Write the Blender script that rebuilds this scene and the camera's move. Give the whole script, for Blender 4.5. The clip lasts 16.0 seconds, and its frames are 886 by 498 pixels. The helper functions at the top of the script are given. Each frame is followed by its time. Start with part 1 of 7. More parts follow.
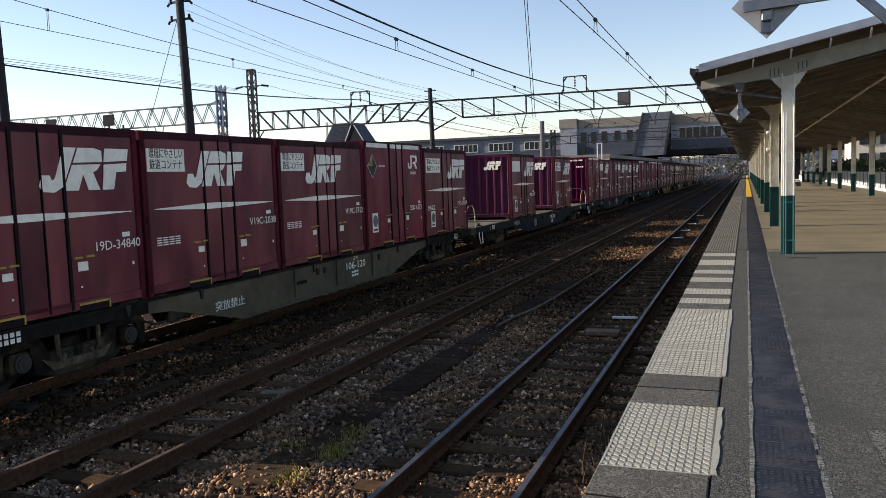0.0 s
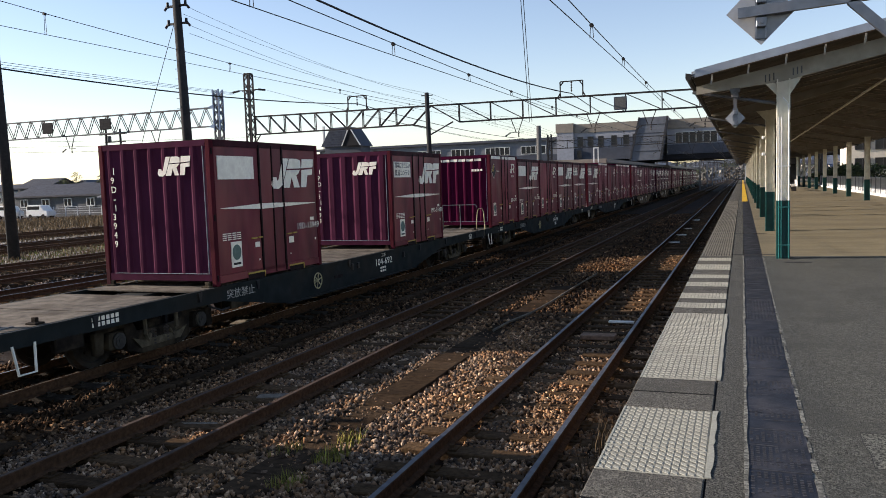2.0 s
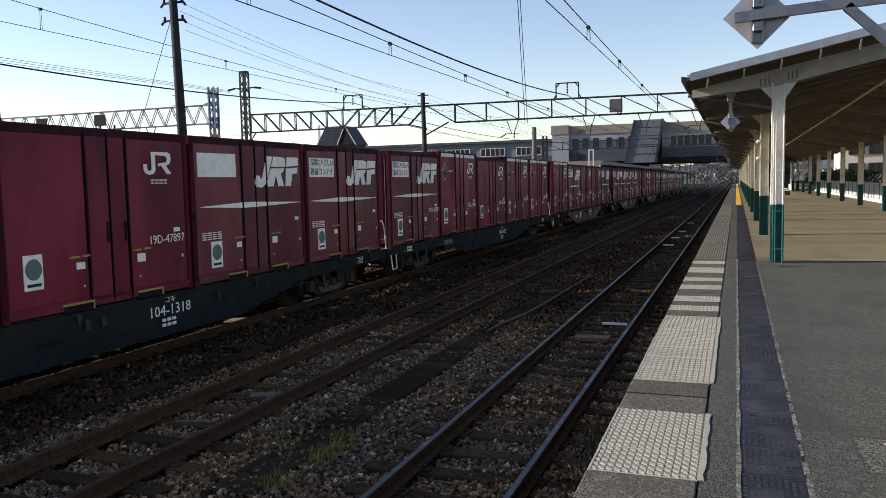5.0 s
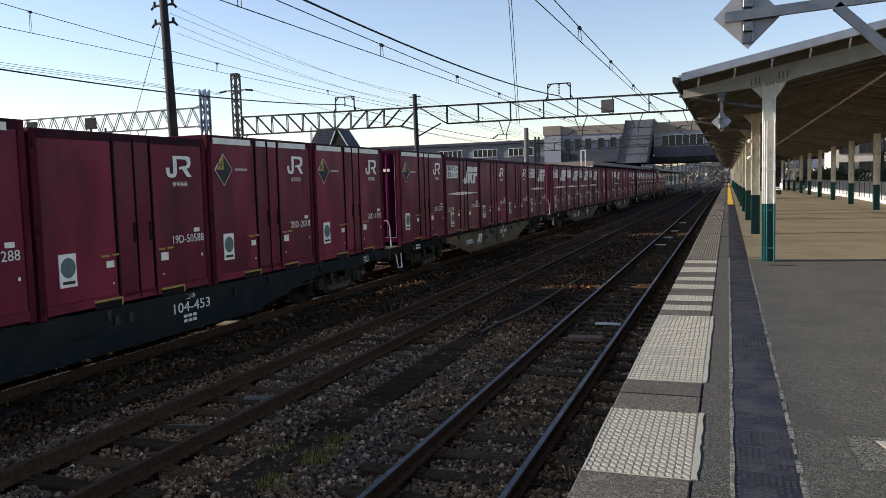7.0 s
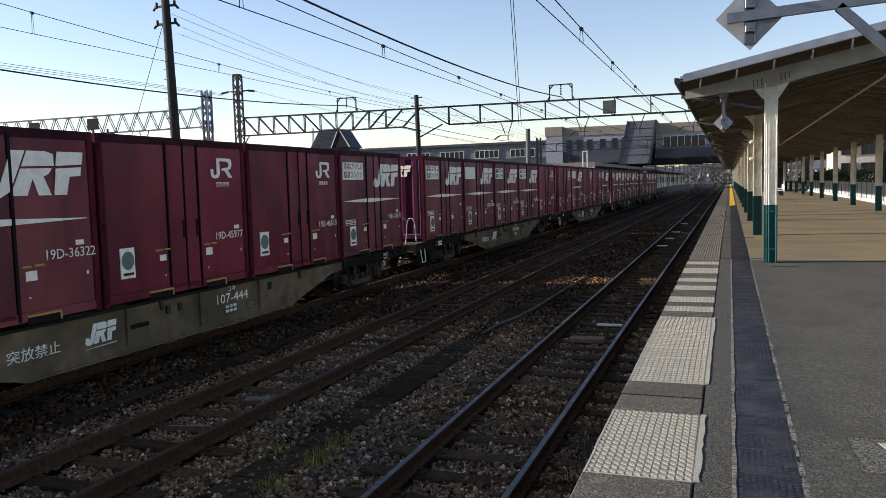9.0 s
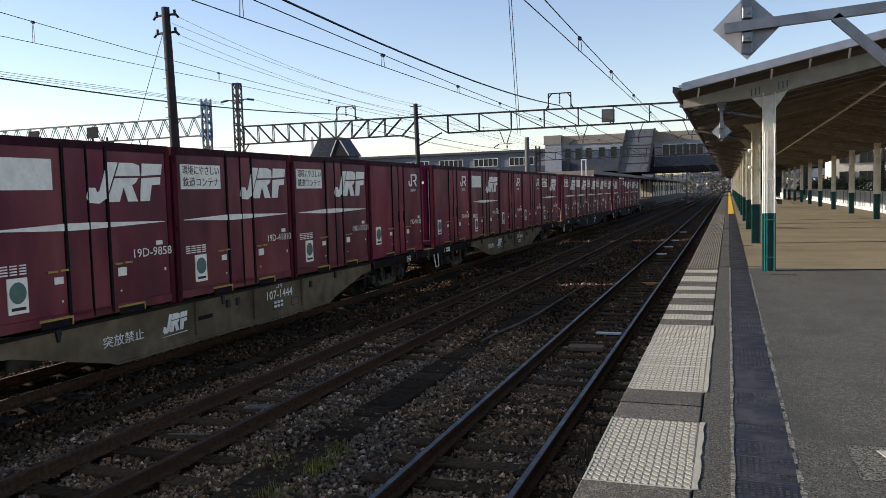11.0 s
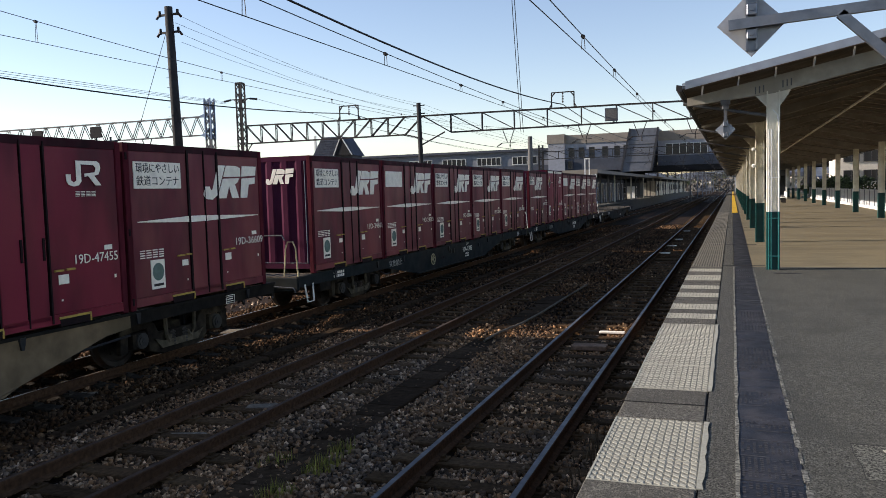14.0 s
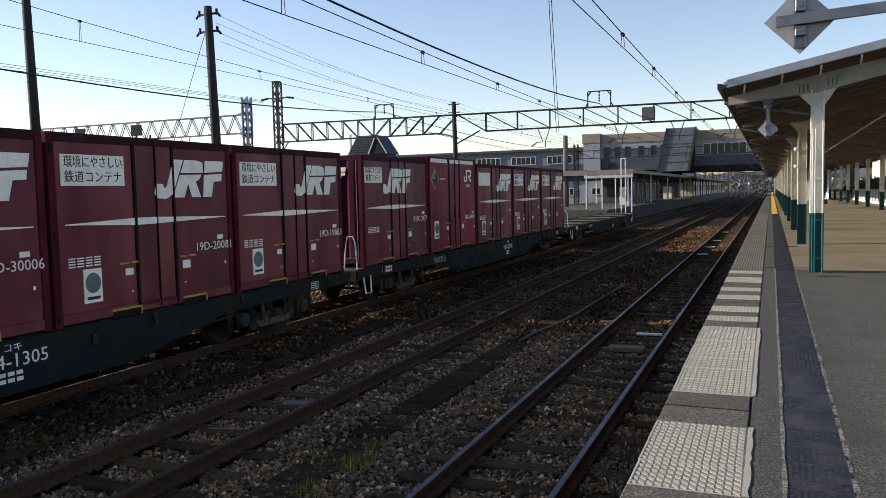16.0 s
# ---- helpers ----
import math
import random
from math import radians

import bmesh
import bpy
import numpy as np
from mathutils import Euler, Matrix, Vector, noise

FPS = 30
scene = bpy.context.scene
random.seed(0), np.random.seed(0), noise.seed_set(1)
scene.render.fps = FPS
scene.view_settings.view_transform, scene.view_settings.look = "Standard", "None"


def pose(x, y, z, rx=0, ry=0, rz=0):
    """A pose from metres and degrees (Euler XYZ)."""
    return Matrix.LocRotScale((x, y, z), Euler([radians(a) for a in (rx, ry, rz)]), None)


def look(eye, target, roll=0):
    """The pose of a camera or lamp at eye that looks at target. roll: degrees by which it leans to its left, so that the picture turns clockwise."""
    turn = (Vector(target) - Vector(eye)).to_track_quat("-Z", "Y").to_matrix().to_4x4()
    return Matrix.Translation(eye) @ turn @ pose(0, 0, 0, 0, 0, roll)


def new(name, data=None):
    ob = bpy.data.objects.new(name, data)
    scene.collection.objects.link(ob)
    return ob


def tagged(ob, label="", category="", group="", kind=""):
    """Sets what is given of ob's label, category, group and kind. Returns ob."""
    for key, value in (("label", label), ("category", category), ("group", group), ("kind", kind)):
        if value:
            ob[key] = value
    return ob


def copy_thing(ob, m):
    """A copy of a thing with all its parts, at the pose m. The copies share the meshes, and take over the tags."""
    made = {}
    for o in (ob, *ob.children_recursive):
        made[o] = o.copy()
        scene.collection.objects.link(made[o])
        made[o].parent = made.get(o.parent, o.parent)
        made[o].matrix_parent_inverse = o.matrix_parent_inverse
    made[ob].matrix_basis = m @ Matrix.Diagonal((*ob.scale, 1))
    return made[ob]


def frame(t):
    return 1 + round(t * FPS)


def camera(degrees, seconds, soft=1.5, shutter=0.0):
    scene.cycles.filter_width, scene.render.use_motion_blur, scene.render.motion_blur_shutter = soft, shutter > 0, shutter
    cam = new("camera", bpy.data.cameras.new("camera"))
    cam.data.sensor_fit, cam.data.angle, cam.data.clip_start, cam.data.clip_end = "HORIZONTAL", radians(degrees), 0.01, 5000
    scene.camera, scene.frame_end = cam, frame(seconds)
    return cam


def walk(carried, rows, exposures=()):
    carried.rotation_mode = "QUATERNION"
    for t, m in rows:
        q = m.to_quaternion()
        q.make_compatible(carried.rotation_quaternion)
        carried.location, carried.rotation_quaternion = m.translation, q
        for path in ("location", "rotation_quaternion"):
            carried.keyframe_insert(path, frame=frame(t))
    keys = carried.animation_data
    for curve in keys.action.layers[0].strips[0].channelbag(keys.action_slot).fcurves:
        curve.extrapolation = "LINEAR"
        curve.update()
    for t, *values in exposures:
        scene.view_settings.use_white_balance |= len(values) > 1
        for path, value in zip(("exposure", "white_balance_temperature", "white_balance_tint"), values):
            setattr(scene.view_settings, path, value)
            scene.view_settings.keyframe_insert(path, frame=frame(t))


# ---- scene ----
cam = camera(58.76, 16.0, soft=0.65)
PATH = [
    (0, (-0.004, 0.024, 2.598), (-3.600, 9.313, 1.715), -2.00),
    (0.5, (-0.006, 0.023, 2.596), (-3.621, 9.306, 1.723), -1.89),
    (1, (-0.004, 0.015, 2.598), (-3.603, 9.306, 1.743), -1.81),
    (1.5, (-0.001, 0.019, 2.598), (-3.570, 9.322, 1.754), -1.89),
    (2, (0.006, 0.001, 2.601), (-3.550, 9.310, 1.770), -1.91),
    (2.5, (0.008, -0.001, 2.603), (-3.551, 9.307, 1.771), -1.96),
    (3, (0.002, 0.010, 2.599), (-3.548, 9.321, 1.766), -1.82),
    (3.5, (-0.002, 0.002, 2.600), (-3.555, 9.312, 1.757), -1.58),
    (4, (-0.000, -0.002, 2.602), (-3.537, 9.314, 1.763), -1.43),
    (6.5, (-0.002, -0.010, 2.601), (-3.408, 9.356, 1.782), -1.42),
    (7, (0.000, -0.000, 2.601), (-3.404, 9.367, 1.785), -1.61),
    (7.5, (-0.003, 0.007, 2.597), (-3.420, 9.370, 1.786), -1.67),
    (8, (-0.004, 0.012, 2.601), (-3.429, 9.371, 1.786), -1.60),
    (8.5, (-0.003, 0.005, 2.600), (-3.428, 9.366, 1.790), -1.47),
    (9, (-0.001, 0.007, 2.603), (-3.425, 9.368, 1.798), -1.58),
    (11.5, (0.010, -0.021, 2.606), (-3.400, 9.355, 1.918), -1.61),
    (12, (0.015, -0.021, 2.608), (-3.405, 9.350, 1.921), -1.75),
    (12.5, (0.009, -0.014, 2.603), (-3.429, 9.351, 1.911), -1.69),
    (13, (0.002, -0.008, 2.600), (-3.443, 9.354, 1.903), -1.59),
    (13.5, (0.004, -0.012, 2.607), (-3.439, 9.350, 1.901), -1.64),
    (14, (-0.001, 0.010, 2.597), (-3.452, 9.369, 1.889), -1.64),
    (14.5, (-0.008, 0.015, 2.599), (-3.462, 9.373, 1.890), -1.61),
    (15, (-0.013, 0.022, 2.594), (-3.481, 9.375, 1.887), -1.52),
    (15.5, (-0.029, 0.018, 2.598), (-3.553, 9.349, 1.883), -1.45),
    (16, (-0.053, 0.036, 2.595), (-3.898, 9.240, 1.885), -1.29),
]
walk(cam, [(t, look(eye, target, roll)) for t, eye, target, roll in PATH], [(0.0, 0.76, 6760, 22), (16.0, 0.76, 6760, 22)])

# ---- light: low afternoon sun from behind the train, clear sky ----
SUN_HEIGHT, SUN_TURN = 18.7, 9.5
world = bpy.data.worlds.new("clear_sky")
scene.world = world
world.use_nodes = True
wn = world.node_tree
wn.nodes.clear()
w_out, w_bg, w_sky = (wn.nodes.new(k) for k in ("ShaderNodeOutputWorld", "ShaderNodeBackground", "ShaderNodeTexSky"))
w_sky.sky_type, w_sky.sun_disc = "NISHITA", False
w_sky.sun_elevation, w_sky.sun_rotation = radians(SUN_HEIGHT), radians(270.0 - SUN_TURN)
w_sky.air_density, w_sky.dust_density, w_sky.ozone_density = 1.0, 0.02, 1.6
w_bg.inputs["Strength"].default_value = 0.115
wn.links.new(w_sky.outputs["Color"], w_bg.inputs["Color"])
wn.links.new(w_bg.outputs["Background"], w_out.inputs["Surface"])

sun_data = bpy.data.lights.new("sun", "SUN")
sun_data.energy, sun_data.angle, sun_data.color = 5.0, radians(0.5), (1.0, 0.955, 0.81)
sun = new("sun", sun_data)
sa, se = radians(SUN_TURN), radians(SUN_HEIGHT)
sun.matrix_world = look((-40 * math.cos(sa), -40 * math.sin(sa), 40 * math.tan(se)), (0, 0, 0))


# ---- materials ----
def material(name, base, rough=0.7, metal=0.0, vary=0.25, grain=14.0, stain=None, stain_scale=1.2, stain_mix=0.5,
             bump=0.15, bump_scale=60.0, per_object=0.0, per_island=0.0, streak=1.0, rough_vary=0.12, spec=0.3, crisp=0.2, patch=None,
             patch_scale=0.4, patch_mix=0.8, dent=0.0):
    """A surface with fine grain, broad stains, relief and, if wanted, a shade of its own for each object or island."""
    m = bpy.data.materials.new(name)
    m.use_nodes = True
    nt = m.node_tree
    nodes, links = nt.nodes, nt.links
    bsdf = nodes["Principled BSDF"]
    bsdf.inputs["Metallic"].default_value = metal
    bsdf.inputs["Specular IOR Level"].default_value = spec
    coord = nodes.new("ShaderNodeTexCoord")
    squash = nodes.new("ShaderNodeMapping")
    squash.inputs["Scale"].default_value = streak if isinstance(streak, tuple) else (1, 1, streak)
    links.new(coord.outputs["Object"], squash.inputs["Vector"])
    info = nodes.new("ShaderNodeObjectInfo") if per_object else None
    if per_object:
        apart = nodes.new("ShaderNodeCombineXYZ")
        far_off = nodes.new("ShaderNodeMath")
        far_off.operation, far_off.inputs[1].default_value = "MULTIPLY", 37.0
        links.new(info.outputs["Random"], far_off.inputs[0])
        for k in range(3):
            links.new(far_off.outputs[0], apart.inputs[k])
        links.new(apart.outputs[0], squash.inputs["Location"])

    def noise_at(scale, detail=6.0, drawn=True):
        n = nodes.new("ShaderNodeTexNoise")
        n.inputs["Scale"].default_value, n.inputs["Detail"].default_value = scale, detail
        links.new(squash.outputs["Vector"] if drawn or not isinstance(streak, tuple) else coord.outputs["Object"], n.inputs["Vector"])
        return n.outputs["Fac"]

    def mixed(fac, a, b, blend="MIX"):
        x = nodes.new("ShaderNodeMix")
        x.data_type, x.blend_type = "RGBA", blend
        for socket, value in ((x.inputs[0], fac), (x.inputs[6], a), (x.inputs[7], b)):
            if isinstance(value, (int, float)):
                socket.default_value = value
            elif isinstance(value, tuple):
                socket.default_value = (*value[:3], 1)
            else:
                links.new(value, socket)
        return x.outputs[2]

    def ranged(value, lo, hi, to_lo, to_hi):
        r = nodes.new("ShaderNodeMapRange")
        for k, v in zip(("From Min", "From Max", "To Min", "To Max"), (lo, hi, to_lo, to_hi)):
            r.inputs[k].default_value = v
        links.new(value, r.inputs["Value"])
        return r.outputs["Result"]

    dark = tuple(c * (1 - vary) for c in base)
    light = tuple(min(1.0, c * (1 + vary)) for c in base)
    colour = mixed(ranged(noise_at(grain, drawn=False), 0.5 - crisp, 0.5 + crisp, 0, 1), dark, light)
    if stain:
        colour = mixed(ranged(noise_at(stain_scale, 8.0), 0.48, 0.68, 0, stain_mix), colour, stain)
    if patch:
        colour = mixed(ranged(noise_at(patch_scale, 3.0), 0.46, 0.60, 0, patch_mix), colour, patch)
    if per_object:
        g = nodes.new("ShaderNodeCombineColor")
        for k in range(3):
            links.new(ranged(info.outputs["Random"], 0, 1, 1 - per_object, 1 + per_object), g.inputs[k])
        colour = mixed(1.0, colour, g.outputs["Color"], "MULTIPLY")
    if per_island:
        geo = nodes.new("ShaderNodeNewGeometry")
        ramp = nodes.new("ShaderNodeValToRGB")
        els = ramp.color_ramp.elements
        els[0].color, els[1].color = (0.14, 0.12, 0.10, 1), (3.6, 3.2, 2.7, 1)
        for at, c in ((0.18, (0.42, 0.38, 0.36, 1)), (0.34, (0.80, 0.58, 0.40, 1)), (0.50, (0.72, 0.68, 0.66, 1)), (0.64, (1.30, 0.90, 0.58, 1)), (0.78, (1.10, 0.92, 0.74, 1)), (0.92, (1.7, 1.45, 1.2, 1))):
            els.new(at).color = c
        links.new(geo.outputs["Random Per Island"], ramp.inputs["Fac"])
        colour = mixed(per_island, colour, mixed(1.0, colour, ramp.outputs["Color"], "MULTIPLY"))
    links.new(colour, bsdf.inputs["Base Color"])
    links.new(ranged(noise_at(grain * 0.6), 0.3, 0.7, max(0.02, rough - rough_vary), min(1, rough + rough_vary)), bsdf.inputs["Roughness"])
    if bump:
        b = nodes.new("ShaderNodeBump")
        b.inputs["Strength"].default_value, b.inputs["Distance"].default_value = bump, 0.02
        links.new(noise_at(bump_scale, drawn=False), b.inputs["Height"])
        links.new(b.outputs["Normal"], bsdf.inputs["Normal"])
        if dent:
            d = nodes.new("ShaderNodeBump")
            d.inputs["Strength"].default_value, d.inputs["Distance"].default_value = 1.0, dent
            links.new(noise_at(1.3, 1.5), d.inputs["Height"])
            links.new(d.outputs["Normal"], b.inputs["Normal"])
    return m


M = {}
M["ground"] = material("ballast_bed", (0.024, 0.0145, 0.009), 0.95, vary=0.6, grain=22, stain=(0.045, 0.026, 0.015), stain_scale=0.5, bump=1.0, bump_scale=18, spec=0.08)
M["stone"] = material("ballast_stone", (0.285, 0.200, 0.130), 0.95, spec=0.10, vary=0.4, grain=30, stain=(0.205, 0.122, 0.062), stain_scale=0.45, stain_mix=0.7, bump=0.3, bump_scale=90, per_island=1.0, patch=(0.205, 0.180, 0.152), patch_scale=0.33, patch_mix=0.7)
# Two darker stones: the shade beside the train is put into their colour
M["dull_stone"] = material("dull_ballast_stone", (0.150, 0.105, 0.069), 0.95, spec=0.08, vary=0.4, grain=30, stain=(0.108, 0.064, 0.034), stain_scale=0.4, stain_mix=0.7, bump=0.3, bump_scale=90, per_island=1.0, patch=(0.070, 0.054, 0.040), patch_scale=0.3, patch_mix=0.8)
M["shaded_stone"] = material("shaded_ballast_stone", (0.090, 0.063, 0.041), 0.95, spec=0.06, vary=0.35, grain=30, stain=(0.076, 0.045, 0.023), stain_scale=0.5, stain_mix=0.6, bump=0.3, bump_scale=90, per_island=1.0, patch=(0.034, 0.025, 0.018), patch_scale=0.45, patch_mix=0.7)
M["rail_side"] = material("rusty_rail", (0.098, 0.050, 0.026), 0.9, 0.1, spec=0.12, vary=0.4, grain=20, stain=(0.065, 0.035, 0.020), bump=0.3)
M["rail_top"] = material("polished_rail", (0.13, 0.125, 0.125), 0.5, 0.8, vary=0.2, grain=9, bump=0.04)
M["rail_bright"] = material("bright_rail_top", (0.46, 0.44, 0.41), 0.3, 1.0, vary=0.2, grain=9, bump=0.03)
M["rail_dull"] = material("dull_rail_top", (0.085, 0.053, 0.035), 0.7, 0.4, vary=0.3, grain=12, bump=0.1)
M["sleeper"] = material("oiled_timber", (0.092, 0.055, 0.028), 0.95, spec=0.05, vary=0.45, grain=18, stain=(0.047, 0.030, 0.018), bump=0.5, bump_scale=40, per_object=0.3)
M["concrete_sleeper"] = material("sleeper_concrete", (0.050, 0.040, 0.030), 0.9, spec=0.1, vary=0.3, grain=18, stain=(0.035, 0.026, 0.018), bump=0.3, per_object=0.15)
M["pale_concrete"] = material("pale_conduit_concrete", (0.21, 0.175, 0.13), 0.9, spec=0.1, vary=0.4, grain=14, stain=(0.10, 0.08, 0.055), bump=0.35)
M["trough"] = material("trough_concrete", (0.052, 0.033, 0.019), 0.95, spec=0.03, vary=0.4, grain=12, stain=(0.03, 0.021, 0.014), bump=0.35, per_object=0.3)
M["asphalt"] = material("worn_asphalt", (0.086, 0.084, 0.068), 0.92, vary=0.75, crisp=0.12, grain=95, stain=(0.050, 0.049, 0.040), stain_scale=1.6, stain_mix=0.6, bump=0.9, bump_scale=120, patch=(0.052, 0.051, 0.042), patch_scale=22, patch_mix=0.6)
M["patch_asphalt"] = material("pale_patch_asphalt", (0.104, 0.103, 0.084), 0.95, vary=0.8, crisp=0.1, grain=85, stain=(0.075, 0.073, 0.06), stain_scale=3.0, bump=0.8, bump_scale=140)
M["edge_asphalt"] = material("coarse_asphalt", (0.076, 0.074, 0.061), 0.95, crisp=0.11, vary=0.8, grain=90, stain=(0.05, 0.048, 0.042), stain_scale=2.0, bump=0.9, bump_scale=110, patch=(0.045, 0.044, 0.037), patch_scale=26, patch_mix=0.6)
M["tar"] = material("sealed_strip", (0.0145, 0.016, 0.021), 0.6, vary=0.25, grain=9, stain=(0.052, 0.049, 0.053), stain_scale=3.6, stain_mix=0.7, bump=0.15, bump_scale=80, per_object=0.22)
M["tar_stud"] = material("worn_strip_stud", (0.050, 0.050, 0.054), 0.7, vary=0.4, grain=9, bump=0.1)
M["tan"] = material("platform_concrete", (0.205, 0.168, 0.098), 0.9, vary=0.22, grain=30, stain=(0.135, 0.110, 0.066), stain_scale=0.8, stain_mix=0.75, streak=(0.35, 1, 1), bump=0.25, bump_scale=120, patch=(0.150, 0.124, 0.076), patch_scale=2.6, patch_mix=0.6)
M["slab"] = material("edge_slab_concrete", (0.094, 0.087, 0.070), 0.93, crisp=0.12, vary=0.7, grain=85, stain=(0.06, 0.055, 0.044), stain_scale=3.0, stain_mix=0.6, bump=0.6, bump_scale=120, per_object=0.15, patch=(0.058, 0.054, 0.044), patch_scale=24, patch_mix=0.6)
M["rib_slab"] = material("ribbed_slab_concrete", (0.195, 0.177, 0.138), 0.93, vary=0.4, grain=40, stain=(0.13, 0.115, 0.09), stain_scale=2.0, bump=0.4, bump_scale=120, per_object=0.12)
M["groove"] = material("dirty_groove", (0.215, 0.206, 0.164), 0.9, vary=0.3, grain=60, stain=(0.14, 0.132, 0.105), stain_scale=8.0, bump=0.3, bump_scale=120)
M["slab_white"] = material("painted_slab", (0.335, 0.325, 0.262), 0.8, vary=0.16, grain=40, stain=(0.26, 0.245, 0.20), stain_scale=5.0, stain_mix=0.6, bump=0.25, bump_scale=120, per_object=0.05)
M["wall_concrete"] = material("platform_wall", (0.085, 0.08, 0.07), 0.95, vary=0.3, grain=9, stain=(0.05, 0.045, 0.04), bump=0.4)
M["mortar"] = material("pale_mortar", (0.17, 0.165, 0.138), 0.95, vary=0.6, crisp=0.12, grain=45, stain=(0.06, 0.058, 0.05), stain_scale=6, stain_mix=0.8, bump=0.5, bump_scale=120)
M["board"] = material("orange_brown_timber", (0.26, 0.155, 0.095), 0.9, vary=0.3, grain=18, stain=(0.12, 0.08, 0.05), stain_scale=4, bump=0.4)
M["crack_and_shadow"] = material("dark_joint_and_shadow", (0.02, 0.02, 0.02), 0.95, vary=0.2, bump=0.0)
M["yellow"] = material("yellow_guide", (0.75, 0.45, 0.03), 0.7, vary=0.1, grain=30, stain=(0.5, 0.33, 0.06), bump=0.2)
M["cream"] = material("cream_paint", (0.76, 0.72, 0.60), 0.5, vary=0.08, grain=8, stain=(0.40, 0.34, 0.25), stain_scale=2.5, stain_mix=0.45, bump=0.1)
M["white"] = material("white_paint", (0.78, 0.77, 0.74), 0.5, vary=0.06, grain=8, stain=(0.52, 0.48, 0.42), stain_scale=3, stain_mix=0.3, bump=0.08)
M["teal"] = material("teal_paint", (0.003, 0.060, 0.056), 0.4, vary=0.2, grain=7, stain=(0.02, 0.07, 0.06), bump=0.08)
M["teal_pipe"] = material("teal_pipe_paint", (0.02, 0.16, 0.15), 0.4, vary=0.2, grain=7, bump=0.05)
M["ceiling"] = material("canopy_sheet", (0.076, 0.053, 0.034), 0.8, vary=0.25, grain=5, stain=(0.050, 0.037, 0.026), stain_scale=1.2, bump=0.1)
# Canopy beams: a darker copy of the cream, shade put into the colour
M["beam_tan"] = material("shaded_beam_paint", (0.315, 0.285, 0.235), 0.6, vary=0.14, grain=6, stain=(0.19, 0.16, 0.12), stain_scale=1.5, stain_mix=0.65, bump=0.1)
M["ceiling_rib"] = material("canopy_purlin", (0.35, 0.305, 0.245), 0.7, vary=0.15, grain=6, stain=(0.19, 0.155, 0.11), bump=0.1)
M["fence_paint"] = material("pale_fence_paint", (0.50, 0.51, 0.52), 0.5, vary=0.08, grain=6, stain=(0.34, 0.33, 0.31), stain_scale=2.5, stain_mix=0.5, bump=0.05)
M["roof_metal"] = material("roof_sheet", (0.42, 0.44, 0.46), 0.45, 0.3, vary=0.12, grain=6, stain=(0.26, 0.25, 0.24), stain_scale=1.5, bump=0.1)
M["fascia"] = material("fascia_sheet", (0.27, 0.30, 0.345), 0.5, 0.2, vary=0.12, grain=6, stain=(0.18, 0.18, 0.19), stain_scale=1.5, bump=0.1)
M["galv"] = material("galvanised_steel", (0.17, 0.185, 0.21), 0.42, 0.75, vary=0.15, grain=11, stain=(0.28, 0.28, 0.29), stain_scale=4, bump=0.05)
M["sign_back"] = material("bare_sign_sheet", (0.33, 0.34, 0.36), 0.5, 0.25, vary=0.12, grain=11, stain=(0.36, 0.35, 0.34), stain_scale=5, bump=0.05)
M["dark_steel"] = material("dark_steel", (0.020, 0.020, 0.022), 0.65, 0.2, vary=0.3, grain=10, stain=(0.07, 0.05, 0.035), bump=0.15)
M["grey_steel"] = material("grey_painted_steel", (0.10, 0.105, 0.115), 0.6, 0.2, vary=0.2, grain=10, stain=(0.10, 0.075, 0.05), stain_scale=3, bump=0.1)
M["blue_steel"] = material("blue_grey_steel", (0.14, 0.20, 0.30), 0.55, 0.2, vary=0.2, grain=10, bump=0.1)
M["pole"] = material("dark_concrete_pole", (0.022, 0.022, 0.023), 0.9, vary=0.25, grain=10, stain=(0.04, 0.039, 0.038), bump=0.2)
M["grey_pole"] = material("grey_concrete_pole", (0.10, 0.098, 0.094), 0.85, vary=0.25, grain=10, bump=0.2)
M["wire"] = material("wire_metal", (0.035, 0.035, 0.037), 0.6, 0.4, vary=0.1, bump=0.0)
M["insulator"] = material("insulator_brown", (0.05, 0.03, 0.025), 0.25, vary=0.2, bump=0.0)
M["facade"] = material("facade_panel", (0.26, 0.275, 0.31), 0.8, vary=0.1, grain=2.5, stain=(0.27, 0.26, 0.25), stain_scale=0.25, bump=0.1)
M["facade_dark"] = material("facade_dark_panel", (0.052, 0.06, 0.078), 0.75, vary=0.15, grain=2, stain=(0.1, 0.1, 0.11), stain_scale=0.3, bump=0.1)
M["tower_panel"] = material("tower_panel", (0.115, 0.125, 0.145), 0.75, vary=0.15, grain=2, stain=(0.08, 0.085, 0.095), stain_scale=0.3, bump=0.1)
M["passage_panel"] = material("passage_panel", (0.165, 0.175, 0.195), 0.8, vary=0.12, grain=2.5, stain=(0.12, 0.125, 0.135), stain_scale=0.4, bump=0.1)
M["facade_tan"] = material("facade_top_band", (0.23, 0.2, 0.165), 0.8, vary=0.1, grain=2, bump=0.1)
M["under"] = material("bridge_underside", (0.014, 0.014, 0.016), 0.95, vary=0.2, bump=0.1)
M["frame"] = material("window_frame", (0.55, 0.55, 0.54), 0.5, 0.3, vary=0.1, bump=0.0)
M["dark_frame"] = material("dark_window_frame", (0.04, 0.04, 0.045), 0.5, 0.3, vary=0.1, bump=0.0)
M["house_roof"] = material("dark_house_roof", (0.055, 0.064, 0.088), 0.75, spec=0.15, vary=0.3, grain=4, stain=(0.05, 0.055, 0.065), stain_scale=0.5, bump=0.4, bump_scale=9)
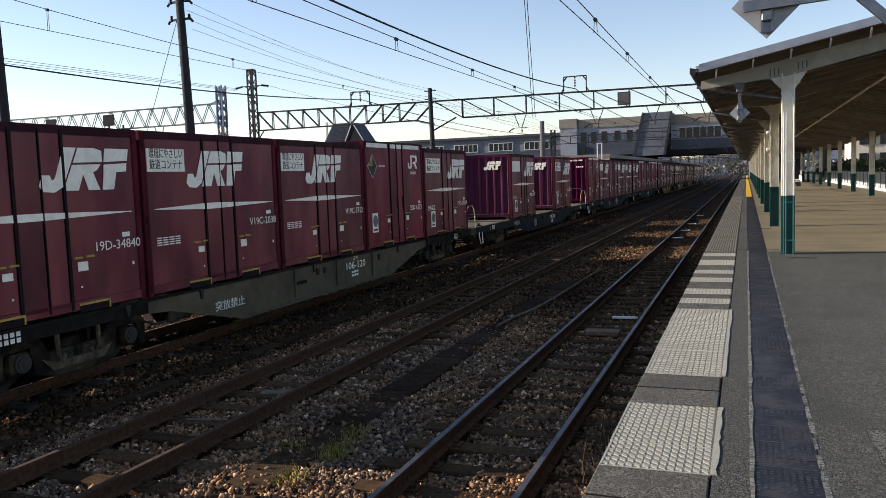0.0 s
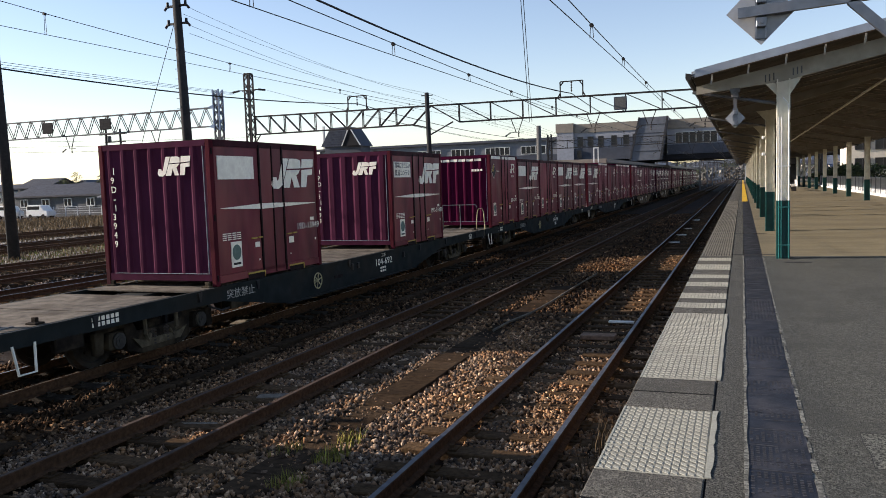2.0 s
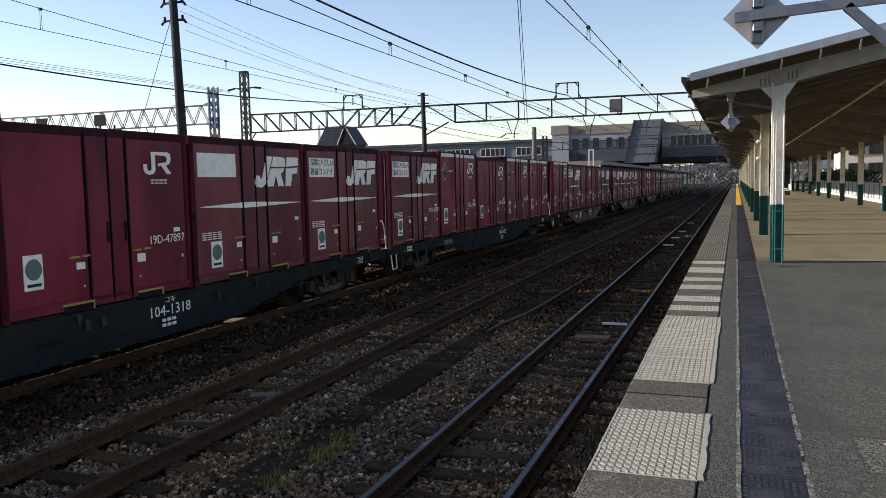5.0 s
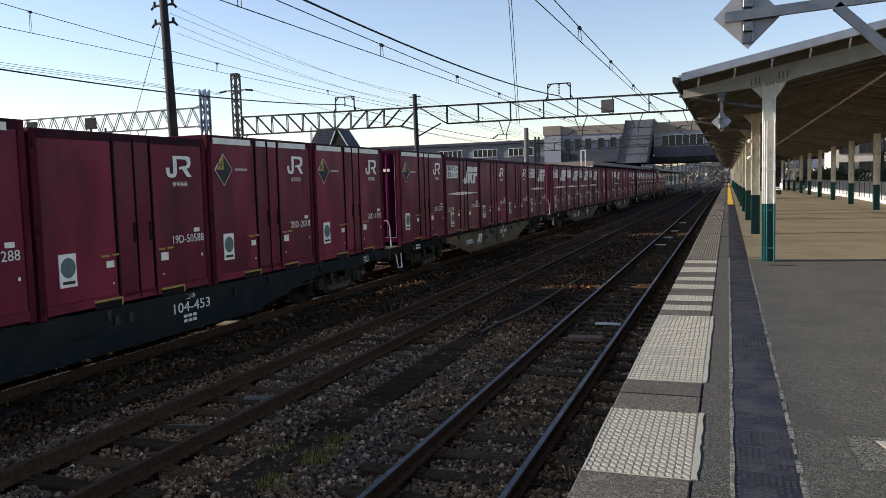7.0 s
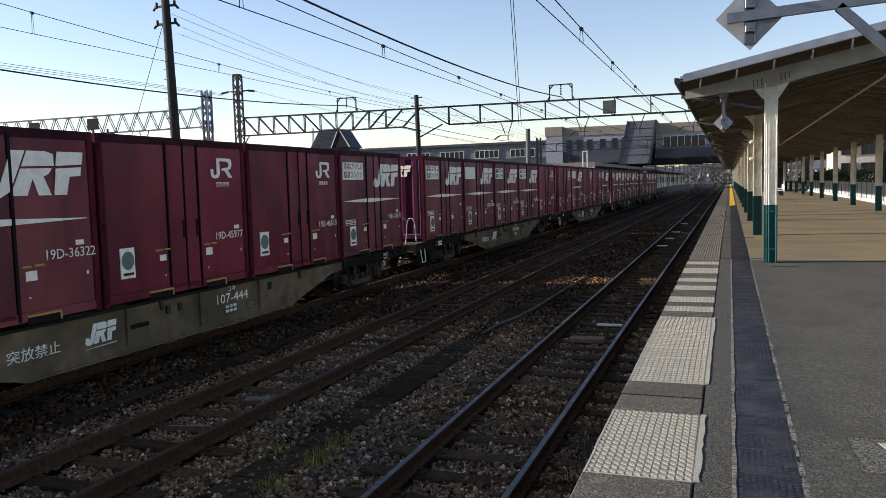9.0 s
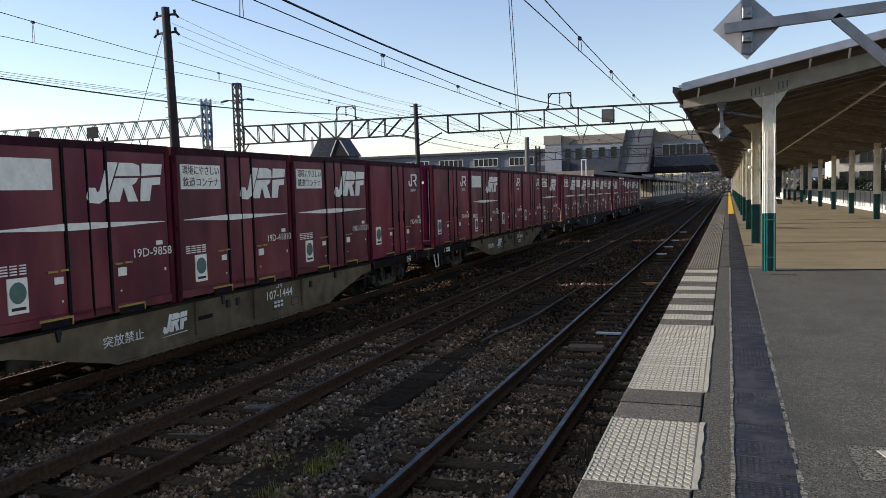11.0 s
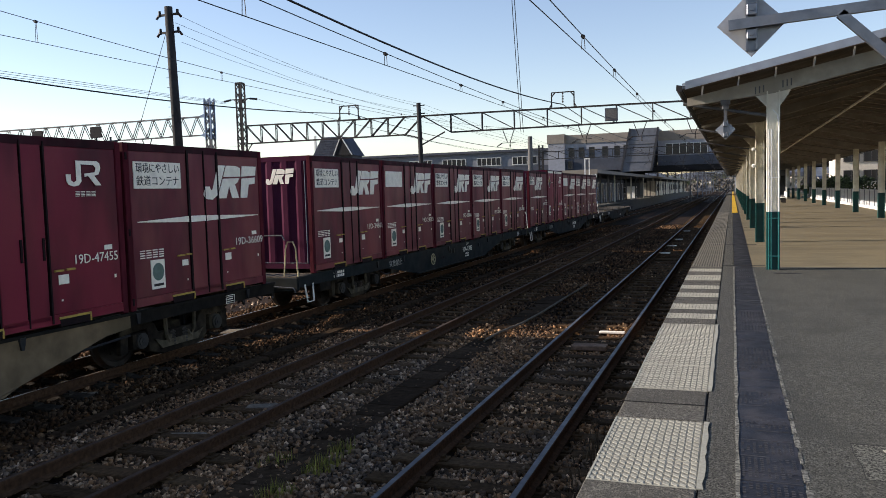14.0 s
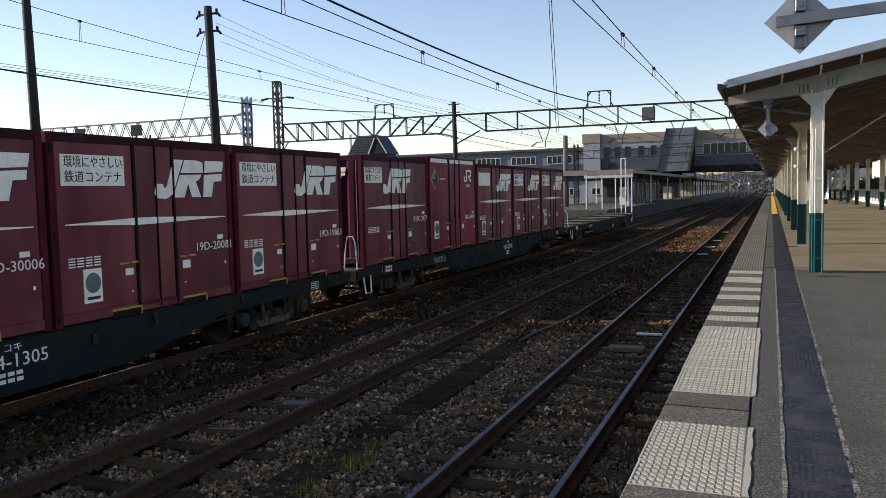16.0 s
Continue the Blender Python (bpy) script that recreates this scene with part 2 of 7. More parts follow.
M["tile_roof"] = material("slate_roof", (0.040, 0.042, 0.052), 0.7, spec=0.2, vary=0.3, grain=4, stain=(0.065, 0.064, 0.07), stain_scale=0.5, bump=0.4, bump_scale=9)
M["blue_roof"] = material("blue_roof", (0.035, 0.048, 0.085), 0.6, spec=0.2, vary=0.25, grain=4, bump=0.3, bump_scale=9)
M["house_wall"] = material("house_siding", (0.105, 0.108, 0.112), 0.8, vary=0.2, grain=4, stain=(0.07, 0.068, 0.066), stain_scale=0.4, bump=0.2)
M["cream_wall"] = material("cream_building_wall", (0.58, 0.53, 0.44), 0.8, vary=0.1, grain=3, stain=(0.44, 0.40, 0.33), stain_scale=0.4, bump=0.1)
M["dry_grass"] = material("dry_grass", (0.155, 0.118, 0.068), 0.9, vary=0.4, grain=5, per_island=0.7, bump=0.0)
M["dead_stalk"] = material("dead_weed_stalk", (0.115, 0.085, 0.05), 0.9, vary=0.4, grain=5, per_island=0.6, bump=0.0)
M["green_grass"] = material("green_grass", (0.13, 0.16, 0.035), 0.85, vary=0.4, grain=5, per_island=0.7, bump=0.0)
M["bright_grass"] = material("yellow_green_weed", (0.27, 0.27, 0.06), 0.85, vary=0.4, grain=5, per_island=0.5, bump=0.0)
M["leaf"] = material("foliage", (0.05, 0.075, 0.028), 0.8, vary=0.4, grain=5, per_island=0.8, bump=0.0)
# Far hills and trees: distance haze is put into their greyed colours
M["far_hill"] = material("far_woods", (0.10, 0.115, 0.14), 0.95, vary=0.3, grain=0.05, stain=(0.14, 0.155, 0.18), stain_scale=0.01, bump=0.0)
M["far_wood"] = material("hazy_wood", (0.15, 0.155, 0.15), 0.9, vary=0.4, grain=2, per_island=0.6, bump=0.0)
M["grey_stone"] = material("clean_grey_stone", (0.19, 0.168, 0.142), 0.9, spec=0.12, vary=0.3, grain=30, stain=(0.14, 0.10, 0.066), stain_scale=0.5, bump=0.3, bump_scale=90, per_island=1.0)
M["bark"] = material("bark", (0.10, 0.075, 0.055), 0.95, vary=0.4, grain=12, bump=0.5)
M["sand"] = material("dry_earth", (0.25, 0.215, 0.165), 0.95, vary=0.3, grain=6, stain=(0.15, 0.125, 0.085), stain_scale=0.25, bump=0.6, bump_scale=12)
# train
# Container sides: the lighter patch paints a soft reflected sheen into the colour
M["maroon"] = material("maroon_container", (0.128, 0.0140, 0.027), 0.5, spec=0.32, vary=0.22, grain=3.5, stain=(0.064, 0.011, 0.017), stain_scale=1.6, stain_mix=0.75, bump=0.08, bump_scale=9, per_object=0.16, streak=0.35, patch=(0.205, 0.044, 0.046), patch_scale=0.9, patch_mix=0.75, dent=0.014)
M["crimson"] = material("crimson_container", (0.140, 0.005, 0.022), 0.5, spec=0.26, vary=0.22, grain=3.5, stain=(0.060, 0.005, 0.013), stain_scale=1.6, stain_mix=0.7, bump=0.08, bump_scale=9, per_object=0.16, streak=0.35, patch=(0.235, 0.016, 0.040), patch_scale=0.9, patch_mix=0.75, dent=0.014)
M["post_paint"] = material("dull_maroon_post", (0.088, 0.012, 0.020), 0.75, spec=0.06, vary=0.35, grain=6, stain=(0.030, 0.008, 0.010), stain_scale=2.0, stain_mix=0.8, bump=0.1, streak=0.3)
M["grimy_post"] = material("grimy_maroon_post", (0.040, 0.008, 0.013), 0.7, spec=0.12, vary=0.4, grain=6, stain=(0.012, 0.005, 0.006), stain_scale=2.0, stain_mix=0.8, bump=0.1, streak=0.3)
# End panels: darker, bluer copies of the side paint, with their shade put in
M["maroon_end"] = material("shaded_maroon_end", (0.068, 0.016, 0.036), 0.8, spec=0.03, vary=0.2, grain=4, stain=(0.044, 0.010, 0.020), stain_scale=1.6, stain_mix=0.7, bump=0.1, bump_scale=12, per_object=0.14, streak=0.3, dent=0.006)
M["crimson_end"] = material("shaded_crimson_end", (0.052, 0.0032, 0.020), 0.8, spec=0.03, vary=0.2, grain=4, stain=(0.030, 0.003, 0.013), stain_scale=1.6, stain_mix=0.7, bump=0.1, bump_scale=12, per_object=0.14, streak=0.3, dent=0.006)
M["seal"] = material("black_door_seal", (0.014, 0.008, 0.009), 0.75, spec=0.12, vary=0.2, bump=0.0)
M["mark"] = material("white_marking", (0.95, 0.87, 0.74), 0.65, vary=0.08, grain=20, stain=(0.62, 0.53, 0.44), stain_scale=5, stain_mix=0.35, bump=0.0)
M["faded_mark"] = material("faded_marking", (0.40, 0.38, 0.34), 0.7, vary=0.2, grain=20, stain=(0.14, 0.13, 0.11), stain_scale=9, stain_mix=0.7, bump=0.0)
M["ink"] = material("black_marking", (0.02, 0.02, 0.02), 0.6, vary=0.2, bump=0.0)
M["mark_yellow"] = material("yellow_marking", (0.42, 0.29, 0.06), 0.6, vary=0.15, grain=20, stain=(0.25, 0.16, 0.06), stain_scale=8, bump=0.0)
M["hoop_paint"] = material("faded_yellow_paint", (0.50, 0.43, 0.24), 0.6, vary=0.15, grain=20, stain=(0.3, 0.25, 0.15), stain_scale=8, bump=0.0)
M["mark_green"] = material("green_marking", (0.11, 0.17, 0.145), 0.6, vary=0.2, grain=20, bump=0.0)
M["wagon_green"] = material("wagon_blue_green", (0.011, 0.015, 0.0155), 0.8, spec=0.18, vary=0.25, grain=4, stain=(0.026, 0.021, 0.016), stain_scale=1.1, stain_mix=0.7, bump=0.12, bump_scale=20)
# Wagon ends and flanges: shade below the load is put into this colour
M["wagon_shaded"] = material("wagon_shaded_end", (0.014, 0.012, 0.010), 0.9, spec=0.1, vary=0.35, grain=6, stain=(0.035, 0.027, 0.018), stain_scale=1.4, stain_mix=0.5, bump=0.2, bump_scale=20)
M["wagon_tan"] = material("wagon_weathered_grey", (0.188, 0.130, 0.074), 0.78, spec=0.12, vary=0.25, grain=4, stain=(0.055, 0.039, 0.024), stain_scale=1.1, stain_mix=0.75, bump=0.12, bump_scale=20, patch=(0.105, 0.078, 0.043), patch_scale=0.7, patch_mix=0.6)
M["wagon_brown"] = material("wagon_brown_grey", (0.11, 0.086, 0.05), 0.8, vary=0.22, grain=4, stain=(0.05, 0.04, 0.03), stain_scale=1.1, stain_mix=0.7, bump=0.12, bump_scale=20)
M["bogie"] = material("dusty_bogie", (0.020, 0.015, 0.011), 0.95, spec=0.08, vary=0.45, grain=8, stain=(0.13, 0.10, 0.06), stain_scale=2.2, stain_mix=0.6, bump=0.25)
M["dusty_tan"] = material("dusty_tan_iron", (0.125, 0.098, 0.062), 0.95, spec=0.08, vary=0.4, grain=9, stain=(0.03, 0.024, 0.017), stain_scale=3.0, stain_mix=0.8, bump=0.2)
M["wheel"] = material("wheel_steel", (0.055, 0.045, 0.036), 0.6, 0.5, vary=0.3, grain=9, stain=(0.06, 0.04, 0.03), bump=0.15)
M["axle_cap"] = material("axle_cap_steel", (0.045, 0.040, 0.034), 0.7, 0.2, vary=0.3, grain=12, stain=(0.09, 0.072, 0.048), stain_scale=3.0, bump=0.15)
M["deck"] = material("deck_plate", (0.15, 0.126, 0.098), 0.9, spec=0.12, vary=0.4, grain=6, stain=(0.062, 0.047, 0.033), stain_scale=1.4, stain_mix=0.85, bump=0.25)

glass = bpy.data.materials.new("dark_window_glass")
glass.use_nodes = True
gb = glass.node_tree.nodes["Principled BSDF"]
gb.inputs["Base Color"].default_value, gb.inputs["Roughness"].default_value = (0.012, 0.015, 0.021, 1), 0.15
gb.inputs["Specular IOR Level"].default_value = 0.25
M["glass"] = glass


# ---- mesh helpers ----
def box(bm, x0, x1, y0, y1, z0, z1, bevel=0.0):
    m = Matrix.LocRotScale(((x0 + x1) / 2, (y0 + y1) / 2, (z0 + z1) / 2), None, (abs(x1 - x0), abs(y1 - y0), abs(z1 - z0)))
    made = bmesh.ops.create_cube(bm, size=1.0, matrix=m)
    if bevel:
        edges = list({e for v in made["verts"] for e in v.link_edges})
        bmesh.ops.bevel(bm, geom=edges, offset=bevel, segments=1, affect="EDGES", profile=0.7)


def prism(bm, outline, axis, lo, hi):
    """An outline in the two other axes, drawn out along axis (0 x: outline is y, z; 1 y: x, z; 2 z: x, y)."""
    def at(p, d):
        return {0: (d, p[0], p[1]), 1: (p[0], d, p[1]), 2: (p[0], p[1], d)}[axis]
    a = [bm.verts.new(at(p, lo)) for p in outline]
    b = [bm.verts.new(at(p, hi)) for p in outline]
    faces = [bm.faces.new(a), bm.faces.new(b[::-1])]
    for i in range(len(a)):
        j = (i + 1) % len(a)
        faces.append(bm.faces.new((a[i], b[i], b[j], a[j])))
    bmesh.ops.recalc_face_normals(bm, faces=faces)


def rod(bm, p, q, r, n=8, r2=None):
    p, q = Vector(p), Vector(q)
    d = q - p
    m = Matrix.Translation((p + q) / 2) @ d.to_track_quat("Z", "Y").to_matrix().to_4x4()
    bmesh.ops.create_cone(bm, cap_ends=True, segments=n, radius1=r, radius2=r if r2 is None else r2, depth=d.length, matrix=m)


def bar(bm, p, q, w, h):
    """A square bar from p to q, w wide and h deep."""
    p, q = Vector(p), Vector(q)
    d = q - p
    m = Matrix.Translation((p + q) / 2) @ d.to_track_quat("Y", "Z").to_matrix().to_4x4() @ Matrix.Diagonal((w, d.length, h, 1))
    bmesh.ops.create_cube(bm, size=1.0, matrix=m)


def tube(bm, pts, r, n=5):
    """A bent tube through the points."""
    pts = [Vector(p) for p in pts]
    rings = []
    for i, p in enumerate(pts):
        d = (pts[min(i + 1, len(pts) - 1)] - pts[max(i - 1, 0)]).normalized()
        side = d.cross(Vector((0.13, 0.21, 0.97))).normalized()
        up = side.cross(d)
        rings.append([bm.verts.new(p + r * (math.cos(a) * side + math.sin(a) * up)) for a in (2 * math.pi * k / n for k in range(n))])
    for a, b in zip(rings, rings[1:]):
        for k in range(n):
            bm.faces.new((a[k], a[(k + 1) % n], b[(k + 1) % n], b[k]))
    bm.faces.new(rings[0])
    bm.faces.new(rings[-1][::-1])


def mesh_of(name, bm, mat, smooth=False):
    me = bpy.data.meshes.new(name)
    bm.to_mesh(me)
    bm.free()
    me.materials.append(mat)
    if smooth:
        for p in me.polygons:
            p.use_smooth = True
    return me


def part(name, bm, mat, parent=None, label="", smooth=False):
    ob = new(name, bm if isinstance(bm, bpy.types.Mesh) else mesh_of(name, bm, mat, smooth))
    if parent:
        ob.parent = parent
    if label:
        ob["label"] = label
    return ob


def thing(name, label, category, group="", kind="", at=(0, 0, 0)):
    ob = new(name)
    ob.empty_display_size = 0.2
    ob.location = at
    return tagged(ob, label, category, group, kind)


def boxes(*rows, bevel=0.0):
    bm = bmesh.new()
    for r in rows:
        box(bm, *r, bevel=bevel)
    return bm


def lettering(name, words, size, place, mat, parent, width=None, turn=(90, 0, 90), deep=0.002):
    """Words in the built-in font, their lower left corner at place; by default on a face that looks along +x."""
    fc = bpy.data.curves.new(name, "FONT")
    fc.body, fc.size, fc.extrude, fc.resolution_u = words, size, deep, 2
    tmp = bpy.data.objects.new(name, fc)
    me = bpy.data.meshes.new_from_object(tmp)
    bpy.data.objects.remove(tmp)
    xs = [v.co.x for v in me.vertices]
    s = width / (max(xs) - min(xs)) if width else 1.0
    me.transform(pose(*place, *turn) @ Matrix.Diagonal((s, 1, 1, 1)))
    me.materials.clear()
    me.materials.append(mat)
    return part(name, me, mat, parent)


# ---- ground and tracks ----
GROUND_Z, RAIL_Z, PLATFORM_Z = -0.25, 0.0, 1.005
TRACKS = (-2.333, -5.94, -9.75)

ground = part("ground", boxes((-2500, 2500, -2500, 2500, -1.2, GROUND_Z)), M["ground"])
tagged(ground, "brown stone ballast and bare earth of the rail yard", "ground", kind="structure")


def rail_profile():
    return [(-0.063, -0.155), (0.063, -0.155), (0.063, -0.140), (0.010, -0.120), (0.010, -0.042), (0.034, -0.034),
            (0.034, -0.006), (0.028, -0.001), (-0.028, -0.001), (-0.034, -0.006), (-0.034, -0.034), (-0.010, -0.042),
            (-0.010, -0.120), (-0.063, -0.140)]


def build_track(number, centre, y0, y1, polished, label, wooden, singles):
    """One track: two rails with bright running bands, and sleepers; the near sleepers are pieces of their own."""
    track = thing(f"track_{number}", label, "railway track", kind="structure")
    for side in (-0.5715, 0.5715):
        bm = bmesh.new()
        prism(bm, [(centre + side + a, b) for a, b in rail_profile()], 1, y0, y1)
        rail = part("rail", bm, M["rail_side"], track)
        worn = 0.010 if number == 3 else 0.026
        part("running_band", boxes((centre + side - worn, centre + side + worn, y0, y1, -0.001, 0.0012)),
             M["rail_bright" if number == 3 else "rail_top" if polished else "rail_dull"], rail, "worn running surface")
    rnd = random.Random(number)
    mat = M["sleeper"] if wooden else M["concrete_sleeper"]
    data = []
    for k in range(4):
        bm = bmesh.new()
        box(bm, -1.05 - rnd.uniform(-0.04, 0.04), 1.05 + rnd.uniform(-0.04, 0.04), -0.11, 0.11, -0.34, -0.166, bevel=0.012)
        for s in (-0.5715, 0.5715):
            box(bm, s - 0.16, s + 0.16, -0.075, 0.075, -0.170, -0.146)
            for d in (-0.1, 0.1):
                box(bm, s + d - 0.02, s + d + 0.02, -0.025, 0.025, -0.15, -0.115)
        data.append(mesh_of("sleeper", bm, mat))
    y, n, rest = y0 + 0.3, 0, bmesh.new()
    while y < y1:
        if singles[0] < y < singles[1]:
            s = part("sleeper", data[n % 4], mat, track)
            s.location, s.rotation_euler = (centre + rnd.uniform(-0.02, 0.02), y, rnd.uniform(-0.012, 0.004)), (0, 0, rnd.uniform(-0.012, 0.012))
        elif y < 190:
            box(rest, centre - 1.05, centre + 1.05, y - 0.11, y + 0.11, -0.34, -0.166)
        y += 0.60
        n += 1
    tagged(part("far_sleepers", rest, mat, track), kind="stuff")
    return track


build_track(1, TRACKS[0], -12, 420, True, "platform track with bright rails on dark timber sleepers", True, (2, 62))
build_track(2, TRACKS[1], -12, 420, False, "middle track with brown rusty rails on timber sleepers", True, (2, 50))
build_track(3, TRACKS[2], -60, 420, True, "freight track with thin bright running bands under the train", False, (4, 50))
for n, x in enumerate((-15.2, -19.0, -22.8, -26.6, -34.5, -38.3, -45.0, -49.5)):
    build_track(4 + n, x, -10, 260, n in (1, 5), "rusty yard siding track behind the freight train", True, (24, 34))


def stones(name, count, x0, x1, y0, y1, size, faces20, seed, keep, mat="stone"):
    """Loose crushed stones strewn over the bed, joined as one."""
    rng = np.random.default_rng(seed)
    if faces20:
        g = (1 + 5 ** 0.5) / 2
        v = np.array([(-1, g, 0), (1, g, 0), (-1, -g, 0), (1, -g, 0), (0, -1, g), (0, 1, g), (0, -1, -g), (0, 1, -g), (g, 0, -1), (g, 0, 1), (-g, 0, -1), (-g, 0, 1)]) / 1.9
        f = np.array([(0, 11, 5), (0, 5, 1), (0, 1, 7), (0, 7, 10), (0, 10, 11), (1, 5, 9), (5, 11, 4), (11, 10, 2), (10, 7, 6), (7, 1, 8),
                      (3, 9, 4), (3, 4, 2), (3, 2, 6), (3, 6, 8), (3, 8, 9), (4, 9, 5), (2, 4, 11), (6, 2, 10), (8, 6, 7), (9, 8, 1)])
    else:
        v = np.array([(1, 0, 0), (-1, 0, 0), (0, 1, 0), (0, -1, 0), (0, 0, 1), (0, 0, -1)], float)
        f = np.array([(0, 2, 4), (2, 1, 4), (1, 3, 4), (3, 0, 4), (2, 0, 5), (1, 2, 5), (3, 1, 5), (0, 3, 5)])
    u = rng.random(count)
    p = np.stack([rng.uniform(x0, x1, count), y0 + (y1 - y0) * u ** 1.35, np.zeros(count)], 1)
    p = p[keep(p[:, 0], p[:, 1], rng)]
    count = len(p)
    heap = 0.018 * np.sin(p[:, 0] * 2.1 + p[:, 1] * 0.7) + 0.014 * np.sin(p[:, 1] * 1.9 - p[:, 0])
    p[:, 2] = -0.205 + heap + rng.uniform(-0.025, 0.02, count)
    s = size * rng.uniform(0.5, 1.25, (count, 1, 1)) * rng.uniform(0.5, 1.3, (count, 1, 3))
    q = rng.normal(size=(count, 4))
    q /= np.linalg.norm(q, axis=1, keepdims=True)
    w, x, y, z = q.T
    rot = np.stack([np.stack([1 - 2 * (y * y + z * z), 2 * (x * y - z * w), 2 * (x * z + y * w)], -1),
                    np.stack([2 * (x * y + z * w), 1 - 2 * (x * x + z * z), 2 * (y * z - x * w)], -1),
                    np.stack([2 * (x * z - y * w), 2 * (y * z + x * w), 1 - 2 * (x * x + y * y)], -1)], 1)
    pts = (v[None] * (1 + rng.uniform(-0.28, 0.28, (count, len(v), 1)))) * s
    pts = np.einsum("nij,nkj->nki", rot, pts) + p[:, None]
    tri = (f[None] + (np.arange(count) * len(v))[:, None, None]).reshape(-1)
    me = bpy.data.meshes.new(name)
    me.vertices.add(count * len(v))
    me.vertices.foreach_set("co", pts.reshape(-1))
    me.loops.add(len(tri))
    me.loops.foreach_set("vertex_index", tri.astype(np.int32))
    me.polygons.add(len(tri) // 3)
    me.polygons.foreach_set("loop_start", np.arange(0, len(tri), 3, dtype=np.int32))
    me.update()
    me.materials.append(M[mat])
    return tagged(new(name, me), "loose crushed stone ballast in browns and greys", "ballast", kind="stuff")


def bed(x, y, rng):
    """Leaves the rails and trough lids bare and thins the stones on the sleepers."""
    ok = np.ones(len(x), bool)
    for c in TRACKS:
        for s in (-0.5715, 0.5715):
            ok &= np.abs(x - c - s) > 0.085
    near = np.minimum.reduce([np.abs(x - c) for c in TRACKS]) < 1.05
    on = near & (np.abs((y + 12 - 0.3 + 0.3) % 0.6 - 0.3) < 0.13)
    ok &= ~(on & (rng.random(len(x)) > np.where(np.abs(x - TRACKS[1]) < 1.06, 0.62, 0.22)))
    ok &= ~((np.abs(x + 4.35) < 0.27) & (y < 20.5) & (y > 3) & (rng.random(len(x)) > 0.16))
    ok &= ~((np.abs(x + 7.75) < 0.20) & (y < 40) & (rng.random(len(x)) > 0.2))
    return ok


stones("ballast", 108000, -7.4, -0.9, 2.6, 15.0, 0.0335, False, 11, bed)
stones("ballast", 14000, -7.4, -0.9, -6.0, 2.8, 0.045, False, 16, bed)
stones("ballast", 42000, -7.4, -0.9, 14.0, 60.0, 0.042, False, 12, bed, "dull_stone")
stones("ballast", 34000, -11.6, -7.2, 4.5, 17.0, 0.039, False, 14, bed, "shaded_stone")
stones("ballast", 22000, -11.6, -7.2, 15.5, 60.0, 0.045, False, 15, bed, "shaded_stone")
stones("ballast", 30000, -36.0, -11.6, 6.0, 75.0, 0.055, False, 13, lambda x, y, rng: rng.random(len(x)) < 0.8, "grey_stone")

# concrete cable troughs beside the tracks, lid by lid
trough = thing("cable_trough", "dark concrete cable trough with flush lids between the tracks", "cable trough", kind="structure")
lid = mesh_of("trough_lid", boxes((-0.25, 0.25, -0.245, 0.245, -0.12, 0.0), bevel=0.012), M["trough"])
rnd = random.Random(5)
for k in range(35):
    o = part("trough_lid", lid, M["trough"], trough)
    o.location, o.rotation_euler = (-4.35 + rnd.uniform(-0.012, 0.012), 3.1 + 0.5 * k, -0.185 + rnd.uniform(-0.008, 0.01)), (0, 0, rnd.uniform(-0.02, 0.02))
trough = thing("cable_trough", "narrow concrete cable trough beside the freight track", "cable trough", kind="structure")
lid = mesh_of("trough_lid", boxes((-0.11, 0.11, -0.445, 0.445, -0.12, 0.0), bevel=0.012), M["trough"])
for k in range(42):
    o = part("trough_lid", lid, M["trough"], trough)
    o.location, o.rotation_euler = (-7.75 + rnd.uniform(-0.01, 0.01), 3.2 + 0.9 * k, -0.17 + rnd.uniform(-0.008, 0.01)), (0, 0, rnd.uniform(-0.01, 0.01))
bm = bmesh.new()
tube(bm, [(-4.35, 13.9, -0.17), (-4.25, 14.6, -0.13), (-4.05, 15.6, -0.11), (-3.98, 17.0, -0.11), (-3.96, 19.5, -0.12), (-3.9, 22.5, -0.13)], 0.024, 8)
tagged(part("cable_conduit", bm, M["pale_concrete"], smooth=True), "pale curved cable conduit lying on the ballast", "conduit")

# pale concrete pieces beside and between the rails
for x, y, w, d, z in ((-5.90, 8.85, 0.42, 0.20, -0.16), (-9.78, 13.65, 0.36, 0.42, -0.13), (-8.88, 8.85, 0.30, 0.12, -0.17), (-6.10, 7.55, 0.5, 0.07, -0.16)):
    o = part("concrete_piece", boxes((-w / 2, w / 2, -d / 2, d / 2, -0.08, 0.0), bevel=0.014), M["pale_concrete"])
    o.location, o.rotation_euler = (x, y, z), (0.03, -0.02, 0.25)
    tagged(o, "broken pale concrete piece lying in the ballast", "concrete piece", "concrete pieces in the ballast")
# small things on the platform track
bm = boxes((-2.40, -1.92, 15.03, 15.13, -0.17, -0.13), bevel=0.008)
tagged(part("track_marker", bm, M["mark"]), "flat pale metal plate lying between the rails", "track plate")
bm = boxes((-2.62, -2.02, 13.35, 13.62, -0.17, -0.085), bevel=0.015)
tagged(part("timber_board", bm, M["board"]), "worn brown timber board between the rails", "board")

# ---- platform ----
platform = thing("platform", "station platform with asphalt top and ribbed edge slabs", "platform", kind="structure")
P0, P1 = -40.0, 200.0
part("platform_body", boxes((-0.62, 12.0, P0, P1, -0.6, 0.90)), M["wall_concrete"], platform)
part("edge_beam", boxes((-0.70, -0.50, P0, P1, 0.62, 0.93)), M["wall_concrete"], platform)


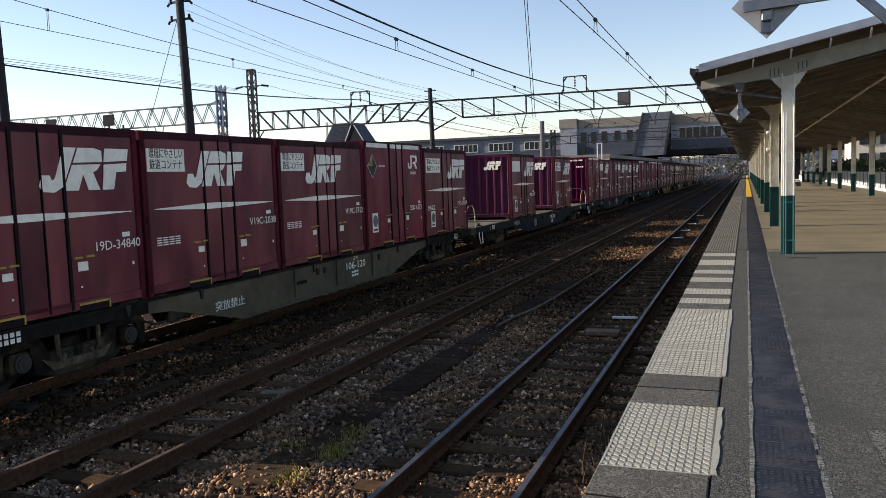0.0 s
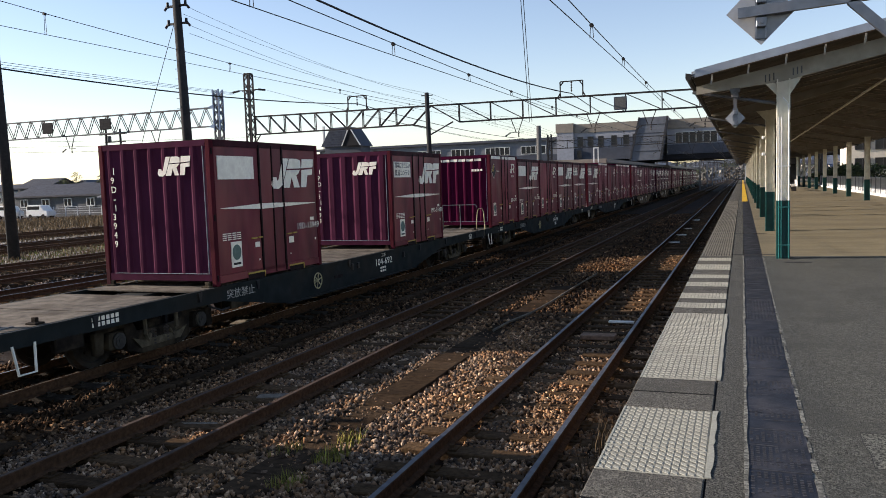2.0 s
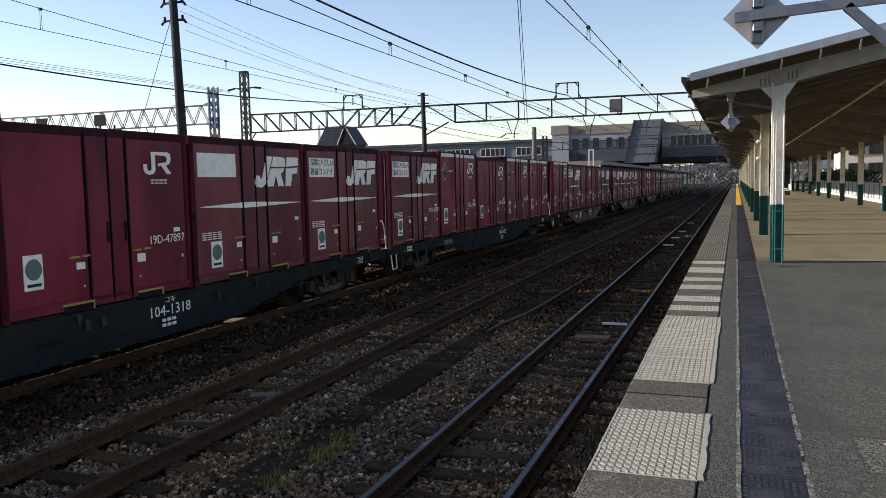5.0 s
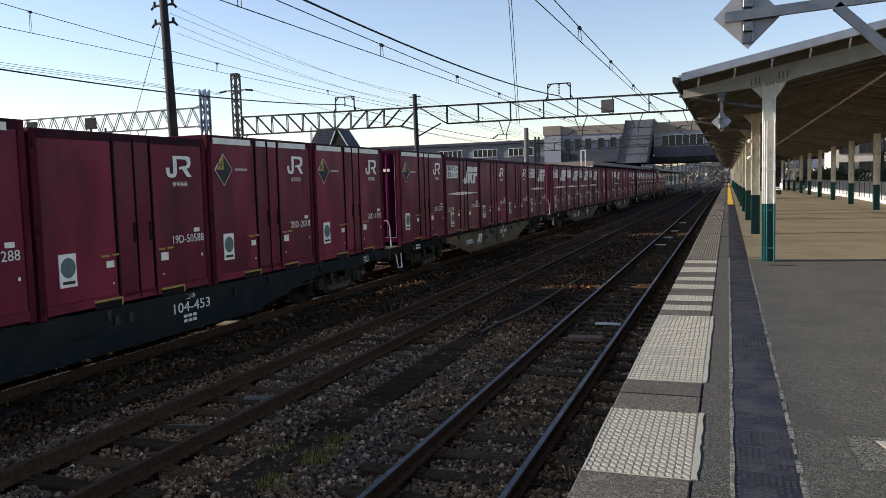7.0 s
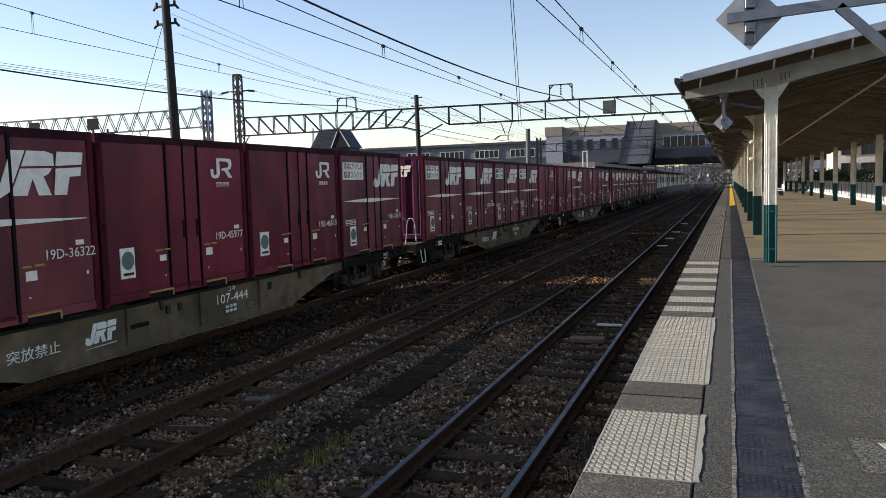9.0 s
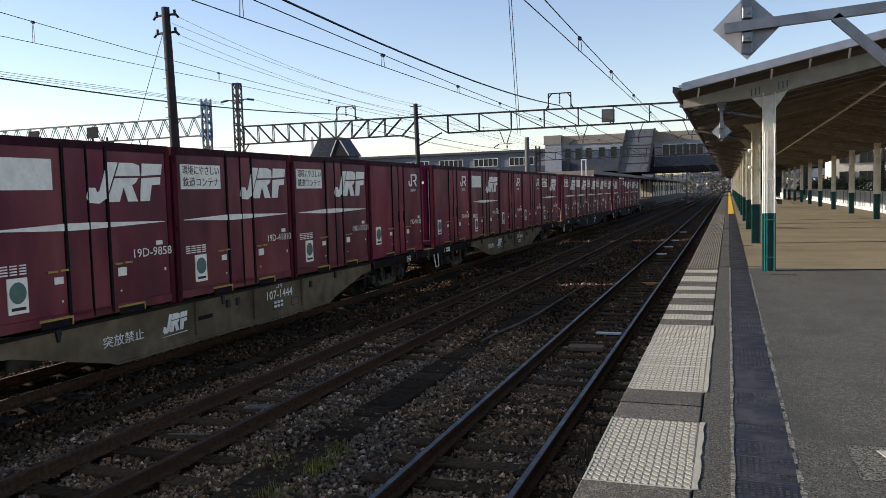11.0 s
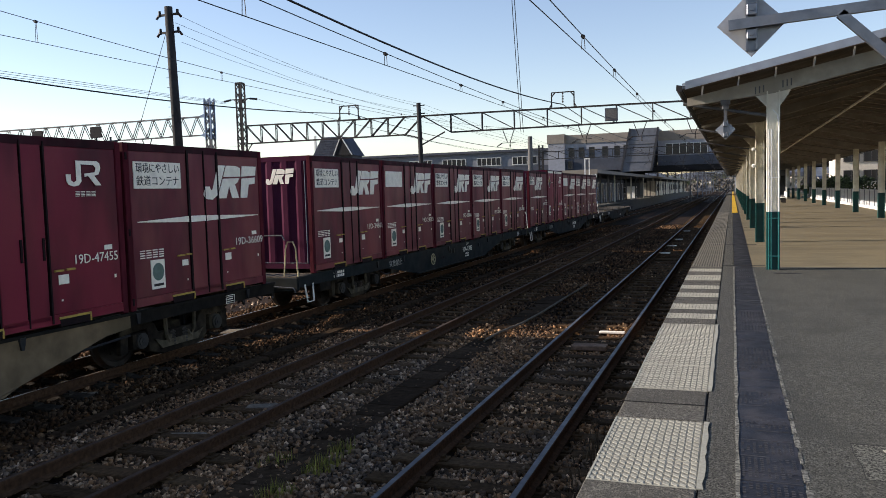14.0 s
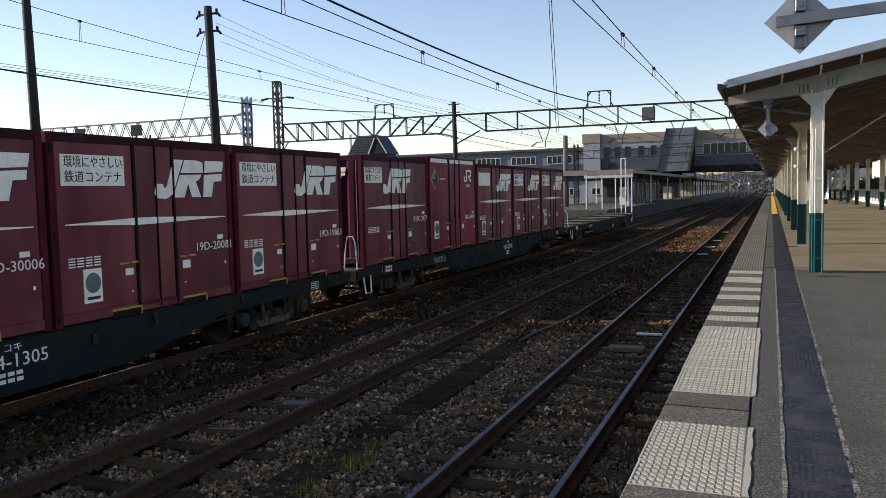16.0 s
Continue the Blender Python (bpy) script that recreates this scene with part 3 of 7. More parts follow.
def ribbed_slab(length, rows, studs=True):
    """A slab with raised strips along the platform, cut into slanted studs where it is near."""
    bm = bmesh.new()
    box(bm, 0.0, 0.585, 0.003, length - 0.003, -0.075, 0.0, bevel=0.004)
    if studs:
        box(bm, 0.004, 0.016, 0.006, length - 0.006, -0.01, 0.004)
    step = 0.572 / rows
    n = max(4, round(length / 0.072)) if studs else 1
    for r in range(rows):
        x = 0.008 + (r + 0.5) * step
        for k in range(n):
            y = (k + 0.5) * length / n
            lean = 0.015 if studs else 0.0
            w, d = step * (0.40 if studs else 0.30), length / n * (0.27 if studs else 0.49)
            v = [bm.verts.new(c) for c in ((x - w, y - d + lean, 0.0005), (x + w, y - d - lean, 0.0005), (x + w, y + d - lean, 0.0005), (x - w, y + d + lean, 0.0005))]
            u = [bm.verts.new((x + (c.co.x - x) * 0.86, y + (c.co.y - y) * (0.86 if studs else 1.0), 0.0026 if studs else 0.005)) for c in v]
            bm.faces.new(u)
            for i in range(4):
                bm.faces.new((v[i], v[(i + 1) % 4], u[(i + 1) % 4], u[i]))
    return bm


def slab_mesh(bm, mat, groove):
    """The slab's mesh, with dirt in the grooves of its top."""
    me = mesh_of("edge_slab", bm, mat)
    me.materials.append(groove)
    for p in me.polygons:
        if p.normal.z > 0.99 and abs(p.center.z) < 0.0003:
            p.material_index = 1
    return me


WHITE = ((4.25, 5.5), (6.35, 9.45), (9.87, 10.26), (10.65, 11.1), (11.84, 12.27), (12.77, 13.2), (13.93, 14.7), (15.37, 15.87))
cuts = [2.1, 2.55, 2.98, 3.40, 3.83, 4.25, 4.667, 5.083, 5.5, 5.925, 6.35]
cuts += [6.35 + 3.10 * k / 7 for k in range(1, 8)] + [9.87, 10.26, 10.65, 11.1, 11.47, 11.84, 12.27, 12.77, 13.2, 13.57, 13.93, 14.32, 14.7, 15.04, 15.37, 15.87, 16.3]
slab_data = {}
for a, b in zip(cuts, cuts[1:]):
    white = any(lo - 0.01 <= a and b <= hi + 0.01 for lo, hi in WHITE)
    key = (round(b - a, 2), white)
    if key not in slab_data:
        if white:
            slab_data[key] = slab_mesh(ribbed_slab(b - a, 13), M["slab_white"], M["groove"])
        else:
            slab_data[key] = mesh_of("edge_slab", boxes((0.0, 0.585, 0.006, b - a - 0.006, -0.075, -0.001), bevel=0.008), M["slab"])
    o = part("edge_slab", slab_data[key], None, platform, "white-painted ribbed edge slab" if white else "grey concrete edge slab")
    o.location = (-0.768 + rnd.uniform(-0.003, 0.003), a, PLATFORM_Z + rnd.uniform(-0.002, 0.002))
for y in (2.98, 3.83, 5.925, 11.47, 13.57, 14.32):
    bm = bmesh.new()
    tube(bm, [(-0.766 + 0.0975 * k, y + rnd.uniform(-0.005, 0.005), PLATFORM_Z - 0.001) for k in range(7)], 0.0034, 5)
    part("slab_joint", bm, M["crack_and_shadow"], platform, "dark ragged joint between two slabs")
far = slab_mesh(ribbed_slab(0.6, 12, False), M["rib_slab"], M["slab"])
for k in range(54):
    o = part("edge_slab", far, None, platform, "grey ribbed edge slab")
    o.location = (-0.768, 16.3 + 0.6 * k, PLATFORM_Z)
part("edge_strip", boxes((-0.768, -0.183, 48.7, P1, 0.93, PLATFORM_Z), (-0.768, -0.183, P0, 2.1, 0.93, PLATFORM_Z)), M["slab"], platform)
# smear of paint along the white slabs, the rough band and the sealed strip
for a, b in WHITE[:2]:
    bm = bmesh.new()
    n, edge = 14, []
    for k in range(n + 1):
        edge.append((-0.183 + 0.032 + rnd.uniform(-0.006, 0.007), a + (b - a) * k / n))
    prism(bm, [(-0.183, a), *edge, (-0.183, b)], 2, PLATFORM_Z - 0.004, PLATFORM_Z + 0.004)
    part("paint_smear", bm, M["slab_white"], platform)
part("rough_band", boxes((-0.172, 0.022, P0, 200.0, 0.90, 1.003)), M["edge_asphalt"], platform)
part("joint_fill", boxes((-0.185, -0.170, P0, 120.0, 0.90, 0.985)), M["crack_and_shadow"], platform)
bm = bmesh.new()
left, right = [], []
for k in range(70):
    y = 2.5 + 0.2 * k
    left.append((0.016 + rnd.uniform(-0.006, 0.003), y))
    right.append((0.034 + rnd.uniform(-0.004, 0.008), y))
prism(bm, left + right[::-1], 2, 1.0, 1.0085)
part("mortar_line", bm, M["mortar"], platform, "pale crumbled mortar line")
strip_cuts = [2.2, 3.5, 4.6, 5.55, 6.6, 7.5, 8.6, 9.7, 10.8, 12.0, 13.2, 14.6, 16.0]
for a, b in zip(strip_cuts, strip_cuts[1:]):
    wob = [(0.355 + rnd.uniform(-0.010, 0.012), a + 0.004 + (b - a - 0.008) * k / 6) for k in range(7)]
    bm = bmesh.new()
    prism(bm, [(0.032, a + 0.004), (0.032, b - 0.004), *wob[::-1]], 2, 0.93, 1.004 + rnd.uniform(-0.001, 0.001))
    part("sealed_strip", bm, M["tar"], platform, "smooth dark sealed strip")
bm, dots, y = bmesh.new(), bmesh.new(), 2.3
while y < 15.8:
    lo, hi = rnd.choice(((0.034, 0.352), (0.034, 0.352), (0.034, 0.20), (0.12, 0.352)))
    bar(bm, (lo, y, 1.004), (hi, y + rnd.uniform(-0.012, 0.012), 1.004), rnd.uniform(0.003, 0.007), 0.005)
    gap = rnd.choice((0.21, 0.30, 0.31, 0.42))
    if rnd.random() < 0.55:
        for j in range(2, int(gap / 0.034)):
            for k in range(9):
                if rnd.random() < 0.75:
                    x = 0.055 + 0.034 * k
                    box(dots, x - 0.009, x + 0.009, y + 0.034 * j - 0.005, y + 0.034 * j + 0.005, 1.0, 1.0072)
    y += gap
tagged(part("pale_scuffs", bm, M["tar_stud"], platform, "thin pale worn lines across the sealed strip"), kind="stuff")
tagged(part("worn_studs", dots, M["tar_stud"], platform, "rows of worn flat studs"), kind="stuff")
part("sealed_strip", boxes((0.032, 0.362, 16.0, 48.0, 0.93, 1.004), (0.032, 0.362, P0, 2.2, 0.93, 1.004)), M["tar"], platform)
part("sealed_strip", boxes((0.18, 0.362, 48.0, P1, 0.93, 1.004)), M["tar"], platform)
part("yellow_guide_strip", boxes((0.022, 0.18, 48.0, P1, 0.93, 1.008), (-0.02, 0.30, 48.0, P1, 1.0075, 1.010)), M["yellow"], platform, "yellow tactile guide strip")
bm = bmesh.new()
for k in range(46):
    y = 2.4 + 0.3 * k
    w = rnd.uniform(0.008, 0.022)
    box(bm, 0.366 - w / 2, 0.366 + w, y, y + rnd.uniform(0.18, 0.29), 0.95, 1.0062 + 0.0008 * (k % 3))
part("crumbled_edge", bm, M["mortar"], platform, "crumbled pale edge of the sealed strip")
part("strip_bed", boxes((0.028, 0.376, P0, 48, 0.90, 0.9985)), M["mortar"], platform, "crumbled pale edge of the sealed strip")
part("asphalt_top", boxes((0.372, 12.0, P0, 16.25, 0.90, PLATFORM_Z)), M["asphalt"], platform)
part("concrete_top", boxes((0.372, 12.0, 16.25, P1, 0.90, PLATFORM_Z)), M["tan"], platform)
# thin dark lines across the platform, drawn in place of cast shadows
bm = boxes((-0.768, 0.60, 16.52, 16.60, 0.98, 1.0075), (-0.768, 0.60, 22.30, 22.42, 0.98, 1.0085))
for k in range(2, 9):
    box(bm, 0.40, 5.7, 15.9 + 7.42 * k + 0.5, 15.9 + 7.42 * k + 0.53, 0.98, 1.0065)
part("cross_joint", bm, M["crack_and_shadow"], platform)
# cracked patch and its pale plate
bm = bmesh.new()
tube(bm, [(0.67, 5.26, 1.005), (0.78, 5.25, 1.006), (0.95, 5.27, 1.005)], 0.0022, 4)
tube(bm, [(0.672, 5.25, 1.005), (0.664, 5.05, 1.006), (0.678, 4.85, 1.006), (0.668, 4.63, 1.005), (0.80, 4.62, 1.006), (1.1, 4.64, 1.005)], 0.0022, 4)
part("asphalt_crack", bm, M["crack_and_shadow"], platform)
bm = bmesh.new()
prism(bm, [(0.676, 5.245), (0.669, 5.05), (0.682, 4.85), (0.674, 4.635), (0.80, 4.628), (1.1, 4.645), (1.9, 4.64), (1.95, 5.25), (0.95, 5.262), (0.78, 5.245)], 2, 1.0, 1.0062)
part("asphalt_patch", bm, M["patch_asphalt"], platform, "paler patched square of asphalt")
bm = bmesh.new()
prism(bm, [(0.83, 5.16), (0.95, 5.18), (1.02, 4.92), (0.90, 4.88)], 2, 1.0, 1.011)
part("white_plate", bm, M["slab_white"], platform, "small white painted mark")
bm = boxes((0.74, 1.14, 15.02, 15.14, 0.99, 1.012), (0.70, 0.78, 15.0, 15.2, 0.99, 1.009))
tagged(part("drain_slot", bm, M["crack_and_shadow"]), "dark broken drain slot in the platform asphalt", "drain")


# ---- platform canopy ----
def roof_z(x):
    return 4.40 + 0.2 * (min(x, 6.5 - x) + 0.84)


CY0, CY1, ROW = 15.3, 150.0, 7.42
canopy = thing("platform_canopy", "long gabled platform canopy with cream beams and teal-footed posts", "canopy")
for name, lift, thick, mat, x_out in (("roof_sheet", 0.03, 0.05, "roof_metal", 0.02), ("ceiling_sheet", -0.05, 0.04, "ceiling", 0.0)):
    bm = bmesh.new()
    xs = [-0.84 - x_out, 3.25, 7.34 + x_out]
    prism(bm, [(x, roof_z(x) + lift) for x in xs] + [(x, roof_z(x) + lift + thick) for x in xs[::-1]], 1, CY0 - x_out, CY1)
    part(name, bm, M[mat], canopy)
bm = bmesh.new()
xs = [-0.80, 3.25, 7.30]
prism(bm, [(x, roof_z(x) - 0.045) for x in xs] + [(x, roof_z(x) + 0.095) for x in xs[::-1]], 1, CY0 - 0.10, CY0 - 0.062)
part("gable_fascia", bm, M["fascia"], canopy, "grey metal gable fascia")
for x in (-0.86, 7.36):
    bm = bmesh.new()
    s = -1 if x < 0 else 1
    prism(bm, [(x, 4.43), (x + s * 0.10, 4.45), (x + s * 0.10, 4.35), (x + s * 0.05, 4.31), (x, 4.33)], 1, CY0 - 0.10, CY1)
    part("gutter", bm, M["dark_steel"], canopy, "dark eaves gutter")
bm = bmesh.new()
for k in range(150):
    y = CY0 - 0.02 + 0.19 * k
    prism(bm, [(-0.80, 4.42), (-0.96 - 0.02 * (k % 2), 4.385), (-0.96, 4.36), (-0.80, 4.395)], 1, y, y + 0.10)
tagged(part("corrugated_edge", bm, M["roof_metal"], canopy, "wavy edge of the roof sheets over the gutter"), kind="stuff")
for k in range(90):
    y = 15.85 + ROW / 6 * (k + 1 + k // 5)
    bm = bmesh.new()
    for lo, hi, half in ((0.125, 0.052, 0.010), (0.14, 0.125, 0.034)):
        xs = [-0.80, 3.25, 7.30]
        prism(bm, [(x, roof_z(x) - lo) for x in xs] + [(x, roof_z(x) - hi) for x in xs[::-1]], 1, y - half, y + half)
    part("rafter", bm, M["ceiling_rib"], canopy, "thin steel rafter under the roof sheets")
for k in range(8):
    x = -0.5 + 0.62 * k
    bm = bmesh.new()
    bar(bm, (x, CY0 + 0.02, roof_z(x) - 0.06), (x - 0.02, CY0 + 0.02, roof_z(x) - 0.24), 0.045, 0.03)
    part("fascia_strut", bm, M["beam_tan"], canopy)


def canopy_post(x, y, width, facing):
    top = roof_z(x) - 0.42
    post = bmesh.new()
    quarter = [(width / 2, 0.10), (width / 2 - 0.022, 0.10), (width / 2 - 0.022, 0.035)]
    section = quarter + [(-a, b) for a, b in quarter[::-1]] + [(-a, -b) for a, b in quarter] + [(a, -b) for a, b in quarter[::-1]]
    prism(post, [(x + a, y + b) for a, b in section], 2, 2.08, top)
    o = part("post", post, M["cream"], canopy)
    for s in (-1, 1) if facing > 0 else ():
        bm = bmesh.new()
        prism(bm, [(x + s * width / 2, top - 0.28), (x + s * (width / 2 + 0.26), top + 0.06 + 0.052 * s * facing), (x + s * width / 2, top + 0.06)], 1, y - 0.02, y + 0.02)
        part("haunch_plate", bm, M["cream"], o)
        for d in (0.05, 0.12, 0.19) if y < 16 else ():
            a = x + s * (width / 2 + d)
            z = top + 0.07 + 0.2 * (a - x) * facing
            bm = bmesh.new()
            rod(bm, (a, y - 0.06, z - 0.05), (a, y - 0.06, z + 0.08), 0.011, 6)
            part("bolt", bm, M["grey_steel"], o)
    part("painted_foot", boxes((x - width / 2 - 0.003, x - width / 2 + 0.025, y - 0.103, y + 0.103, PLATFORM_Z, 2.08),
                               (x + width / 2 - 0.025, x + width / 2 + 0.003, y - 0.103, y + 0.103, PLATFORM_Z, 2.08),
                               (x - width / 2 + 0.025, x + width / 2 - 0.025, y - 0.038, y + 0.038, PLATFORM_Z, 2.08)), M["teal"], o, "teal-painted lower part")
    return o


for k in range(18):
    y = 15.85 + ROW * k
    first = canopy_post(0.71, y, 0.225, 1)
    canopy_post(5.98, y, 0.25, -1)
    bm = bmesh.new()
    xs = [-0.80, 0.71, 3.25, 5.8, 7.30]
    lo = [0.30, 0.46, 0.42, 0.46, 0.30] if k == 0 else [0.20, 0.43, 0.27, 0.43, 0.20]
    prism(bm, [(x, roof_z(x) - d) for x, d in zip(xs, lo)] + [(x, roof_z(x) - 0.15) for x in xs[::-1]], 1, y - 0.05, y + 0.05)
    part("beam", bm, M["beam_tan"], canopy)
    if k == 0:
        for x, r in ((0.635, 0.008), (0.675, 0.010), (0.80, 0.011)):
            bm = bmesh.new()
            rod(bm, (x, y - 0.125, 2.08), (x, y - 0.125, 3.6), r, 8)
            part("conduit", bm, M["white"], first, "white cable conduit strapped to the post")
            bm = bmesh.new()
            rod(bm, (x, y - 0.125, 1.01), (x, y - 0.125, 2.08), r, 8)
            part("conduit", bm, M["teal_pipe"], first, "teal-painted conduit on the foot of the post")
        bm = bmesh.new()
        tube(bm, [(0.80, y - 0.125, 3.6), (0.78, y - 0.125, 3.85), (0.70, y - 0.1, 3.95)], 0.010, 6)
        part("conduit_bend", bm, M["white"], first)
        for z, paint in ((1.25, "teal_pipe"), (1.95, "teal_pipe"), (2.7, "white")):
            part("strap", boxes((0.615, 0.825, y - 0.138, y - 0.11, z, z + 0.02)), M[paint], first)
bm = bmesh.new()
rod(bm, (2.72, 16.0, 4.42), (1.98, 37.6, 3.92), 0.028, 8)
rod(bm, (1.98, 37.6, 3.92), (1.98, 37.9, 4.75), 0.02, 6)
rod(bm, (2.72, 16.0, 4.42), (2.72, 16.0, 4.95), 0.02, 6)
part("wind_brace", bm, M["cream"], canopy, "long thin diagonal tie rod")
for k in range(18):
    y = 15.85 + ROW * k + 0.12
    bm = bmesh.new()
    rod(bm, (-0.88, y, 4.17), (0.60, y, 3.87), 0.030, 8)
    part("eaves_tie", bm, M["grey_steel"], canopy, "grey eaves tie tube")
for k in (1,):
    y = 15.85 + ROW * k
    for z in (3.05, 3.5):
        lamp = part("platform_speaker", boxes((0.50, 0.60, y - 0.18, y - 0.06, z, z + 0.09), bevel=0.02), M["white"])
        tagged(lamp, "small white horn speaker fixed on a canopy post", "speaker", "post speakers")


def diamond_sign(x, y, z, half, label):
    """Back of a diamond plate: sheet, vertical channel, clamps."""
    sign = thing("diamond_sign", label, "sign", at=(x, y, z))
    bm = bmesh.new()
    prism(bm, [(-half, 0), (0, -half), (half, 0), (0, half)], 1, 0.0, 0.012)
    part("plate", bm, M["sign_back"], sign)
    part("channel", boxes((-0.045, -0.030, -0.04, 0.0, -half * 0.82, half), (0.030, 0.045, -0.04, 0.0, -half * 0.82, half),
                          (-0.045, 0.045, -0.012, -0.0, -half * 0.82, half)), M["galv"], sign)
    for z0, z1 in ((-0.13, -0.05), (0.06, 0.15)):
        bm = boxes((-0.038, 0.038, -0.062, -0.03, z0, z1), bevel=0.006)
        rod(bm, (0, -0.075, (z0 + z1) / 2), (0, -0.05, (z0 + z1) / 2), 0.016, 8)
        part("clamp", bm, M["galv"], sign)
    return sign


diamond_sign(0.150, 6.98, 3.895, 0.265, "back of a grey metal diamond sign on a bracket arm")
bracket = thing("sign_bracket", "galvanised steel bracket arm with a diagonal strut on a post", "bracket")
bm = bmesh.new()
bar(bm, (-0.025, 6.93, 3.885), (2.0, 6.93, 3.985), 0.05, 0.08)
part("arm", bm, M["galv"], bracket)
bm = bmesh.new()
bar(bm, (0.79, 6.93, 3.90), (1.93, 6.93, 2.75), 0.05, 0.072)
part("strut", bm, M["galv"], bracket)
bm = bmesh.new()
rod(bm, (1.93, 6.93, PLATFORM_Z), (1.93, 6.93, 4.3), 0.07, 12)
part("post", bm, M["galv"], bracket)
diamond_sign(-0.115, 15.74, 3.625, 0.18, "back of a small grey diamond sign hung under the canopy")
bm = boxes((-0.145, -0.085, 15.70, 15.73, 3.76, 4.14), (-0.20, -0.03, 15.66, 15.90, 4.09, 4.17))
box(bm, -0.175, -0.055, 15.68, 15.82, 4.0, 4.1, bevel=0.01)
tagged(part("sign_hanger", bm, M["grey_steel"]), "grey hanger rod and clamp under the canopy beam", "hanger")
# pale plates on the far sleepers of the platform track
for y in (33.8, 38.0, 42.6, 50.5):
    o = part("track_marker", boxes((-3.0, -2.42, y - 0.13, y + 0.13, -0.17, -0.13), bevel=0.008), M["mark"])
    tagged(o, "flat pale plate lying on a sleeper beside the rail", "track plate")
# ---- freight train ----
L, W, H, PITCH, DECK = 3.675, 2.45, 2.56, 3.734, 0.94
TRAIN_X = -9.76
SIDE = W / 2


def side_shape(bm, pts, x0=SIDE, proud=0.004):
    """A flat marking on the side: pts as fractions of length and height, from the front end and the bottom."""
    prism(bm, [(u * L, v * H) for u, v in pts], 0, x0 - 0.002, x0 + proud)


def rect(u0, u1, v0, v1):
    return [(u0, v0), (u1, v0), (u1, v1), (u0, v1)]


def slanted_logo(place):
    """Three slanted white shapes: a hook, a notched block and a flag with a slit."""
    out = []
    out.append([place(*p) for p in ((0.27, 1.0), (0.40, 1.0), (0.24, 0.12), (0.15, 0.0), (0.04, 0.02), (0.0, 0.14), (0.03, 0.38), (0.11, 0.38), (0.13, 0.26), (0.16, 0.30))])
    out.append([place(*p) for p in ((0.42, 1.0), (0.60, 1.0), (0.68, 0.94), (0.68, 0.68), (0.36, 0.66))])
    out.append([place(*p) for p in ((0.35, 0.61), (0.66, 0.63), (0.62, 0.50), (0.57, 0.44), (0.64, 0.03), (0.51, 0.03), (0.46, 0.40), (0.40, 0.03), (0.24, 0.03))])
    out.append([place(*p) for p in ((0.72, 1.0), (1.0, 1.0), (0.98, 0.72), (0.70, 0.68))])
    out.append([place(*p) for p in ((0.70, 0.62), (0.97, 0.66), (0.96, 0.46), (0.84, 0.44), (0.80, 0.03), (0.67, 0.03))])
    return out


def round_logo(place):
    """A white hook beside a white loop on a leg."""
    out = [[place(*p) for p in ((0.42, 1.0), (0.42, 0.20), (0.34, 0.04), (0.20, 0.0), (0.06, 0.06), (0.0, 0.22), (0.0, 0.46), (0.13, 0.46), (0.13, 0.24), (0.20, 0.15), (0.28, 0.22), (0.28, 0.86), (0.28, 1.0))]]
    out.append([place(*p) for p in ((0.42, 1.0), (0.88, 1.0), (0.97, 0.92), (0.99, 0.70), (0.93, 0.48), (0.80, 0.42), (1.0, 0.04), (0.82, 0.04), (0.62, 0.42), (0.52, 0.36), (0.52, 0.50), (0.82, 0.56), (0.85, 0.72), (0.78, 0.84), (0.42, 0.86))])
    return out


def plain_bars(words, u0, u1, v0, v1):
    """Unlettered strokes: blocks of the size of small characters."""
    n = words
    w = (u1 - u0) / n
    out = []
    for k in range(n):
        a, b = u0 + k * w + 0.12 * w, u0 + (k + 1) * w - 0.12 * w
        h = (v1 - v0) / 7
        out += [rect(a, b, v0 + 2 * j * h, v0 + (2 * j + 1) * h) for j in range(4)]
    return out


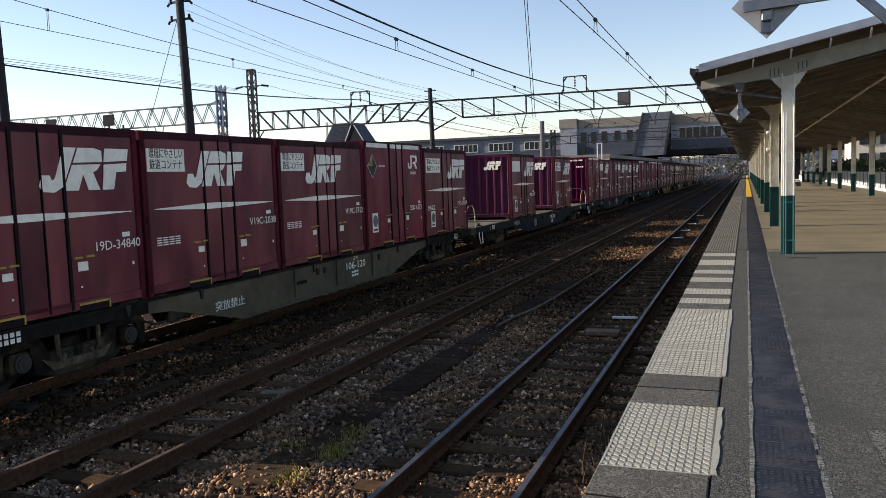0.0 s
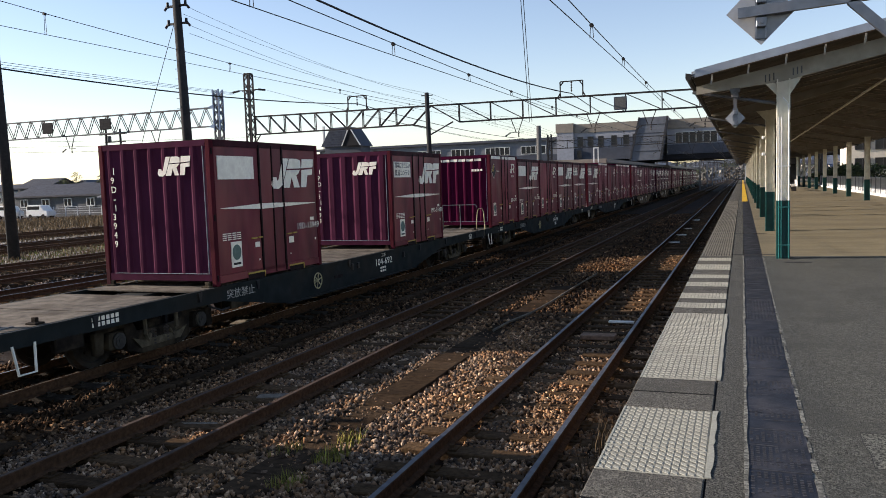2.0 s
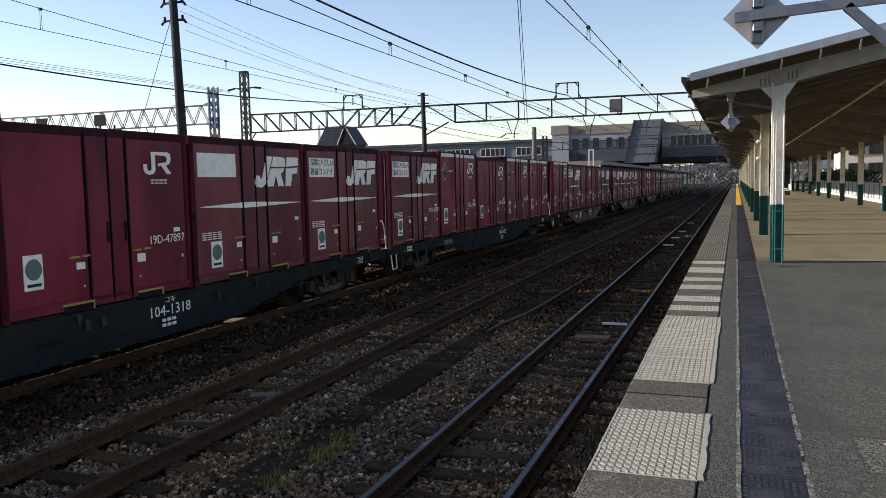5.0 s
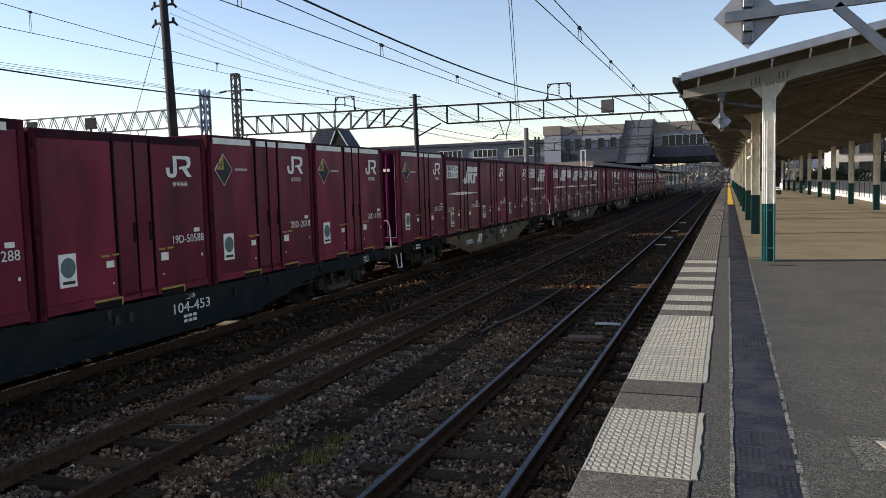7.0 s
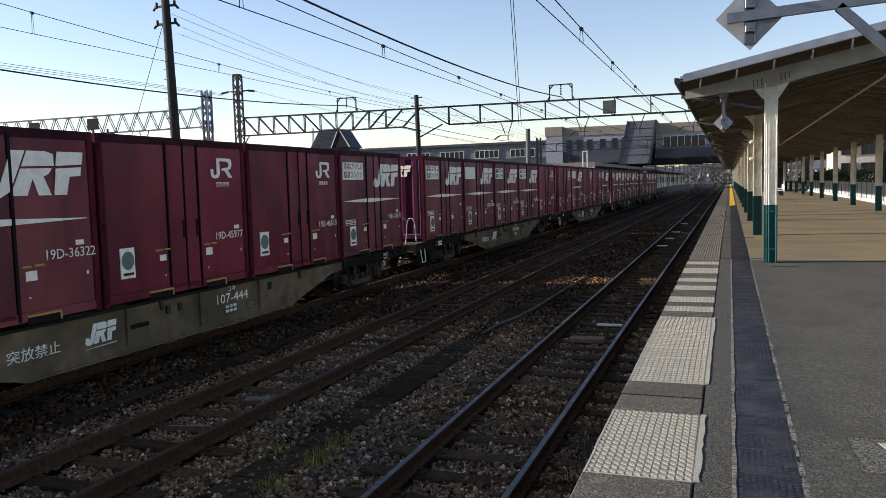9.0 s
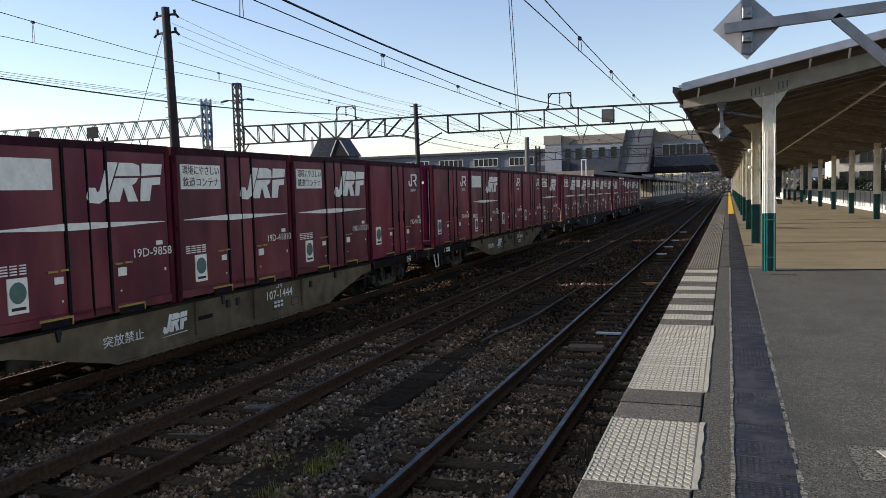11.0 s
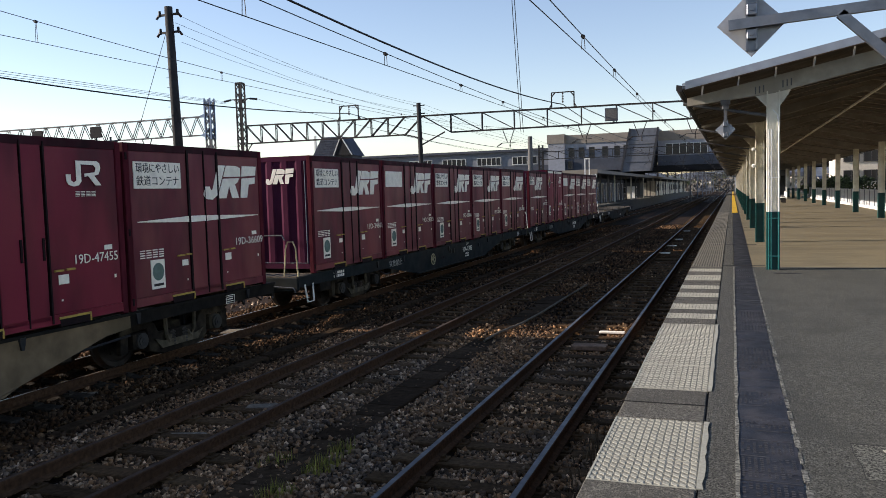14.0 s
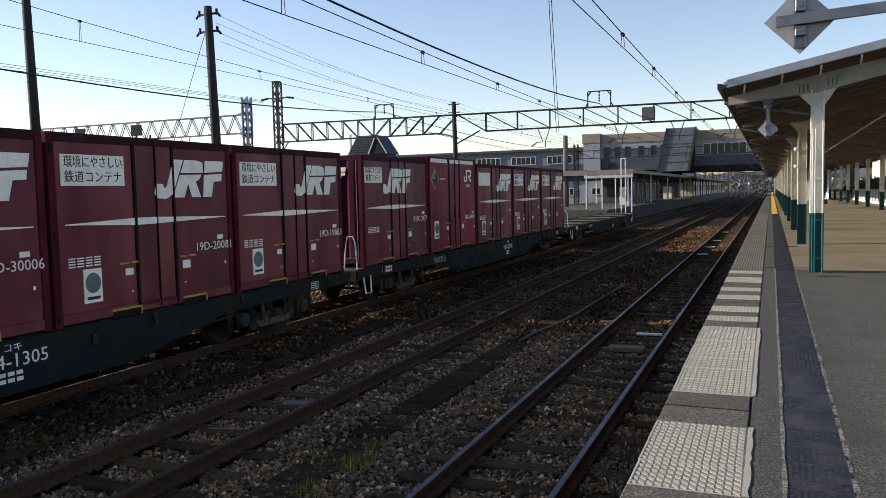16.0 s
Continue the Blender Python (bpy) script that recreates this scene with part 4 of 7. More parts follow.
def container_body(style):
    """A steel container with its long side towards +x and its ribbed end towards -y."""
    paint = M["crimson" if style in ("jr", "band") else "maroon"]
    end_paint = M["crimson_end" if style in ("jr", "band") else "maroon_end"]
    label = {"slogan": "maroon steel freight container with white slogan panel and slanted emblem",
             "blank": "maroon steel freight container with blank white panel and slanted emblem",
             "vent": "maroon vented freight container with white slogan panel and slanted emblem",
             "jr": "crimson steel freight container with plain side and white emblem",
             "band": "crimson steel freight container with white top band and warning diamond"}[style]
    c = thing("freight_container", label, "shipping container", "containers on the train")
    s = SIDE
    # shell: core box, corner posts, rails
    part("shell", boxes((-s + 0.02, s - 0.035, 0.05, L - 0.03, 0.12, H - 0.05)), paint, c)
    for x in (-s, s - 0.10):
        for y in (0.0, L - 0.11):
            part("corner_post", boxes((x, x + 0.10, y, y + 0.11, 0.0, H - 0.005), bevel=0.012), M["post_paint"], c, "dull stained corner post")
    for x in (-s + 0.004, s - 0.084):
        part("bottom_rail", boxes((x, x + 0.08, 0.11, L - 0.11, 0.045, 0.17)), paint, c)
        part("top_rail", boxes((x, x + 0.08, 0.11, L - 0.11, H - 0.12, H - 0.012)), M["grimy_post"], c)
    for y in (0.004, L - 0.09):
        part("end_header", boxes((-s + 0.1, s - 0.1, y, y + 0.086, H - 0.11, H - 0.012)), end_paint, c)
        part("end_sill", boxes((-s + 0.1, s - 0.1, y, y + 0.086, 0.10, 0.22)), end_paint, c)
    part("roof", boxes((-s + 0.02, s - 0.02, 0.02, L - 0.02, H - 0.045, H)), M["grimy_post"], c)
    # side: two fixed panels and a pair of door leaves between black seals
    for u0, u1 in ((0.032, 0.392), (0.622, 0.968)):
        part("side_panel", boxes((s - 0.05, s - 0.012, u0 * L, u1 * L, 0.17, H - 0.12), bevel=0.008), paint, c)
    for u0, u1 in ((0.406, 0.512), (0.519, 0.608)):
        door = part("door_leaf", boxes((s - 0.05, s - 0.004, u0 * L, u1 * L, 0.10, H - 0.10), bevel=0.012), paint, c)
        if style in ("jr", "band"):
            part("lock_plate", boxes((s - 0.006, s + 0.012, (u1 - 0.019) * L, (u1 - 0.009) * L, 0.92, 1.22), bevel=0.003), M["seal"], door)
    for u, half in ((0.398, 0.022), (0.5155, 0.009), (0.616, 0.022)) if style in ("slogan", "blank", "vent") else ((0.398, 0.013), (0.5155, 0.008), (0.616, 0.013)):
        part("door_seal", boxes((s - 0.05, s + 0.010, u * L - half, u * L + half, 0.06, H - 0.06)), M["seal"], c, "black rubber door seal")
    # ends: pressed vertical ribs
    broad = style in ("slogan", "jr", "vent")
    for flip in (False, True):
        line = [(-s + 0.1, 0.034)]
        for k in range(6 if broad else 7):
            x = -1.04 + 0.3725 * k if broad else -s + 0.17 + k * 0.306
            up, flat, down = (0.065, 0.115, 0.03) if broad else (0.045, 0.05, 0.045)
            line += [(x, 0.034), (x + up, 0.0), (x + up + flat, 0.0), (x + up + flat + down, 0.034)]
        line += [(s - 0.1, 0.034)]
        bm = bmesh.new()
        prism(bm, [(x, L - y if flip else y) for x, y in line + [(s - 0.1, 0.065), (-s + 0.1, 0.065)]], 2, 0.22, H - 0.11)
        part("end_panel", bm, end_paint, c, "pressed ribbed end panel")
    for v in (0.055, 0.47, 0.92):
        part("hinge", boxes((s - 0.02, s + 0.012, 0.022, 0.06, v * H - 0.055, v * H + 0.055), bevel=0.004), M["seal"], c)
    # fork pockets with yellow lips, and yellow latches
    for k, u in enumerate((0.33, 0.72)):
        p = part("fork_pocket", boxes((s - 0.05, s + 0.002, u * L - 0.26, u * L + 0.26, 0.005, 0.105)), M["seal"], c, "dark fork pocket")
        part("pocket_lip", boxes((s - 0.01, s + 0.012, u * L - 0.28, u * L + 0.28, 0.105, 0.135), (s - 0.01, s + 0.012, u * L + 0.26, u * L + 0.285, 0.01, 0.105)),
             M["mark_yellow"], p, "chipped yellow lip")
    for u0, u1, v in ((0.30, 0.345, 0.298), (0.36, 0.395, 0.300), (0.635, 0.675, 0.298), (0.69, 0.73, 0.300)):
        part("latch", boxes((s - 0.01, s + 0.02, u0 * L, u1 * L, v * H - 0.012, v * H + 0.014)), M["mark_yellow"], c, "yellow latch bar")
    # white markings
    bm = bmesh.new()
    def on_side(u0, u1, v0, v1):
        return lambda a, b: (u0 + (u1 - u0) * a, v0 + (v1 - v0) * b)
    if style in ("slogan", "blank", "vent"):
        for pts in slanted_logo(on_side(0.505, 0.945, 0.65, 0.885) if style != "vent" else on_side(0.275, 0.705, 0.65, 0.89)):
            side_shape(bm, pts, s, 0.007)
        part("side_emblem", bm, M["mark"], c, "white slanted emblem")
        bm = bmesh.new()
        for a, b in ((0.06, 0.39), (0.406, 0.512), (0.519, 0.608), (0.624, 0.945)):
            def half(u):
                return 0.002 + (0.020 * (u - 0.06) / 0.38 if u < 0.44 else 0.020 * (0.945 - u) / 0.505)
            side_shape(bm, [(a, 0.528 - half(a)), (b, 0.528 - half(b)), (b, 0.528 + half(b)), (a, 0.528 + half(a))], s, 0.007)
        part("white_dart", bm, M["mark"], c, "long white dart across the doors")
        bm = bmesh.new()
        for pts in plain_bars(4, 0.06, 0.215, 0.305, 0.355):
            side_shape(bm, pts, s, 0.004)
        tagged(part("small_marking", bm, M["mark"], c), kind="stuff")
        p0, p1, q0, q1 = (0.034, 0.268, 0.755, 0.895) if style == "vent" else (0.052, 0.347, 0.728, 0.89)
        part("slogan_panel", boxes((s - 0.02, s + 0.004, p0 * L, p1 * L, q0 * H, q1 * H)), M["mark"], c, "white slogan panel" if style != "blank" else "blank white panel")
        if style != "blank":
            lettering("slogan", "環境にやさしい", 0.17, (s + 0.006, (p0 + 0.012) * L, (q0 + 0.62 * (q1 - q0)) * H), M["ink"], c, (p1 - p0 - 0.024) * L)
            lettering("slogan", "鉄道コンテナ", 0.17, (s + 0.006, (p0 + 0.012) * L, (q0 + 0.14 * (q1 - q0)) * H), M["ink"], c, (p1 - p0 - 0.03) * L)
        bm = bmesh.new()
        for pts in slanted_logo(lambda a, b: (a, b)):
            prism(bm, [(0.10 + 0.72 * u, 1.95 + 0.34 * v) for u, v in pts], 1, -0.003, 0.004)
        part("end_emblem", bm, M["mark"], c)
    else:
        for pts in round_logo(on_side(0.715, 0.888, 0.742, 0.882)):
            side_shape(bm, pts, s, 0.004)
        part("side_emblem", bm, M["mark"], c, "white looped emblem")
        bm = bmesh.new()
        for pts in plain_bars(4, 0.752, 0.858, 0.688, 0.716):
            side_shape(bm, pts, s, 0.004)
        tagged(part("small_marking", bm, M["mark"], c), kind="stuff")
        bm = bmesh.new()
        for k in range(4):
            prism(bm, [(0.52 + 0.11 * k, 1.99), (0.595 + 0.11 * k, 1.99), (0.595 + 0.11 * k, 2.07), (0.52 + 0.11 * k, 2.07)], 1, -0.004, 0.02)
        part("end_marking", bm, M["mark"], c)
    if style == "band":
        bm = bmesh.new()
        for a, b in ((0.045, 0.36), (0.412, 0.50), (0.522, 0.602), (0.632, 0.925)):
            side_shape(bm, rect(a, b, 0.942, 0.982), s + 0.0, 0.005)
        part("top_band", bm, M["mark"], c, "white reflective top band")
        u, v, a, b = 0.12, 0.77, 0.072, 0.108
        bm = bmesh.new()
        side_shape(bm, [(u - a, v), (u, v - b), (u + a, v), (u, v + b)], s, 0.004)
        part("diamond_border", bm, M["mark"], c)
        bm = bmesh.new()
        side_shape(bm, [(u - a * 0.94, v), (u, v - b * 0.95), (u + a * 0.94, v), (u, v + b * 0.95)], s, 0.006)
        part("diamond_field", bm, M["ink"], c, "black warning diamond")
        bm = bmesh.new()
        side_shape(bm, [(u - a * 0.94, v), (u, v), (u, v + b * 0.95)], s, 0.008)
        part("diamond_quarter", bm, M["mark_yellow"], c, "yellow quarter of the diamond")
        lettering("diamond_letter", "H", 0.17, (s + 0.009, (u - 0.045) * L, (v + 0.01) * H), M["ink"], c)
        bm = bmesh.new()
        for pts in plain_bars(8, 0.215, 0.32, 0.765, 0.78):
            side_shape(bm, pts, s, 0.003)
        part("small_marking", bm, M["mark"], c)
    # sticker, plates and specks
    if style != "vent":
        sticker = part("sticker", boxes((s - 0.02, s + 0.003, 0.128 * L, 0.212 * L, 0.11 * H, 0.29 * H) if style not in ("jr", "band") else
                                        (s - 0.02, s + 0.003, 0.095 * L, 0.176 * L, 0.155 * H, 0.335 * H)), M["mark"], c, "white sticker")
        bm = bmesh.new()
        cu, cv = (0.170, 0.215) if style not in ("jr", "band") else (0.136, 0.26)
        side_shape(bm, [(cu + 0.036 * math.cos(t), cv + 0.055 * math.sin(t)) for t in (k * math.pi / 7 for k in range(14))], s, 0.005)
        part("sticker_disc", bm, M["mark_green"], sticker, "green disc")
        bm = bmesh.new()
        side_shape(bm, rect(cu - 0.03, cu + 0.03, cv - 0.088, cv - 0.072), s, 0.005)
        part("sticker_print", bm, M["ink"], sticker)
    for pts in (rect(0.33, 0.372, 0.23, 0.268), rect(0.652, 0.70, 0.225, 0.275), rect(0.885, 0.925, 0.44, 0.467) if style == "vent" else rect(0.885, 0.925, 0.385, 0.412), rect(0.66, 0.668, 0.135, 0.145), rect(0.36, 0.368, 0.13, 0.142), rect(0.93, 0.94, 0.22, 0.24)):
        bm = bmesh.new()
        side_shape(bm, pts, s, 0.003)
        part("tag_plate", bm, M["mark"], c, "small white tag plate")
    bm = bmesh.new()
    box(bm, s - 0.155, s - 0.146, -0.004, 0.02, 0.22, H - 0.12)
    box(bm, -1.0, s - 0.145, -0.004, 0.02, 0.222, 0.230)
    part("end_line", bm, M["facade"], c, "thin pale edge line")
    return c


TALL = {"slogan": 1.0, "blank": 1.0, "vent": 1.0, "jr": 1.0, "band": 1.036}
STYLES = {k: container_body(k) for k in ("slogan", "blank", "vent", "jr", "band")}


def letter_container(c, style, number):
    small = style in ("slogan", "blank", "vent")
    if number == "20D-2747":
        bm = bmesh.new()
        for k in range(7):
            x = -SIDE + 0.17 + k * 0.306
            box(bm, x + 0.02, x + 0.11, -0.004, 0.03, H - 0.21, H - 0.125)
            box(bm, x - 0.165, x + 0.01, 0.028, 0.04, H - 0.21, H - 0.125)
        part("end_band", bm, M["mark"], c, "white reflective band across the ribs")
    lettering("number", number, 0.19, (SIDE + 0.003, (0.735 if small else 0.725) * L, (0.37 if style == "vent" else 0.322) * H), M["mark"], c, 0.86 if small else 0.80)
    if small or style == "band":
        first = None
        for k, ch in enumerate(number.replace("V", "")):
            o = lettering("end_number" if first is None else "digit", ch, 0.17, (-0.97 + (0.04 if ch in "1-" else 0.0), -0.004, 2.02 - 0.165 * k),
                          M["mark"], first or c, None, (90, 0, 0))
            first = first or o


WAGON = {"a": ("wagon_brown", "weathered brown-grey container flat wagon on two bogies"),
         "b": ("wagon_green", "dark blue-green container flat wagon on two bogies"),
         "c": ("wagon_tan", "dusty tan-grey container flat wagon with a railed end platform"),
         "e": ("wagon_tan", "dusty tan-grey container flat wagon on two bogies"),
         "d": ("wagon_green", "dark grey-green container flat wagon with plain ends")}
BOGIES = (2.45, 16.2)
WHEEL_R = 0.43


def build_wagon(kind):
    """A flat wagon; its origin is at rail height below the front end of its first container."""
    matname, label = WAGON[kind]
    mat = M[matname]
    w = thing("container_wagon", label, "railway wagon", "wagons of the train")
    y0, y1, s = -0.66 if kind in "bc" else -0.30, 18.90, 1.215
    low, a, b = (0.22, 4.2, 6.0) if kind in "ace" else (0.30, 3.9, 6.0)
    e0, e1 = (a - 0.5, 19.1 - a) if kind in "ace" else (y0, y1)
    belly = [(e0, 0.90), (e0, 0.70), (a, 0.66), (b, low), (18.6 - b, low), (18.6 - a, 0.66), (e1, 0.70), (e1, 0.90)]
    if kind in "ace":
        for x in (-s + 0.012, s - 0.042):
            for lo, hi in ((y0, e0), (e1, y1)):
                part("end_sill", boxes((x, x + 0.03, lo, hi, 0.72, 0.89)), M["wagon_shaded"], w, "dark end of the side sill, its shade in the colour")
    for x in (-s, s - 0.03):
        bm = bmesh.new()
        prism(bm, belly, 0, x, x + 0.03)
        part("side_sill", bm, mat, w, "deep-bellied side sill")
    for x in (-s - 0.02, s - 0.06):
        part("top_flange", boxes((x, x + 0.08, y0, y1, 0.885, 0.925)), M["wagon_shaded"] if kind in "ace" else mat, w)
    bm = bmesh.new()
    for x in (s - 0.01,):
        prism(bm, [(b - 0.2, low + 0.06), (b, low - 0.015), (18.6 - b, low - 0.015), (18.8 - b, low + 0.06), (18.6 - b, low + 0.015), (b, low + 0.015)], 0, x, x + 0.05)
        for y in (7.85, 9.6, 11.4) if kind in "ace" else ():
            box(bm, x + 0.02, x + 0.045, y, y + 0.03, 0.32, 0.88)
    part("belly_flange", bm, mat, w)
    part("centre_sill", boxes((-0.28, 0.28, y0 + 0.1, y1 - 0.1, 0.50, 0.88)), mat, w)
    for k in range(15):
        y = y0 + 0.05 + k * (y1 - y0 - 0.25) / 14
        part("cross_beam", boxes((-s + 0.03, s - 0.03, y, y + 0.15, 0.74, 0.905)), mat, w)
    for a, b in ((y0 + 0.02, 1.1), *(((1.15, 2.65), (4.45, 6.75), (8.15, 10.55), (11.95, 14.25), (15.65, 17.45)) if kind == "b" else ()), (3.2, 4.3), (6.9, 8.0), (10.7, 11.8), (14.4, 15.5), (17.6, 18.88)):
        part("deck_plate", boxes((-s + 0.05, s - 0.07, a, b, 0.905, 0.928)), M["deck"], w, "worn deck plate")
    for k in range(6):
        y = min(max(k * PITCH, 0.12), 18.5)
        for x in (-s + 0.15, s - 0.18):
            part("twist_lock", boxes((x - 0.09, x + 0.09, y - 0.08, y + 0.08, 0.92, 0.955), (x - 0.04, x + 0.04, y - 0.03, y + 0.03, 0.95, 1.02), bevel=0.008), M["bogie"], w)
    # brake gear and reservoirs under the deck
    bm = bmesh.new()
    rod(bm, (0.62, 4.6, 0.55), (0.62, 5.9, 0.55), 0.17, 14)
    rod(bm, (-0.55, 12.9, 0.52), (-0.55, 14.0, 0.52), 0.2, 14)
    part("air_reservoir", bm, M["bogie"], w)
    for row in ((0.98, 1.2, 4.15, 4.7, 0.48, 0.72), (1.0, 1.18, 13.4, 13.8, 0.42, 0.70), (1.12, 1.215, 0.25, 0.75, 0.50, 0.72)):
        part("brake_box", boxes(row, bevel=0.015), M["bogie"], w)
    for y in (0.9, 3.2, 4.9, 8.6, 12.9, 15.0, 17.9):
        bm = bmesh.new()
        prism(bm, [(y, 0.90), (y + 0.10, 0.90), (y + 0.07, 0.74), (y + 0.03, 0.74)], 0, s, s + 0.035)
        part("sill_bracket", bm, M["dark_steel"], w)
    for a, b in ((3.6, 5.2), (13.2, 15.0)):
        bm = bmesh.new()
        tube(bm, [(1.1, a, 0.62), (1.16, a + 0.3, 0.5), (1.1, b, 0.56)], 0.02, 6)
        part("brake_pipe", bm, M["dark_steel"], w)
    for y in (8.75, 9.05, 11.75):
        part("rope_hook", boxes((s - 0.005, s + 0.045, y, y + 0.09, 0.66, 0.80), bevel=0.008), M["dark_steel"], w)
    # bogies
    for yc in BOGIES:
        bogie = part("bogie", boxes((-0.95, 0.95, yc - 0.17, yc + 0.17, 0.38, 0.60), bevel=0.03), M["bogie"], w)
        for x in (-1.02, 0.94):
            bm = bmesh.new()
            half = [(1.34, 0.27), (1.34, 0.60), (1.24, 0.73), (0.70, 0.74), (0.56, 0.63), (0.48, 0.48)]
            inner = [(1.19, 0.27), (1.16, 0.57), (0.76, 0.59), (0.71, 0.22), (0.40, 0.12)]
            outline = [(yc - d, z) for d, z in half] + [(yc + d, z) for d, z in half[::-1]] + [(yc + d, z) for d, z in inner] + [(yc - d, z) for d, z in inner[::-1]]
            prism(bm, outline, 0, x, x + 0.10)
            bmesh.ops.bevel(bm, geom=bm.edges[:], offset=0.012, segments=1, affect="EDGES")
            part("side_frame", bm, M["bogie"], bogie, "arched cast side frame")
        for x in (1.0, -1.0):
            for d in (-0.15, 0.15):
                bm = bmesh.new()
                for k in range(5):
                    rod(bm, (x, yc + d, 0.22 + 0.05 * k), (x, yc + d, 0.25 + 0.05 * k), 0.08, 10)
                rod(bm, (x, yc + d, 0.22), (x, yc + d, 0.47), 0.055, 8)
                part("coil_spring", bm, M["wheel"], bogie)
            for d in (-0.95, 0.95):
                part("axle_box", boxes((x - 0.09, x + 0.09, yc + d - 0.15, yc + d + 0.15, 0.30, 0.56), bevel=0.03), M["bogie"], bogie)
        for d in (-0.95, 0.95):
            bm = bmesh.new()
            rod(bm, (1.08, yc + d, WHEEL_R), (1.125, yc + d, WHEEL_R), 0.125, 18)
            rod(bm, (1.12, yc + d, WHEEL_R), (1.14, yc + d, WHEEL_R), 0.085, 14)
            rod(bm, (1.14, yc + d, WHEEL_R), (1.15, yc + d, WHEEL_R), 0.035, 8)
            part("axle_cap", bm, M["axle_cap"], bogie, "round axle-box cover")
        for d in (-0.36, 0.36):
            bm = bmesh.new()
            tube(bm, [(1.07, yc + d, 0.78), (1.08, yc + d, 0.42), (1.06, yc + d * 0.8, 0.30), (1.04, yc + d * 0.6, 0.40)], 0.035, 6)
            part("brake_hanger", bm, M["dusty_tan"], bogie, "dusty tan brake hanger")
        bm = bmesh.new()
        prism(bm, [(yc - 0.62, 0.40), (yc - 0.45, 0.22), (yc + 0.45, 0.22), (yc + 0.62, 0.40), (yc + 0.4, 0.33), (yc - 0.4, 0.33)], 0, 1.045, 1.075)
        part("spring_plank", bm, M["dusty_tan"], bogie, "dusty tan spring plank")
        bm = bmesh.new()
        for d in (-0.42, 0.42):
            bar(bm, (0.80, yc + d, 0.20), (0.80, yc + d, 0.62), 0.06, 0.05)
            bar(bm, (-0.80, yc + d, 0.20), (0.80, yc + d, 0.20), 0.06, 0.05)
        part("brake_rigging", bm, M["dark_steel"], bogie)
    # couplers, steps, hoop
    for y, d in ((y0, -1), (y1, 1)):
        bm = boxes((-0.12, 0.12, min(y, y + d * 0.22), max(y, y + d * 0.22), 0.72, 0.88), (-0.16, 0.16, min(y + d * 0.15, y + d * 0.262), max(y + d * 0.15, y + d * 0.262), 0.68, 0.92), bevel=0.02)
        tube(bm, [(0.35, y, 0.70), (0.38, y + d * 0.15, 0.45), (0.30, y + d * 0.26, 0.55)], 0.025, 6)
        part("coupler", bm, M["dark_steel"], w)
        bm = bmesh.new()
        tube(bm, [(-0.22, y, 0.80), (-0.26, y + d * 0.12, 0.52), (-0.14, y + d * 0.24, 0.40), (-0.04, y + d * 0.27, 0.52)], 0.03, 6)
        part("air_hose", bm, M["seal"], w, "black rubber air hose")
        bm = bmesh.new()
        tube(bm, [(s - 0.06, y + d * 0.03, 0.60), (s - 0.10, y + d * 0.05, 0.70), (0.25, y + d * 0.06, 0.74), (0.05, y + d * 0.12, 0.92)], 0.014, 6)
        part("uncoupling_lever", bm, M["grey_steel"], w)
    bm = bmesh.new()
    ys = y0 + 0.42
    tube(bm, [(s + 0.0, ys - 0.17, 0.74), (s + 0.04, ys - 0.13, 0.36), (s + 0.04, ys + 0.13, 0.36), (s + 0.0, ys + 0.17, 0.74)], 0.019, 6)
    part("step_stirrup", bm, M["mark"], w, "pale stirrup step")
    part("end_beam", boxes((-s + 0.05, s - 0.02, y0 - 0.02, y0 + 0.08, 0.62, 0.90), bevel=0.012), M["wagon_shaded"] if kind in "ace" else mat, w)
    part("rear_beam", boxes((-s + 0.05, s - 0.02, y1 - 0.08, y1 + 0.02, 0.66, 0.90), bevel=0.012), M["wagon_shaded"] if kind in "ace" else mat, w)
    for k in range(9):
        part("walkway_bar", boxes((-s + 0.12 + 0.25 * k, -s + 0.17 + 0.25 * k, y0 + 0.04, y0 + 0.52, 0.928, 0.942)), M["grey_steel"], w)
    if kind in "bcd":
        h0, h1, hy = s - 0.40, s - 0.06, y0 + 0.10
        bm = bmesh.new()
        tube(bm, [(h0, hy, 0.92), (h0 + 0.06, hy, 1.52), (h0 + 0.11, hy, 1.66), (h1 - 0.10, hy, 1.66), (h1 - 0.04, hy, 1.52), (h1, hy, 0.92)], 0.016, 6)
        part("hoop_handle", bm, M["hoop_paint" if kind == "b" else "frame"], w, "pale hoop handle")
    if kind in "bc":
        top = 1.80 if kind == "b" else 1.66
        bm = bmesh.new()
        tube(bm, [(-1.08, y0 + 0.03, 0.92), (-1.08, y0 + 0.03, top), (0.84, y0 + 0.03, top), (0.90, y0 + 0.03, top - 0.10)], 0.017, 6)
        tube(bm, [(-1.08, y0 + 0.03, 1.30), (-0.42, y0 + 0.03, 1.30)], 0.014, 6)
        part("end_rail", bm, M["grey_steel"], w, "thin steel end rail")
        for x in (-0.42, 0.25):
            bm = bmesh.new()
            rod(bm, (x, y0 + 0.03, 0.92), (x, y0 + 0.03, top), 0.015, 6)
            part("rail_post", bm, M["grey_steel"], w)
